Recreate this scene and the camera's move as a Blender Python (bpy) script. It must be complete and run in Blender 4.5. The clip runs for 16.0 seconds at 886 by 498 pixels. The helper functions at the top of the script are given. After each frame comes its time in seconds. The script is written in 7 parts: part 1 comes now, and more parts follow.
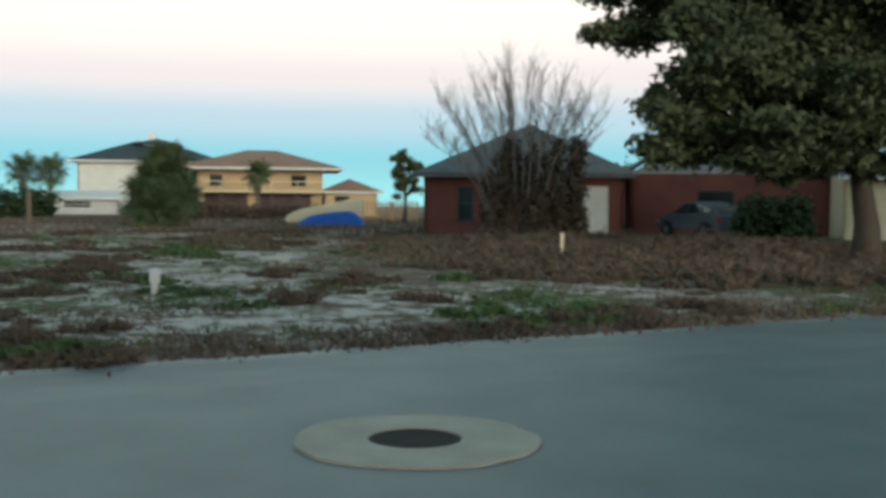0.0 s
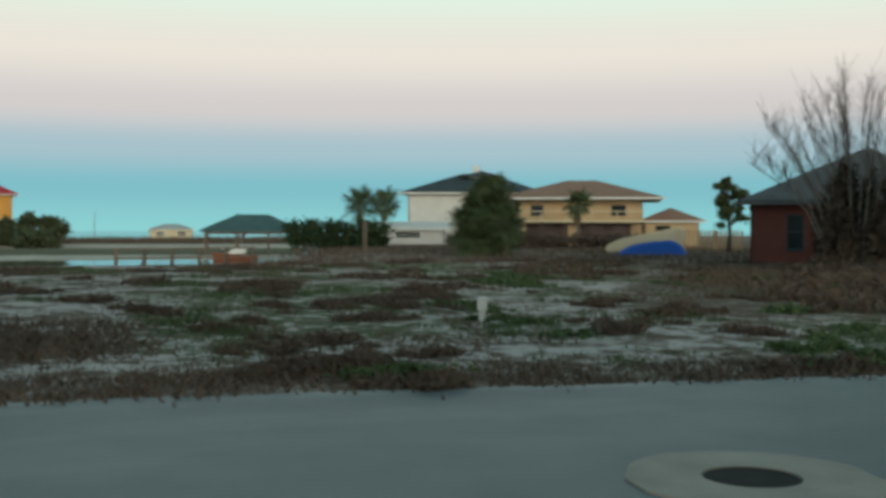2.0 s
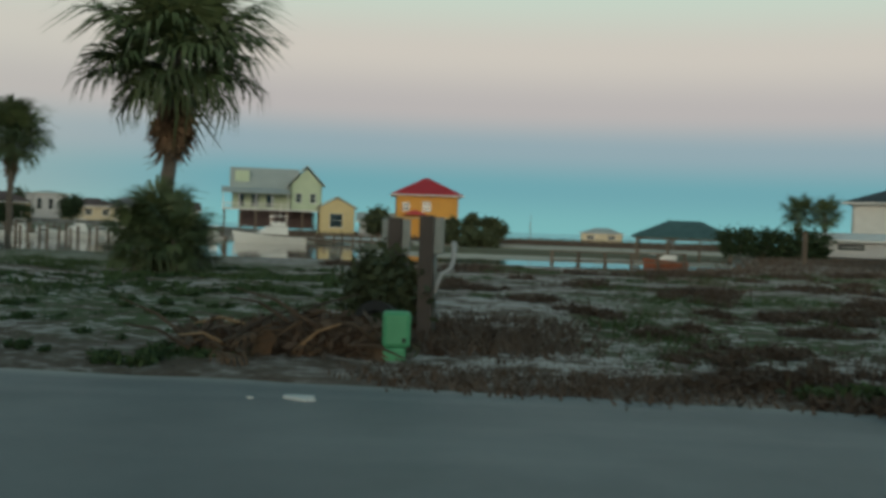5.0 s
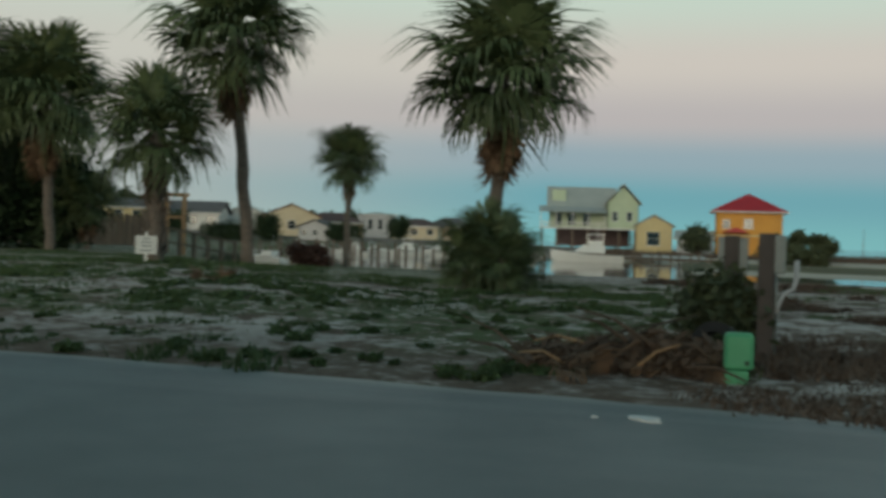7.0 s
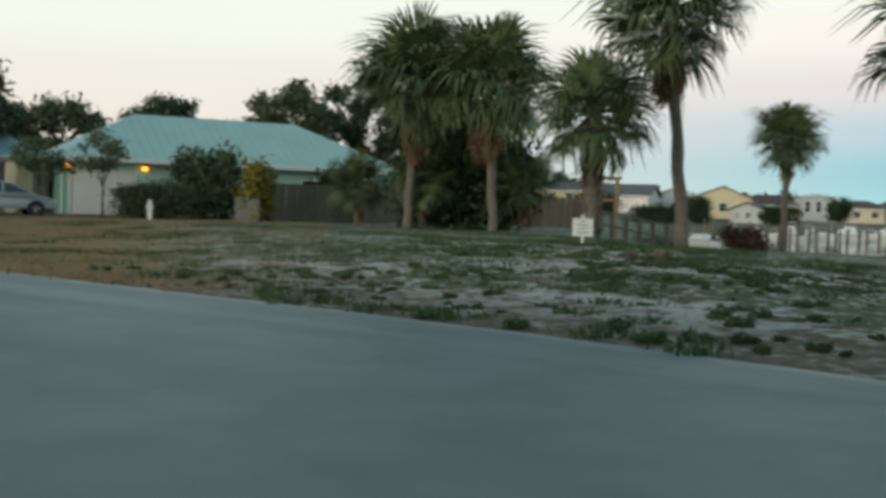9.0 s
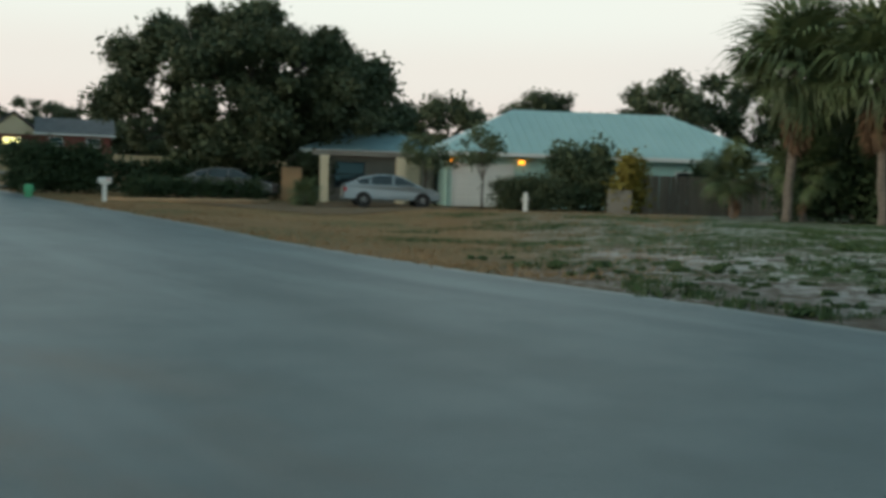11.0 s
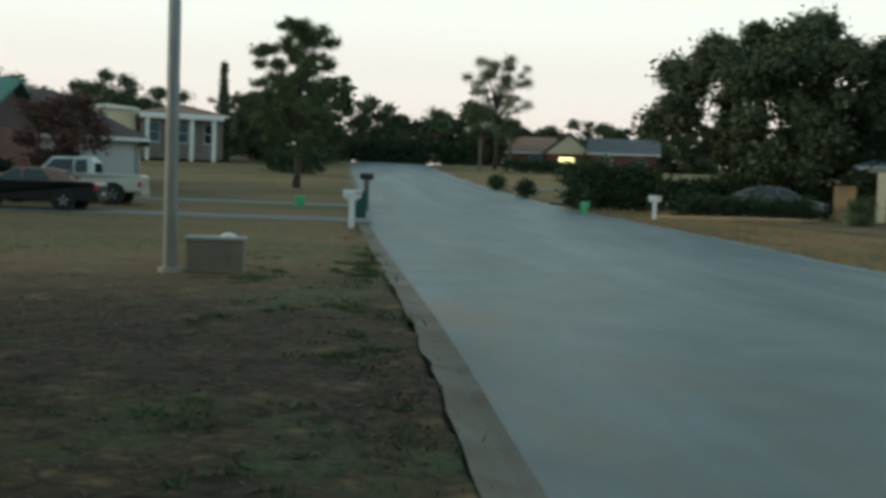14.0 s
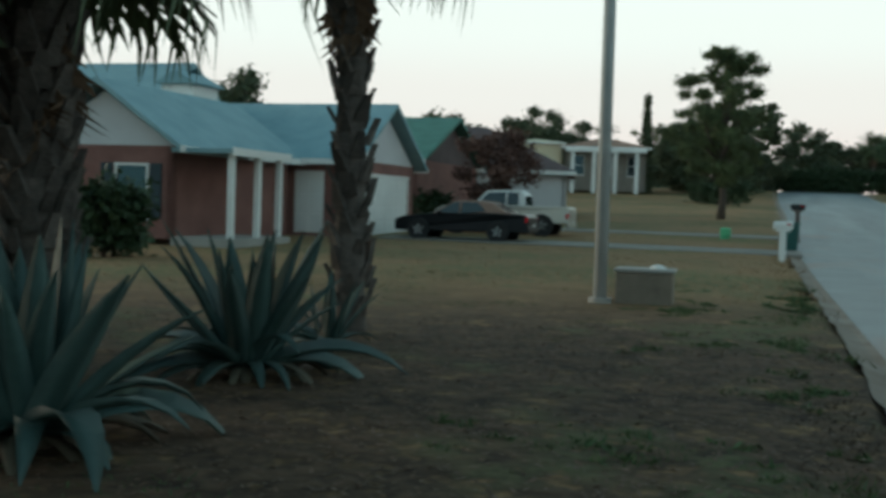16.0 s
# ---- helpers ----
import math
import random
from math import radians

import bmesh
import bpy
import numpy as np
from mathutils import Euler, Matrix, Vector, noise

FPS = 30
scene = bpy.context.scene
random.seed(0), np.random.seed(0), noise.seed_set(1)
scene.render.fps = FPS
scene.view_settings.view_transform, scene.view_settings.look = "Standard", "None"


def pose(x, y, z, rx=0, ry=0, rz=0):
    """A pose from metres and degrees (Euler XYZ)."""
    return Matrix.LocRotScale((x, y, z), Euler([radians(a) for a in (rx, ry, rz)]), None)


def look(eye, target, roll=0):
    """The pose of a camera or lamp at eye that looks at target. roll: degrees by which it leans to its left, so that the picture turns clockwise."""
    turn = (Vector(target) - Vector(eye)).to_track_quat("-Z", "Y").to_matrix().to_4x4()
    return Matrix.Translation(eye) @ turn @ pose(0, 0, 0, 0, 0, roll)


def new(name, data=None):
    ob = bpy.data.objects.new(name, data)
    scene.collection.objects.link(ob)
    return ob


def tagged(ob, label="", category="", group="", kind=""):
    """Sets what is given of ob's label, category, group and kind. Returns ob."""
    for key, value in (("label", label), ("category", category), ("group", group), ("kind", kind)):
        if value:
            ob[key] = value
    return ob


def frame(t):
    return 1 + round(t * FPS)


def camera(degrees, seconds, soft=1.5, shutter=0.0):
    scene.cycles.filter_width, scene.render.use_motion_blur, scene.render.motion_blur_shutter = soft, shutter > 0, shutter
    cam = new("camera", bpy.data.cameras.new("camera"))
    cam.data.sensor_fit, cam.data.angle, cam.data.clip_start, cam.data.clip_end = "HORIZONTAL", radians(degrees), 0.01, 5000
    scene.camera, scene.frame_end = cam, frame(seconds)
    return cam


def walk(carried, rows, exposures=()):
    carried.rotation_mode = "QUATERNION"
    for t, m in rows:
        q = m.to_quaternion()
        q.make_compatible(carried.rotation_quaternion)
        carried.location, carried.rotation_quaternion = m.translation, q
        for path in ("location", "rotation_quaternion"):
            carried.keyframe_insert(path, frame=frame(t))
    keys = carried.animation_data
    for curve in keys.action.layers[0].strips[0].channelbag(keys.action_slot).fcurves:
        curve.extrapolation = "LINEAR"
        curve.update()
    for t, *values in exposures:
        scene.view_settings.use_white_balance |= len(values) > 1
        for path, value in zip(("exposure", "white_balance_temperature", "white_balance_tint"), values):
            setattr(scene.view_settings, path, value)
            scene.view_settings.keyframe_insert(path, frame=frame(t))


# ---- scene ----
cam = camera(44.21, 16.0, soft=3.6, shutter=0.35)
# seconds, x, y, heading, pitch, roll
PATH = [
    (0.0, 0.071, 0.147, 0.00, -2.40, -0.43),
    (0.5, 0.048, 0.147, 4.55, -2.23, -0.19),
    (1.0, 0.029, 0.145, 8.46, -1.87, -0.30),
    (1.5, 0.010, 0.142, 12.49, -1.47, -0.64),
    (2.0, -0.009, 0.136, 16.63, -0.93, -0.13),
    (2.5, -0.024, 0.124, 20.49, -0.77, 0.08),
    (3.0, -0.037, 0.112, 24.21, -1.11, 0.10),
    (3.5, -0.053, 0.096, 28.48, -1.63, -0.16),
    (3.7, -0.057, 0.091, 29.79, -1.78, -0.65),
    (5.8, -0.415, 0.016, 44.92, -0.23, -1.86),
    (6.0, -0.425, -0.005, 46.49, -0.16, -1.80),
    (6.5, -0.451, -0.061, 50.89, -0.46, -1.64),
    (7.0, -0.475, -0.119, 55.28, -0.61, -1.74),
    (7.5, -0.504, -0.188, 61.64, -0.94, -1.33),
    (8.0, -0.524, -0.222, 66.75, -2.03, -1.44),
    (8.5, -0.543, -0.241, 72.58, -2.17, -1.66),
    (9.0, -0.556, -0.255, 77.53, -2.21, -1.81),
    (9.5, -0.567, -0.270, 82.37, -2.38, -2.18),
    (9.7, -0.571, -0.277, 84.56, -2.40, -2.37),
    (11.8, -0.562, -0.125, 104.72, -2.97, -1.19),
    (12.0, -0.535, -0.153, 106.84, -2.72, -1.24),
    (12.5, -0.468, -0.217, 111.63, -2.51, -1.37),
    (13.0, -0.399, -0.280, 116.44, -3.00, -1.87),
    (13.5, -0.330, -0.339, 120.71, -3.07, -1.70),
    (14.0, -0.259, -0.397, 124.80, -3.20, -2.11),
    (14.5, -0.249, -0.441, 130.24, -3.08, -1.53),
    (15.0, -0.233, -0.486, 136.22, -2.96, -1.39),
    (15.5, -0.219, -0.525, 141.53, -2.50, -1.56),
    (16.0, -0.203, -0.561, 146.61, -2.31, -1.87),
]
EYE = 1.6
walk(cam, [(t, pose(x, y, EYE, 90 + p, r, a)) for t, x, y, a, p, r in PATH],
     exposures=[(0, 0.66, 6560, -6.5), (0.5, 0.45, 6560, -7.5), (1.5, 0.28, 6560, -9.0), (3.5, -0.20, 6600, -9.5), (7.0, -0.28, 6600, -8.5),
                (8.0, 0.18, 6550, -7.5), (9.0, 0.45, 6500, -6.5), (12.5, 0.38, 6450, -6.0), (14.5, 0.55, 6330, -8.5), (16.0, 0.50, 6120, -9.5)])

# ---- sky and light: just after sunset, the glow behind the camera in the west ----
world = bpy.data.worlds.new("dusk_sky")
scene.world = world
world.use_nodes = True
wn, wl = world.node_tree.nodes, world.node_tree.links
wn.clear()
w_out = wn.new("ShaderNodeOutputWorld")
w_bg = wn.new("ShaderNodeBackground")
w_tc = wn.new("ShaderNodeTexCoord")
w_sep = wn.new("ShaderNodeSeparateXYZ")
wl.new(w_tc.outputs["Generated"], w_sep.inputs[0])


def sky_ramp(stops):
    r = wn.new("ShaderNodeValToRGB")
    r.color_ramp.interpolation = "EASE"
    els = r.color_ramp.elements
    while len(els) < len(stops):
        els.new(0.5)
    for e, (p, c) in zip(els, stops):
        e.position, e.color = p, (*c, 1)
    wl.new(w_sep.outputs["Z"], r.inputs[0])
    return r


# east: blue shadow of the earth, the pink belt over it, pale above; south-west: pale pink down to the horizon
east = sky_ramp([(0.0, (0.27, 0.54, 0.61)), (0.04, (0.22, 0.44, 0.55)), (0.075, (0.38, 0.46, 0.57)), (0.11, (0.62, 0.53, 0.58)),
                 (0.16, (0.78, 0.66, 0.66)), (0.22, (0.72, 0.77, 0.74)), (0.45, (0.26, 0.38, 0.46)), (1.0, (0.10, 0.16, 0.22))])
west = sky_ramp([(0.0, (0.74, 0.56, 0.52)), (0.05, (0.70, 0.57, 0.56)), (0.10, (0.70, 0.61, 0.60)), (0.16, (0.72, 0.68, 0.67)),
                 (0.25, (0.70, 0.75, 0.74)), (0.45, (0.34, 0.44, 0.50)), (1.0, (0.10, 0.16, 0.22))])
w_dir = wn.new("ShaderNodeVectorMath")
w_dir.operation = "DOT_PRODUCT"
w_dir.inputs[1].default_value = (-0.75, -0.66, 0.0)
wl.new(w_tc.outputs["Generated"], w_dir.inputs[0])
w_map = wn.new("ShaderNodeMapRange")
w_map.inputs["From Min"].default_value, w_map.inputs["From Max"].default_value = 0.15, 0.75
wl.new(w_dir.outputs["Value"], w_map.inputs["Value"])
w_mix = wn.new("ShaderNodeMix")
w_mix.data_type = "RGBA"
wl.new(w_map.outputs[0], w_mix.inputs["Factor"])
wl.new(east.outputs[0], w_mix.inputs["A"])
wl.new(west.outputs[0], w_mix.inputs["B"])
wl.new(w_mix.outputs["Result"], w_bg.inputs[0])
wl.new(w_bg.outputs[0], w_out.inputs[0])
w_bg.inputs[1].default_value = 1.0
sun = new("sun", bpy.data.lights.new("sun", "SUN"))
sun.data.energy, sun.data.angle, sun.data.color = 1.6, radians(25), (1.0, 0.80, 0.66)
sun.matrix_world = look((57, -82, 12.5), (0, 0, 0))


# ---- materials ----
def mat(name, a, b=None, rough=0.8, scale=3.0, fine=40.0, bump=0.2, metal=0.0, vary=0.0, stretch=(1, 1, 1), spec=0.4, mid=0.5, width=0.25):
    """Two colours mixed by coarse and fine noise in metres, with relief; vary: change from object to object."""
    m = bpy.data.materials.new(name)
    m.use_nodes = True
    n, l = m.node_tree.nodes, m.node_tree.links
    bs = n["Principled BSDF"]
    bs.inputs["Roughness"].default_value, bs.inputs["Metallic"].default_value = rough, metal
    bs.inputs["Specular IOR Level"].default_value = spec
    b = b or tuple(c * 0.75 for c in a)
    geo = n.new("ShaderNodeNewGeometry")
    mp = n.new("ShaderNodeMapping")
    mp.inputs["Scale"].default_value = stretch
    l.new(geo.outputs["Position"], mp.inputs[0])
    n1, n2 = n.new("ShaderNodeTexNoise"), n.new("ShaderNodeTexNoise")
    n1.inputs["Scale"].default_value, n1.inputs["Detail"].default_value = scale, 5
    n2.inputs["Scale"].default_value, n2.inputs["Detail"].default_value = fine, 3
    l.new(mp.outputs[0], n1.inputs[0]), l.new(mp.outputs[0], n2.inputs[0])
    add = n.new("ShaderNodeMath")
    add.operation = "MULTIPLY_ADD"
    add.inputs[1].default_value = 0.4
    l.new(n2.outputs[0], add.inputs[0]), l.new(n1.outputs[0], add.inputs[2])
    rng = n.new("ShaderNodeMapRange")
    rng.inputs["From Min"].default_value, rng.inputs["From Max"].default_value = mid + 0.2 - width, mid + 0.2 + width
    l.new(add.outputs[0], rng.inputs[0])
    mix = n.new("ShaderNodeMix")
    mix.data_type = "RGBA"
    mix.inputs["A"].default_value, mix.inputs["B"].default_value = (*a, 1), (*b, 1)
    l.new(rng.outputs[0], mix.inputs["Factor"])
    last = mix.outputs["Result"]
    if vary:
        oi = n.new("ShaderNodeObjectInfo")
        hs = n.new("ShaderNodeHueSaturation")
        mr = n.new("ShaderNodeMapRange")
        mr.inputs["To Min"].default_value, mr.inputs["To Max"].default_value = 1 - vary, 1 + vary
        l.new(oi.outputs["Random"], mr.inputs[0]), l.new(mr.outputs[0], hs.inputs["Value"]), l.new(last, hs.inputs["Color"])
        last = hs.outputs[0]
    l.new(last, bs.inputs["Base Color"])
    if bump:
        bp = n.new("ShaderNodeBump")
        bp.inputs["Strength"].default_value, bp.inputs["Distance"].default_value = bump, 0.02
        l.new(n2.outputs[0], bp.inputs["Height"]), l.new(bp.outputs[0], bs.inputs["Normal"])
    return m


def glow(name, colour, strength):
    m = bpy.data.materials.new(name)
    m.use_nodes = True
    bs = m.node_tree.nodes["Principled BSDF"]
    bs.inputs["Base Color"].default_value = (*colour, 1)
    bs.inputs["Emission Color"].default_value, bs.inputs["Emission Strength"].default_value = (*colour, 1), strength
    return m


def leafy(name, a, b, back=0.25):
    """Leaves: each leaf of a crown has its own shade."""
    m = bpy.data.materials.new(name)
    m.use_nodes = True
    n, l = m.node_tree.nodes, m.node_tree.links
    bs = n["Principled BSDF"]
    geo = n.new("ShaderNodeNewGeometry")
    ns = n.new("ShaderNodeTexNoise")
    ns.inputs["Scale"].default_value = 0.9
    l.new(geo.outputs["Position"], ns.inputs[0])
    add = n.new("ShaderNodeMath")
    add.operation = "MULTIPLY_ADD"
    add.inputs[1].default_value, add.inputs[2].default_value = 0.5, -0.05
    l.new(geo.outputs["Random Per Island"], add.inputs[0])
    ad2 = n.new("ShaderNodeMath")
    l.new(add.outputs[0], ad2.inputs[0])
    mu = n.new("ShaderNodeMath")
    mu.operation = "MULTIPLY"
    mu.inputs[1].default_value = 0.6
    l.new(ns.outputs[0], mu.inputs[0]), l.new(mu.outputs[0], ad2.inputs[1])
    mix = n.new("ShaderNodeMix")
    mix.data_type = "RGBA"
    mix.inputs["A"].default_value, mix.inputs["B"].default_value = (*a, 1), (*b, 1)
    l.new(ad2.outputs[0], mix.inputs["Factor"]), l.new(mix.outputs["Result"], bs.inputs["Base Color"])
    bs.inputs["Roughness"].default_value, bs.inputs["Specular IOR Level"].default_value = 0.65, 0.25
    return m


def asphalt_material():
    """Worn asphalt: streaks along the wheel tracks, dusty edges, rusty dirt beside the gutter."""
    m = mat("asphalt", (0.146, 0.17, 0.178), (0.108, 0.128, 0.136), 0.5, 0.9, 60, 0.45, mid=0.5, width=0.16, spec=0.45)
    n, l = m.node_tree.nodes, m.node_tree.links
    bs = n["Principled BSDF"]
    col = bs.inputs["Base Color"].links[0].from_socket
    at_ = n.new("ShaderNodeAttribute")
    at_.attribute_name = "lane"
    sep = n.new("ShaderNodeSeparateXYZ")
    l.new(at_.outputs["Vector"], sep.inputs[0])

    def streaks(scale, detail, size):
        mp, ns = n.new("ShaderNodeMapping"), n.new("ShaderNodeTexNoise")
        mp.inputs["Scale"].default_value = scale
        ns.inputs["Scale"].default_value, ns.inputs["Detail"].default_value = size, detail
        l.new(at_.outputs["Vector"], mp.inputs[0]), l.new(mp.outputs[0], ns.inputs[0])
        return ns.outputs[0]

    def ramp(v, lo, hi, a=0.0, b=1.0):
        r = n.new("ShaderNodeMapRange")
        r.inputs["From Min"].default_value, r.inputs["From Max"].default_value = lo, hi
        r.inputs["To Min"].default_value, r.inputs["To Max"].default_value = a, b
        l.new(v, r.inputs[0])
        return r.outputs[0]

    def times(a, b):
        x = n.new("ShaderNodeMath")
        x.operation = "MULTIPLY"
        l.new(a, x.inputs[0]), l.new(b, x.inputs[1])
        return x.outputs[0]

    def blend(f, a, rgb):
        x = n.new("ShaderNodeMix")
        x.data_type = "RGBA"
        x.inputs["B"].default_value = (*rgb, 1)
        l.new(f, x.inputs["Factor"]), l.new(a, x.inputs["A"])
        return x.outputs["Result"]

    col = blend(ramp(streaks((0.07, 0.36, 1), 4, 1.0), 0.52, 0.68, 0, 0.75), col, (0.078, 0.092, 0.10))
    col = blend(ramp(streaks((0.06, 0.42, 1), 5, 1.1), 0.5, 0.75, 0, 0.7), col, (0.235, 0.26, 0.268))
    far_edge = ramp(sep.outputs["Z"], 0.955, 1.0, 0, 0.85)
    col = blend(times(far_edge, ramp(streaks((0.5, 1, 1), 4, 1.0), 0.3, 0.55)), col, (0.33, 0.32, 0.30))
    near_edge = ramp(sep.outputs["Z"], 0.30, 0.0)
    col = blend(times(near_edge, ramp(streaks((0.22, 0.5, 1), 5, 1.0), 0.52, 0.68, 0, 0.9)), col, (0.19, 0.125, 0.095))
    l.new(col, bs.inputs["Base Color"])
    return m


ASPHALT = asphalt_material()
CONCRETE = mat("concrete", (0.36, 0.35, 0.32), (0.26, 0.25, 0.23), 0.9, 1.5, 30, 0.2)
DRIVE = mat("worn_concrete", (0.25, 0.23, 0.20), (0.18, 0.16, 0.14), 0.9, 1.0, 20, 0.2)
GUTTER = mat("stained_concrete", (0.26, 0.22, 0.18), (0.15, 0.10, 0.07), 0.9, 1.2, 25, 0.3)
CAST_IRON = mat("cast_iron", (0.06, 0.056, 0.052), (0.035, 0.034, 0.033), 0.95, 6, 60, 0.5, spec=0.1)
BRICK = mat("red_brick", (0.20, 0.07, 0.056), (0.13, 0.045, 0.038), 0.9, 1.0, 12, 0.3)
BRICK_PINK = mat("pinkish_brick", (0.235, 0.118, 0.10), (0.15, 0.072, 0.062), 0.9, 1.0, 12, 0.3)
WHITE = mat("white_paint", (0.74, 0.74, 0.72), (0.62, 0.62, 0.60), 0.6, 0.8, 20, 0.05)
GABLE = mat("pale_siding", (0.55, 0.55, 0.56), (0.47, 0.47, 0.48), 0.6, 0.8, 20, 0.05)
CREAM = mat("cream_stucco", (0.66, 0.58, 0.42), (0.55, 0.47, 0.33), 0.85, 0.6, 20, 0.1)
TAN = mat("tan_stucco", (0.58, 0.44, 0.27), (0.46, 0.34, 0.21), 0.85, 0.6, 20, 0.1)
ORANGE = mat("orange_stucco", (0.70, 0.36, 0.08), (0.58, 0.29, 0.07), 0.85, 0.6, 20, 0.1)
YELLOW = mat("pale_yellow_siding", (0.66, 0.55, 0.30), (0.55, 0.46, 0.26), 0.7, 0.6, 20, 0.1)
PALE_GREEN = mat("pale_green_siding", (0.50, 0.58, 0.42), (0.42, 0.50, 0.36), 0.7, 0.6, 20, 0.1)
TEAL_WALL = mat("pale_teal_stucco", (0.42, 0.62, 0.58), (0.34, 0.52, 0.49), 0.8, 0.6, 20, 0.1)
SIDING_GREY = mat("grey_siding", (0.34, 0.36, 0.37), (0.28, 0.30, 0.31), 0.7, 0.8, 20, 0.05)
SHINGLE_GREY = mat("grey_shingle", (0.15, 0.15, 0.155), (0.095, 0.095, 0.10), 0.9, 1.2, 9, 0.4)
SHINGLE_DARK = mat("dark_shingle", (0.055, 0.075, 0.085), (0.035, 0.05, 0.06), 0.9, 1.2, 9, 0.4)
SHINGLE_TAN = mat("tan_shingle", (0.33, 0.20, 0.14), (0.25, 0.15, 0.11), 0.9, 1.2, 9, 0.4)
SHINGLE_BROWN = mat("brown_shingle", (0.12, 0.085, 0.085), (0.08, 0.06, 0.06), 0.9, 1.2, 9, 0.4)
SHINGLE_GREEN = mat("green_shingle", (0.10, 0.22, 0.18), (0.07, 0.16, 0.13), 0.85, 1.2, 9, 0.4)
SHINGLE_TEAL = mat("blue_green_shingle", (0.25, 0.37, 0.40), (0.19, 0.30, 0.33), 0.8, 1.2, 9, 0.3)
METAL_TEAL = mat("pale_green_metal_roof", (0.45, 0.60, 0.58), (0.38, 0.53, 0.51), 0.45, 0.5, 9, 0.05, metal=0.2)
ROOF_RED = mat("red_metal_roof", (0.45, 0.02, 0.03), (0.35, 0.015, 0.025), 0.5, 0.5, 9, 0.05)
ROOF_PALE = mat("pale_grey_metal_roof", (0.42, 0.45, 0.43), (0.35, 0.38, 0.37), 0.5, 0.5, 9, 0.05)
WOOD_GREY = mat("weathered_wood", (0.20, 0.16, 0.125), (0.13, 0.10, 0.08), 0.9, 2.0, 25, 0.4, vary=0.18, stretch=(1, 1, 0.2))
WOOD_POST = mat("treated_post", (0.13, 0.105, 0.095), (0.085, 0.07, 0.062), 0.9, 3.0, 30, 0.4, stretch=(1, 1, 0.2))
WOOD_TAN = mat("tan_timber", (0.42, 0.27, 0.15), (0.33, 0.21, 0.12), 0.8, 3.0, 30, 0.3, stretch=(1, 1, 0.2))
BARK = mat("bark", (0.085, 0.068, 0.055), (0.05, 0.04, 0.034), 0.95, 4.0, 25, 0.8, stretch=(1, 1, 0.3))
BARK_DARK = mat("dark_palm_bark", (0.115, 0.098, 0.086), (0.05, 0.043, 0.038), 0.95, 5.0, 20, 0.9, stretch=(1, 1, 1.6), vary=0.3)
BARK_PALM = mat("palm_bark", (0.20, 0.17, 0.145), (0.11, 0.092, 0.08), 0.95, 5.0, 20, 0.8, stretch=(1, 1, 1.6))
TWIG = mat("grey_twig", (0.30, 0.26, 0.235), (0.20, 0.17, 0.155), 0.9, 4.0, 25, 0.3)
GREY_METAL = mat("galvanised_metal", (0.30, 0.33, 0.33), (0.22, 0.25, 0.25), 0.5, 3.0, 25, 0.1, metal=0.4)
POLE_PAINT = mat("grey_concrete_pole", (0.40, 0.41, 0.40), (0.32, 0.33, 0.32), 0.8, 2.0, 25, 0.1)
GREEN_BOX = mat("light_green_plastic", (0.12, 0.42, 0.21), (0.09, 0.34, 0.17), 0.5, 3.0, 25, 0.05)
BLACK = mat("black_rubber", (0.018, 0.018, 0.019), (0.012, 0.012, 0.013), 0.7, 8, 40, 0.1)
DARK_GLASS = mat("dark_glass", (0.02, 0.03, 0.035), (0.015, 0.022, 0.026), 0.08, 1, 4, 0.0, spec=0.6)
CAR_GREY = mat("dark_grey_paint", (0.12, 0.13, 0.14), (0.10, 0.11, 0.12), 0.35, 1, 9, 0.0, metal=0.3)
CAR_SILVER = mat("silver_paint", (0.30, 0.345, 0.375), (0.27, 0.31, 0.34), 0.3, 1, 9, 0.0, metal=0.5)
CAR_BLACK = mat("black_paint", (0.008, 0.009, 0.012), (0.007, 0.008, 0.010), 0.35, 1, 9, 0.0, spec=0.25)
CAR_BEIGE = mat("beige_paint", (0.45, 0.43, 0.38), (0.40, 0.38, 0.34), 0.35, 1, 9, 0.0, metal=0.3)
SOFT_TOP = mat("tan_canvas", (0.30, 0.20, 0.16), (0.25, 0.165, 0.13), 0.9, 3, 40, 0.2)
RED_LENS = mat("red_lens", (0.45, 0.01, 0.02), (0.4, 0.01, 0.015), 0.25, 3, 40, 0.0)
CHROME = mat("alloy", (0.55, 0.56, 0.57), (0.48, 0.49, 0.5), 0.3, 3, 40, 0.0, metal=0.8)
BLUE_TARP = mat("blue_tarpaulin", (0.015, 0.09, 0.42), (0.01, 0.065, 0.32), 0.55, 2, 14, 0.5)
BOAT_WHITE = mat("white_gelcoat", (0.80, 0.80, 0.78), (0.72, 0.72, 0.70), 0.3, 1, 9, 0.0)
BIN_GREEN = mat("dark_green_plastic", (0.02, 0.085, 0.075), (0.015, 0.065, 0.058), 0.5, 3, 25, 0.05)
AGAVE = mat("agave_leaf", (0.058, 0.10, 0.092), (0.03, 0.058, 0.052), 0.6, 2.0, 14, 0.2, vary=0.2)
AGAVE_DRY = mat("dry_agave_leaf", (0.15, 0.13, 0.09), (0.07, 0.06, 0.045), 0.8, 3.0, 14, 0.3, vary=0.25)
DEAD_FROND = mat("dead_frond", (0.19, 0.12, 0.075), (0.11, 0.072, 0.046), 0.9, 3.0, 20, 0.3, vary=0.3)
FROND = mat("palm_frond", (0.10, 0.125, 0.055), (0.055, 0.085, 0.035), 0.6, 1.5, 14, 0.1, vary=0.3)
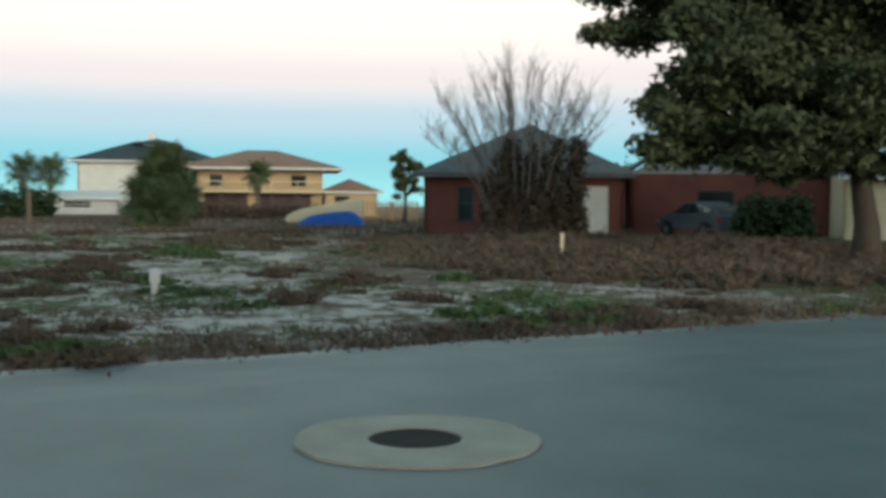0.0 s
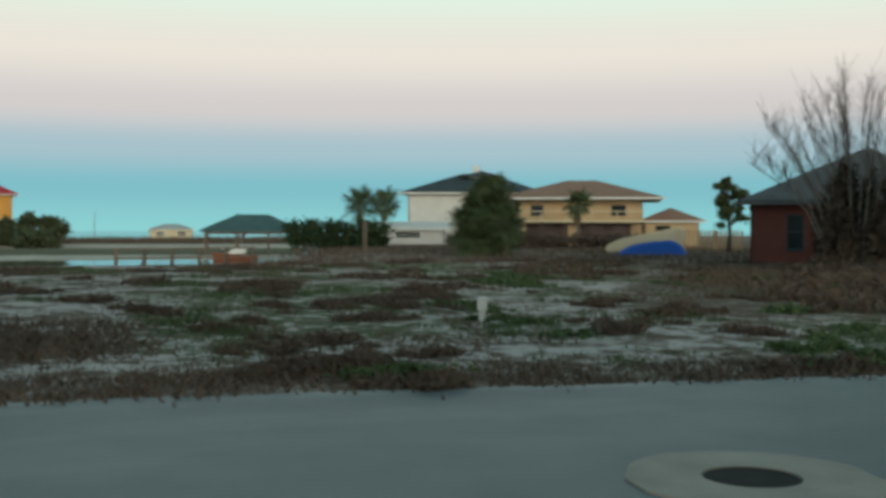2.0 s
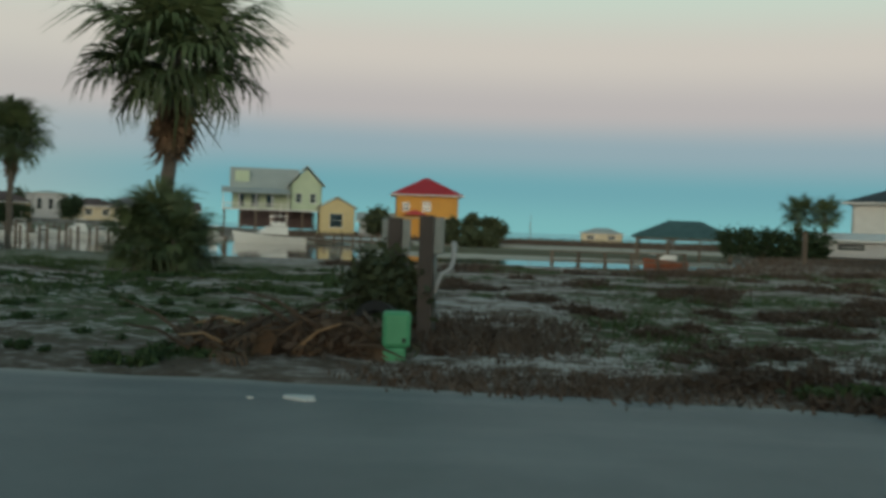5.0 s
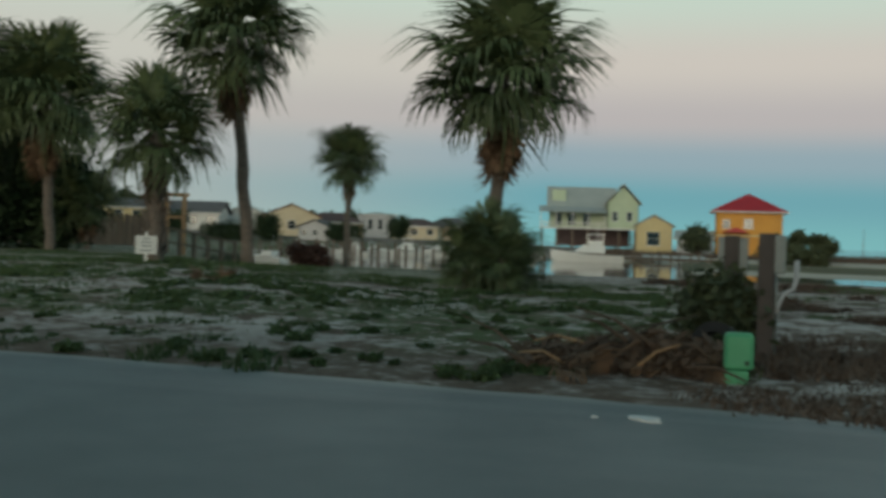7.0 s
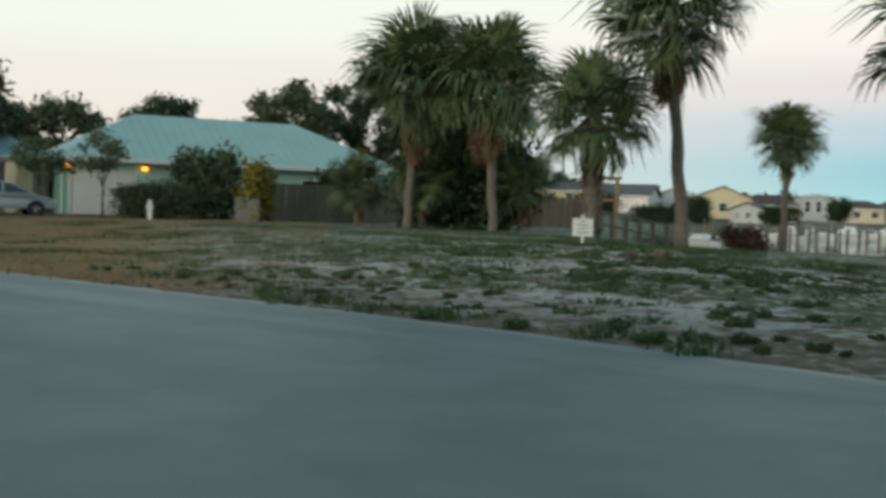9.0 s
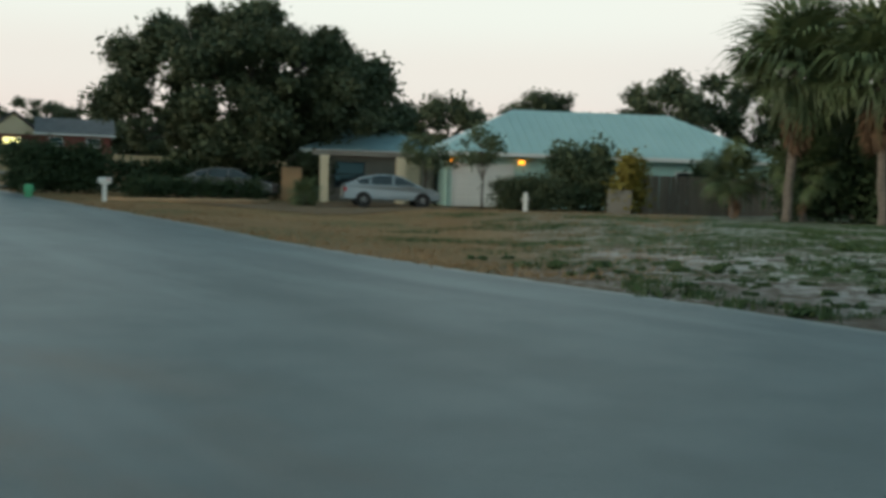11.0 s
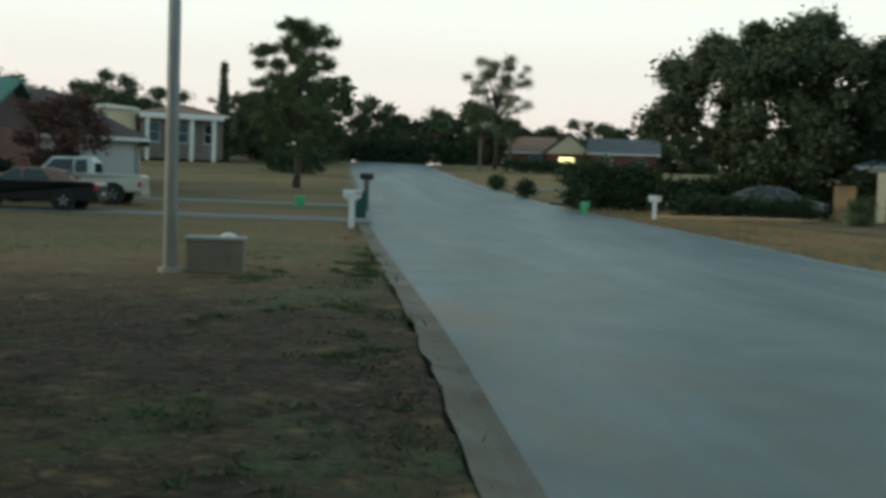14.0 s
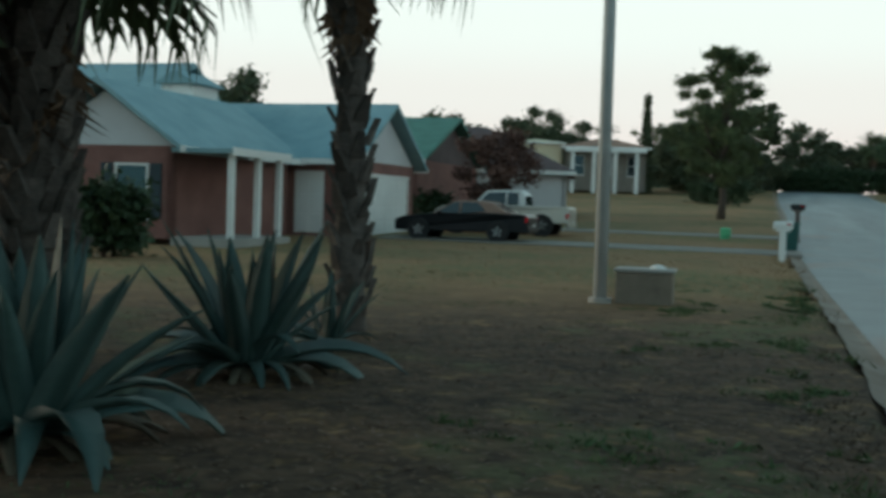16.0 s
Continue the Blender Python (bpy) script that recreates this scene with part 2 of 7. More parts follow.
SAND_PILE = mat("dry_brush", (0.15, 0.10, 0.07), (0.09, 0.062, 0.045), 0.95, 3.0, 20, 0.5, vary=0.2)
SOIL = mat("dark_soil", (0.09, 0.07, 0.055), (0.055, 0.043, 0.035), 0.95, 3, 20, 0.5)
OAK_LEAF = leafy("oak_leaf", (0.026, 0.038, 0.021), (0.105, 0.125, 0.066))
PINE_LEAF = leafy("pine_needle", (0.04, 0.058, 0.028), (0.125, 0.15, 0.06))
SHRUB_LEAF = leafy("shrub_leaf", (0.020, 0.036, 0.018), (0.05, 0.078, 0.034))
OLIVE_LEAF = leafy("olive_leaf", (0.06, 0.085, 0.045), (0.12, 0.14, 0.075))
GRASS_LEAF = leafy("green_weed", (0.034, 0.065, 0.026), (0.095, 0.135, 0.055))
DRY_GRASS = leafy("dry_grass", (0.18, 0.115, 0.06), (0.34, 0.235, 0.135))
BROWN_WEED = leafy("brown_weed", (0.06, 0.044, 0.035), (0.17, 0.125, 0.095))
YELLOW_LEAF = leafy("yellow_leaf", (0.10, 0.10, 0.02), (0.26, 0.20, 0.04))
LAMP_AMBER = glow("amber_lamp", (1.0, 0.33, 0.03), 2.6)
LAMP_YELLOW = glow("yellow_window", (1.0, 0.85, 0.35), 2.5)


def water_material():
    m = bpy.data.materials.new("canal_water")
    m.use_nodes = True
    n, l = m.node_tree.nodes, m.node_tree.links
    bs = n["Principled BSDF"]
    bs.inputs["Base Color"].default_value = (0.05, 0.07, 0.065, 1)
    bs.inputs["Roughness"].default_value = 0.06
    ns, bp = n.new("ShaderNodeTexNoise"), n.new("ShaderNodeBump")
    ns.inputs["Scale"].default_value = 1.2
    geo = n.new("ShaderNodeNewGeometry")
    l.new(geo.outputs["Position"], ns.inputs[0])
    bp.inputs["Strength"].default_value, bp.inputs["Distance"].default_value = 0.08, 0.05
    l.new(ns.outputs[0], bp.inputs["Height"]), l.new(bp.outputs[0], bs.inputs["Normal"])
    return m


WATER = water_material()


def ground_material():
    """Sand, bare soil, dry and green turf in patches; kinds by place in the plan."""
    m = bpy.data.materials.new("sandy_ground")
    m.use_nodes = True
    n, l = m.node_tree.nodes, m.node_tree.links
    bs = n["Principled BSDF"]
    bs.inputs["Roughness"].default_value, bs.inputs["Specular IOR Level"].default_value = 0.95, 0.15
    geo = n.new("ShaderNodeNewGeometry")

    def noise_at(scale, detail=4.0):
        x = n.new("ShaderNodeTexNoise")
        x.inputs["Scale"].default_value, x.inputs["Detail"].default_value = scale, detail
        l.new(geo.outputs["Position"], x.inputs[0])
        return x.outputs[0]

    def ramp(v, lo, hi):
        r = n.new("ShaderNodeMapRange")
        r.inputs["From Min"].default_value, r.inputs["From Max"].default_value = lo, hi
        l.new(v, r.inputs[0])
        return r.outputs[0]

    def times(a, b):
        x = n.new("ShaderNodeMath")
        x.operation = "MULTIPLY"
        l.new(a, x.inputs[0]), l.new(b, x.inputs[1])
        return x.outputs[0]

    def blend(f, a, b):
        x = n.new("ShaderNodeMix")
        x.data_type = "RGBA"
        l.new(f, x.inputs["Factor"])
        for v, k in ((a, "A"), (b, "B")):
            if isinstance(v, tuple):
                x.inputs[k].default_value = (*v, 1)
            else:
                l.new(v, x.inputs[k])
        return x.outputs["Result"]

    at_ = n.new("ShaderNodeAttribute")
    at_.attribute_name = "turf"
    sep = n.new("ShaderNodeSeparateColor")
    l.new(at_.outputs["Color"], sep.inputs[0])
    fine, mid_, big, grain = noise_at(5.0, 8.0), noise_at(1.5, 10.0), noise_at(0.16, 6.0), noise_at(28.0, 6.0)
    def both(a, ka, b, kb):
        x, y = n.new("ShaderNodeMath"), n.new("ShaderNodeMath")
        x.operation, y.operation = "MULTIPLY", "MULTIPLY_ADD"
        x.inputs[1].default_value, y.inputs[1].default_value = ka, kb
        l.new(a, x.inputs[0]), l.new(b, y.inputs[0]), l.new(x.outputs[0], y.inputs[2])
        return y.outputs[0]

    mixed = both(both(mid_, 0.45, fine, 0.35), 1.0, both(big, 0.6, grain, 0.4), 0.45)
    sand = blend(ramp(grain, 0.3, 0.7), (0.62, 0.56, 0.52), (0.37, 0.32, 0.285))
    soil = blend(ramp(grain, 0.3, 0.7), (0.075, 0.052, 0.04), (0.19, 0.14, 0.105))
    # leaf litter tone, with the shade on the near verge put into its colour
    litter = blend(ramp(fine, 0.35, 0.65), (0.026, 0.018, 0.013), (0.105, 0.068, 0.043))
    dry = blend(ramp(grain, 0.3, 0.7), (0.36, 0.225, 0.11), (0.21, 0.135, 0.07))
    green = blend(ramp(grain, 0.3, 0.7), (0.055, 0.095, 0.035), (0.12, 0.14, 0.062))
    lot = blend(ramp(mixed, 0.585, 0.65), sand, soil)
    lot = blend(times(ramp(big, 0.48, 0.58), ramp(fine, 0.42, 0.55)), lot, green)
    lawn = blend(times(ramp(big, 0.45, 0.62), ramp(fine, 0.4, 0.6)), dry, green)
    c = blend(sep.outputs["Red"], lot, lawn)
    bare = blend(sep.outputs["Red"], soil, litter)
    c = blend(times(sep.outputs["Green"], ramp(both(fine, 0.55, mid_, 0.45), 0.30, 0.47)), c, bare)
    c = blend(times(sep.outputs["Blue"], ramp(fine, 0.35, 0.55)), c, green)
    l.new(c, bs.inputs["Base Color"])
    bp = n.new("ShaderNodeBump")
    bp.inputs["Strength"].default_value, bp.inputs["Distance"].default_value = 0.6, 0.06
    l.new(fine, bp.inputs["Height"]), l.new(bp.outputs[0], bs.inputs["Normal"])
    return m


GROUND = ground_material()


# ---- building helpers ----
STAND = ((0, 28, 55, 82, 107, 147), (0.07, -0.05, -0.475, -0.57, -0.535, -0.20), (0.15, 0.10, -0.12, -0.27, -0.15, -0.56))


def around(az, d):
    """Plan point at a bearing (degrees, turning left from ahead) and a distance from the origin."""
    return -d * math.sin(radians(az)), d * math.cos(radians(az))


def place(az, d):
    """The same from the stand beside the kerb, which shifts a little as one turns."""
    x, y = around(az, d)
    return x + float(np.interp(az, STAND[0], STAND[1])), y + float(np.interp(az, STAND[0], STAND[2]))


def smooth(v, a, b):
    k = min(1.0, max(0.0, (v - a) / (b - a)))
    return k * k * (3 - 2 * k)


def rise(x, y):
    """The road climbs away to the south-west."""
    s = -0.77 * x - 0.64 * y
    return 3.8 * min(1.12, max(0.0, (s - 15) / 110)) ** 1.5


def land(x, y):
    """Height of the ground, without its small bumps."""
    d = math.hypot(x, y)
    az = math.degrees(math.atan2(-x, y))
    dp = -0.64 * x + 0.77 * y
    z = max(rise(x, y), (0.2 + 0.4 * smooth(az, 54, 68)) * smooth(dp, 13.5, 27))
    q = smooth(az, 20, 28) * (1 - smooth(az, 66, 72))
    z = z * (1 - q * smooth(d, 31, 54)) - q * (0.4 + 0.15 * (1 - smooth(az, 53, 61))) * smooth(d, 40, 68)
    canal = smooth(az, 22, 26) * (1 - smooth(az, 66, 70)) * smooth(d, 69, 72) * (1 - smooth(d, 150, 154))
    bay = (1 - smooth(az, 38, 42)) * smooth(az, 22, 24) * smooth(d, 215, 230)
    z -= 2.6 * max(canal, bay)
    z += 1.5 * smooth(d, 153, 178) * smooth(az, 49, 53) * (1 - smooth(az, 66, 74))
    far = smooth(d, 420, 520) * (1 - smooth(az, 55, 75)) * smooth(az, -40, -20)
    return z - 6.0 * far


def obj(name, bm, material, parent=None, label="", shade=False):
    me = bpy.data.meshes.new(name)
    bm.to_mesh(me)
    bm.free()
    if shade:
        me.shade_smooth()
    me.materials.append(material)
    ob = new(name, me)
    if parent:
        ob.parent = parent
    return tagged(ob, label) if label else ob


def part(name, bm, material, parent, label="", shade=False):
    return obj(name, bm, material, parent, label, shade)


def shared(name, mesh, parent, m=None, label=""):
    ob = new(name, mesh)
    ob.parent = parent
    if m is not None:
        ob.matrix_local = m
    return tagged(ob, label) if label else ob


def thing(name, x, y, rz=0.0, label="", category="", group="", z=None, dz=0.0, kind=""):
    e = new(name)
    e.empty_display_size = 0.3
    e.matrix_world = pose(x, y, (land(x, y) if z is None else z) + dz, 0, 0, rz)
    return tagged(e, label, category, group, kind)


def box(bm, x0, x1, y0, y1, z0, z1, bevel=0.0, m=None):
    vs = [bm.verts.new((x, y, z)) for z in (z0, z1) for y in (y0, y1) for x in (x0, x1)]
    fs = [bm.faces.new([vs[i] for i in q]) for q in ((0, 2, 3, 1), (4, 5, 7, 6), (0, 1, 5, 4), (2, 6, 7, 3), (0, 4, 6, 2), (1, 3, 7, 5))]
    if bevel:
        es = list({e for f in fs for e in f.edges})
        r = bmesh.ops.bevel(bm, geom=es, offset=bevel, segments=2, affect="EDGES", profile=0.5)
        vs = list({v for f in r["faces"] for v in f.verts} | {v for v in vs if v.is_valid})
    if m is not None:
        bmesh.ops.transform(bm, matrix=m, verts=vs)
    return bm


def boxed(*a, **k):
    return box(bmesh.new(), *a, **k)


def prism(bm, poly, y0, y1):
    """A closed outline in x and z, drawn out along y."""
    a = [bm.verts.new((x, y0, z)) for x, z in poly]
    b = [bm.verts.new((x, y1, z)) for x, z in poly]
    n = len(poly)
    bm.faces.new(a), bm.faces.new(b[::-1])
    for i in range(n):
        bm.faces.new((a[i], b[i], b[(i + 1) % n], a[(i + 1) % n]))
    bmesh.ops.recalc_face_normals(bm, faces=bm.faces[:])
    return bm


def tube(bm, pts, radii, sides=8, wobble=0.0, rng=random):
    """A tapered limb along a line of points."""
    rings = []
    for i, (p, r) in enumerate(zip(pts, radii)):
        p = Vector(p)
        d = (Vector(pts[min(i + 1, len(pts) - 1)]) - Vector(pts[max(i - 1, 0)])).normalized()
        u = d.orthogonal().normalized()
        v = d.cross(u)
        ring = []
        for k in range(sides):
            a = 2 * math.pi * k / sides
            q = r * (1 + wobble * rng.uniform(-1, 1))
            ring.append(bm.verts.new(p + u * math.cos(a) * q + v * math.sin(a) * q))
        rings.append(ring)
    for a, b in zip(rings, rings[1:]):
        for k in range(sides):
            bm.faces.new((a[k], a[(k + 1) % sides], b[(k + 1) % sides], b[k]))
    if sides > 2:
        bm.faces.new(rings[0][::-1]), bm.faces.new(rings[-1])
    return bm


def disc(bm, r, z0, z1, n=32, m=None, hole=0.0, uneven=0.0, rng=random):
    """A round slab, or a ring with a hole."""
    rs = [r * (1 + uneven * rng.uniform(-1, 1)) for _ in range(n)]
    made = []

    def ring(rr, z):
        x = [bm.verts.new((q * math.cos(2 * math.pi * k / n), q * math.sin(2 * math.pi * k / n), z)) for k, q in enumerate(rr)]
        made.extend(x)
        return x
    o0, o1 = ring(rs, z0), ring(rs, z1)
    loops = [(o0, o1)]
    if hole:
        i0, i1 = ring([hole] * n, z0), ring([hole] * n, z1)
        loops += [(o1, i1), (i1, i0), (i0, o0)]
    else:
        bm.faces.new(o1), bm.faces.new(o0[::-1])
    for a, b in loops:
        for k in range(n):
            bm.faces.new((a[k], a[(k + 1) % n], b[(k + 1) % n], b[k]))
    if m is not None:
        bmesh.ops.transform(bm, matrix=m, verts=made)
    return bm


def leaf_mesh(name, clumps, n, size, material, seed=1, shape=2.0, droop=0.0, shell=0.2):
    """Many small leaves in clumps (x, y, z, rx, ry, rz): one mesh."""
    rng = np.random.default_rng(seed)
    c = np.array(clumps, float)
    vol = (c[:, 3] * c[:, 4] * c[:, 5]) ** (2 / 3)
    which = rng.choice(len(c), n, p=vol / vol.sum())
    d = rng.normal(size=(n, 3))
    d /= np.linalg.norm(d, axis=1)[:, None]
    rad = shell + (1 - shell) * rng.random(n) ** 0.7
    rad *= 0.72 + 0.7 * rng.random(n) ** 2
    p = c[which, :3] + d * rad[:, None] * c[which, 3:]
    a = rng.normal(size=(n, 3))
    a[:, 2] -= droop
    a /= np.linalg.norm(a, axis=1)[:, None]
    b = np.cross(a, rng.normal(size=(n, 3)))
    b /= np.linalg.norm(b, axis=1)[:, None]
    s = size * (0.6 + 0.8 * rng.random(n))[:, None]
    v = np.stack([p - a * s * shape / 2, p + b * s / 2, p + a * s * shape / 2, p - b * s / 2], 1).reshape(-1, 3)
    me = bpy.data.meshes.new(name)
    me.from_pydata(v.tolist(), [], np.arange(4 * n).reshape(n, 4).tolist())
    me.materials.append(material)
    return me


def cloud(rng, n, cx, cy, cz, rx, ry, rz, r0, r1, flat=0.75):
    """Clumps spread through an uneven crown."""
    out = []
    for _ in range(n):
        while True:
            u = Vector((rng.uniform(-1, 1), rng.uniform(-1, 1), rng.uniform(-1, 1)))
            if u.length < 1:
                break
        r = rng.uniform(r0, r1)
        out.append((cx + u.x * rx, cy + u.y * ry, cz + u.z * rz, r, r, r * flat))
    return out


def tree(name, x, y, height, trunk_r, clumps, n, leaf, material, label, category="tree", bark=None, seed=1, lean=(0, 0), fork=0.35, limbs=7, shape=2.0, group="", dz=0.0):
    """Trunk, limbs that reach into the clumps, and a crown of leaves."""
    rng = random.Random(seed)
    t = thing(name, x, y, 0, label, category, group, dz=dz)
    bm = bmesh.new()
    top = Vector((lean[0], lean[1], height * 0.85))
    line = [Vector((0, 0, -0.15)).lerp(top, k / 6) + Vector((rng.uniform(-1, 1), rng.uniform(-1, 1), 0)) * trunk_r * 0.5 * (k > 0) for k in range(7)]
    tube(bm, line, [trunk_r * (1.25 if k == 0 else 1 - 0.13 * k) for k in range(7)], 9, 0.08, rng)
    part("trunk", bm, bark or BARK, t, shade=True)
    picks = sorted(clumps, key=lambda c: rng.random())[:limbs]
    for c in picks:
        end = Vector(c[:3])
        k = min(0.9, max(fork, (end.z / max(height, 0.1)) * 0.7))
        start = Vector((0, 0, 0)).lerp(top, k)
        mid = start.lerp(end, 0.5) + Vector((rng.uniform(-.3, .3), rng.uniform(-.3, .3), 0.1)) * (end - start).length * 0.3
        part("limb", tube(bmesh.new(), [start, mid, end], [trunk_r * 0.45, trunk_r * 0.3, trunk_r * 0.12], 6), bark or BARK, t, shade=True)
    shared("crown", leaf_mesh("crown", clumps, n, leaf, material, seed, shape), t)
    return t


def shrub(name, x, y, clumps, n, leaf, material, label, category="shrub", seed=1, stems=5, group="", shape=2.0, dz=0.0):
    rng = random.Random(seed)
    t = thing(name, x, y, 0, label, category, group, dz=dz)
    for c in sorted(clumps, key=lambda c: rng.random())[:stems]:
        e = Vector(c[:3])
        b = Vector((e.x * 0.25, e.y * 0.25, -0.1))
        part("stem", tube(bmesh.new(), [b, b.lerp(e, 0.5) + Vector((0.05, 0.03, 0.05)), e], [0.06, 0.045, 0.02], 5), BARK, t)
    shared("foliage", leaf_mesh("foliage", clumps, n, leaf, material, seed, shape), t)
    return t


def frond_mesh(name, length, spread, blades, droop, material, seed, width=0.05):
    """A fan leaf: an arched stalk, and narrow folded blades that part and hang at their tips. Along +x."""
    rng = random.Random(seed)
    bm = bmesh.new()
    stalk = length * 0.44
    line = [Vector((stalk * k / 4, 0, -droop * 0.22 * (k / 4) ** 2 * length)) for k in range(5)]
    tube(bm, line, [0.035, 0.028, 0.024, 0.02, 0.016], 4)
    hub = line[-1]
    rib = (line[-1] - line[-2]).normalized()
    for i in range(blades):
        f = 2 * i / (blades - 1) - 1
        a = radians(spread) * f + rng.uniform(-0.06, 0.06)
        ll = length * 0.60 * (1 - 0.30 * abs(f)) * rng.uniform(0.8, 1.1)
        # blades start along the rib, so that the fan is longer than it is wide
        p0 = hub + rib * length * 0.14 * (1 - abs(f)) ** 1.5
        d = Vector((math.cos(a), math.sin(a), rng.uniform(-0.08, 0.16) + 0.22 * abs(f)))
        sd = Vector((-math.sin(a), math.cos(a), 0)) * width
        hang = droop * ll * rng.uniform(0.55, 1.25)
        p1 = p0 + d * ll * 0.42 - Vector((0, 0, hang * 0.08))
        p2 = p0 + d * ll * 0.70 - Vector((0, 0, hang * 0.38))
        p3 = p0 + d * ll * 0.84 - Vector((0, 0, hang * 1.05))
        v0 = bm.verts.new(p0)
        v1 = [bm.verts.new(p1 + sd), bm.verts.new(p1 - sd)]
        v2 = [bm.verts.new(p2 + sd * 0.7), bm.verts.new(p2 - sd * 0.7)]
        v3 = bm.verts.new(p3)
        bm.faces.new((v0, v1[0], v1[1])), bm.faces.new((v1[1], v1[0], v2[0], v2[1])), bm.faces.new((v2[1], v2[0], v3))
    me = bpy.data.meshes.new(name)
    bm.to_mesh(me)
    bm.free()
    me.materials.append(material)
    return me


FRONDS = [frond_mesh("frond", 1.0, 125, 34, 0.36 + 0.16 * k, FROND, k, 0.02) for k in range(4)]
DEAD = [frond_mesh("dead_frond", 1.0, 50, 18, 0.5, DEAD_FROND, 7 + k, 0.028) for k in range(2)]


def palm(name, x, y, crown_z, reach, trunk_r, label, fronds=34, dead=12, seed=1, lean=(0, 0), boots=0, group="", z=None, dz=0.0, bark=None):
    """Cabbage palm: fibrous trunk, old leaf bases where they stay on, fan leaves in a ball, dry ones hanging under it."""
    rng = random.Random(seed)
    t = thing(name, x, y, 0, label, "palm tree", group, z=z, dz=dz)
    top = Vector((lean[0], lean[1], crown_z))
    n = 14
    line = [Vector((0, 0, -0.2)).lerp(top, k / n) + Vector((math.sin(k * 1.7 + seed), math.cos(k * 1.3 + seed), 0)) * trunk_r * 0.12 for k in range(n + 1)]
    bm = bmesh.new()
    tube(bm, line, [trunk_r * (1.2 if k == 0 else 1.0 + 0.06 * math.sin(k * 2.3)) * (1 - 0.15 * k / n) for k in range(n + 1)], 12, 0.06, rng)
    bark = bark or BARK_PALM
    part("trunk", bm, bark, t, shade=True)
    if boots:
        bm = bmesh.new()
        box(bm, -0.07, 0.07, -0.015, 0.03, -0.05, 0.17)
        for v in bm.verts:
            if v.co.z > 0.1:
                v.co.x *= 0.35
                v.co.y += 0.07
        me = bpy.data.meshes.new("leaf_base")
        bm.to_mesh(me)
        bm.free()
        me.materials.append(bark)
        for i in range(boots):
            k = (i + 0.5) / boots
            p = Vector((0, 0, 0.3)).lerp(top, k)
            a = i * 137.5 + rng.uniform(-12, 12)
            r = trunk_r * (1 - 0.15 * k) * 0.97
            w = Vector((-math.sin(radians(a)), math.cos(radians(a)), 0))
            shared("leaf_base", me, t, pose(*(p + w * r), rng.uniform(-14, 4), 0, a) @ Matrix.Scale(rng.uniform(0.8, 1.6), 4))
    for i in range(fronds):
        a = i * 137.5 + rng.uniform(-10, 10)
        el = 84 - 120 * ((i + 0.5) / fronds) ** 0.95 + rng.uniform(-9, 9)
        s = reach * 0.93 * rng.uniform(0.8, 1.08)
        m = Matrix.Translation(top + Vector((0, 0, 0.1))) @ pose(0, 0, 0, rng.uniform(-25, 25), -el, a) @ Matrix.Scale(s, 4)
        shared("frond", FRONDS[i % 4], t, m)
    for i in range(dead):
        a = i * 137.5 + 60 + rng.uniform(-10, 10)
        m = Matrix.Translation(top + Vector((0, 0, -0.1 - 0.3 * reach * rng.random()))) @ pose(0, 0, 0, rng.uniform(-30, 30), rng.uniform(76, 90), a) @ Matrix.Scale(reach * rng.uniform(0.42, 0.82), 4)
        shared("dead_frond", DEAD[i % 2], t, m, "brown hanging frond")
    return t


def wall_mesh(length, height, thick, holes):
    """A wall along x from 0, holes (x0, x1, z0, z1) right through it; its outer face at y 0, the rest behind at +y."""
    bm = bmesh.new()
    xs = sorted({0, length, *(v for q in holes for v in q[:2])})
    zs = sorted({0, height, *(v for q in holes for v in q[2:4])})
    for x0, x1 in zip(xs, xs[1:]):
        run = None
        for z0, z1 in zip(zs, zs[1:]):
            cx, cz = (x0 + x1) / 2, (z0 + z1) / 2
            if any(q[0] < cx < q[1] and q[2] < cz < q[3] for q in holes):
                if run:
                    box(bm, x0, x1, 0, thick, *run)
                run = None
            else:
                run = (run[0], z1) if run else (z0, z1)
        if run:
            box(bm, x0, x1, 0, thick, *run)
    bmesh.ops.remove_doubles(bm, verts=bm.verts[:], dist=0.0005)
    return bm


def window_in(parent, x0, x1, z0, z1, frame=WHITE, bars=1, shutters=None, lit=None):
    bm = bmesh.new()
    w = 0.07
    for b in ((x0, x0 + w, z0, z1), (x1 - w, x1, z0, z1), (x0 + w, x1 - w, z0, z0 + w), (x0 + w, x1 - w, z1 - w, z1)):
        box(bm, b[0], b[1], -0.03, 0.06, b[2], b[3])
    for k in range(bars):
        zz = z0 + (z1 - z0) * (k + 1) / (bars + 1)
        box(bm, x0 + w, x1 - w, -0.02, 0.05, zz - 0.03, zz + 0.03)
    win = part("window", bm, frame, parent)
    part("pane", boxed(x0 + w, x1 - w, 0.02, 0.035, z0 + w, z1 - w), lit or DARK_GLASS, win)
    part("sill", boxed(x0 - 0.05, x1 + 0.05, -0.07, -0.032, z0 - 0.06, z0 - 0.002), frame, win)
    if shutters:
        for a, b in ((x0 - 0.42, x0 - 0.06), (x1 + 0.06, x1 + 0.42)):
            bm = boxed(a, b, -0.05, -0.004, z0, z1)
            for k in range(8):
                zz = z0 + (z1 - z0) * (k + 0.3) / 8
                box(bm, a + 0.05, b - 0.05, -0.065, -0.051, zz, zz + (z1 - z0) * 0.05)
            part("shutter", bm, shutters, win, "dark louvred shutter")


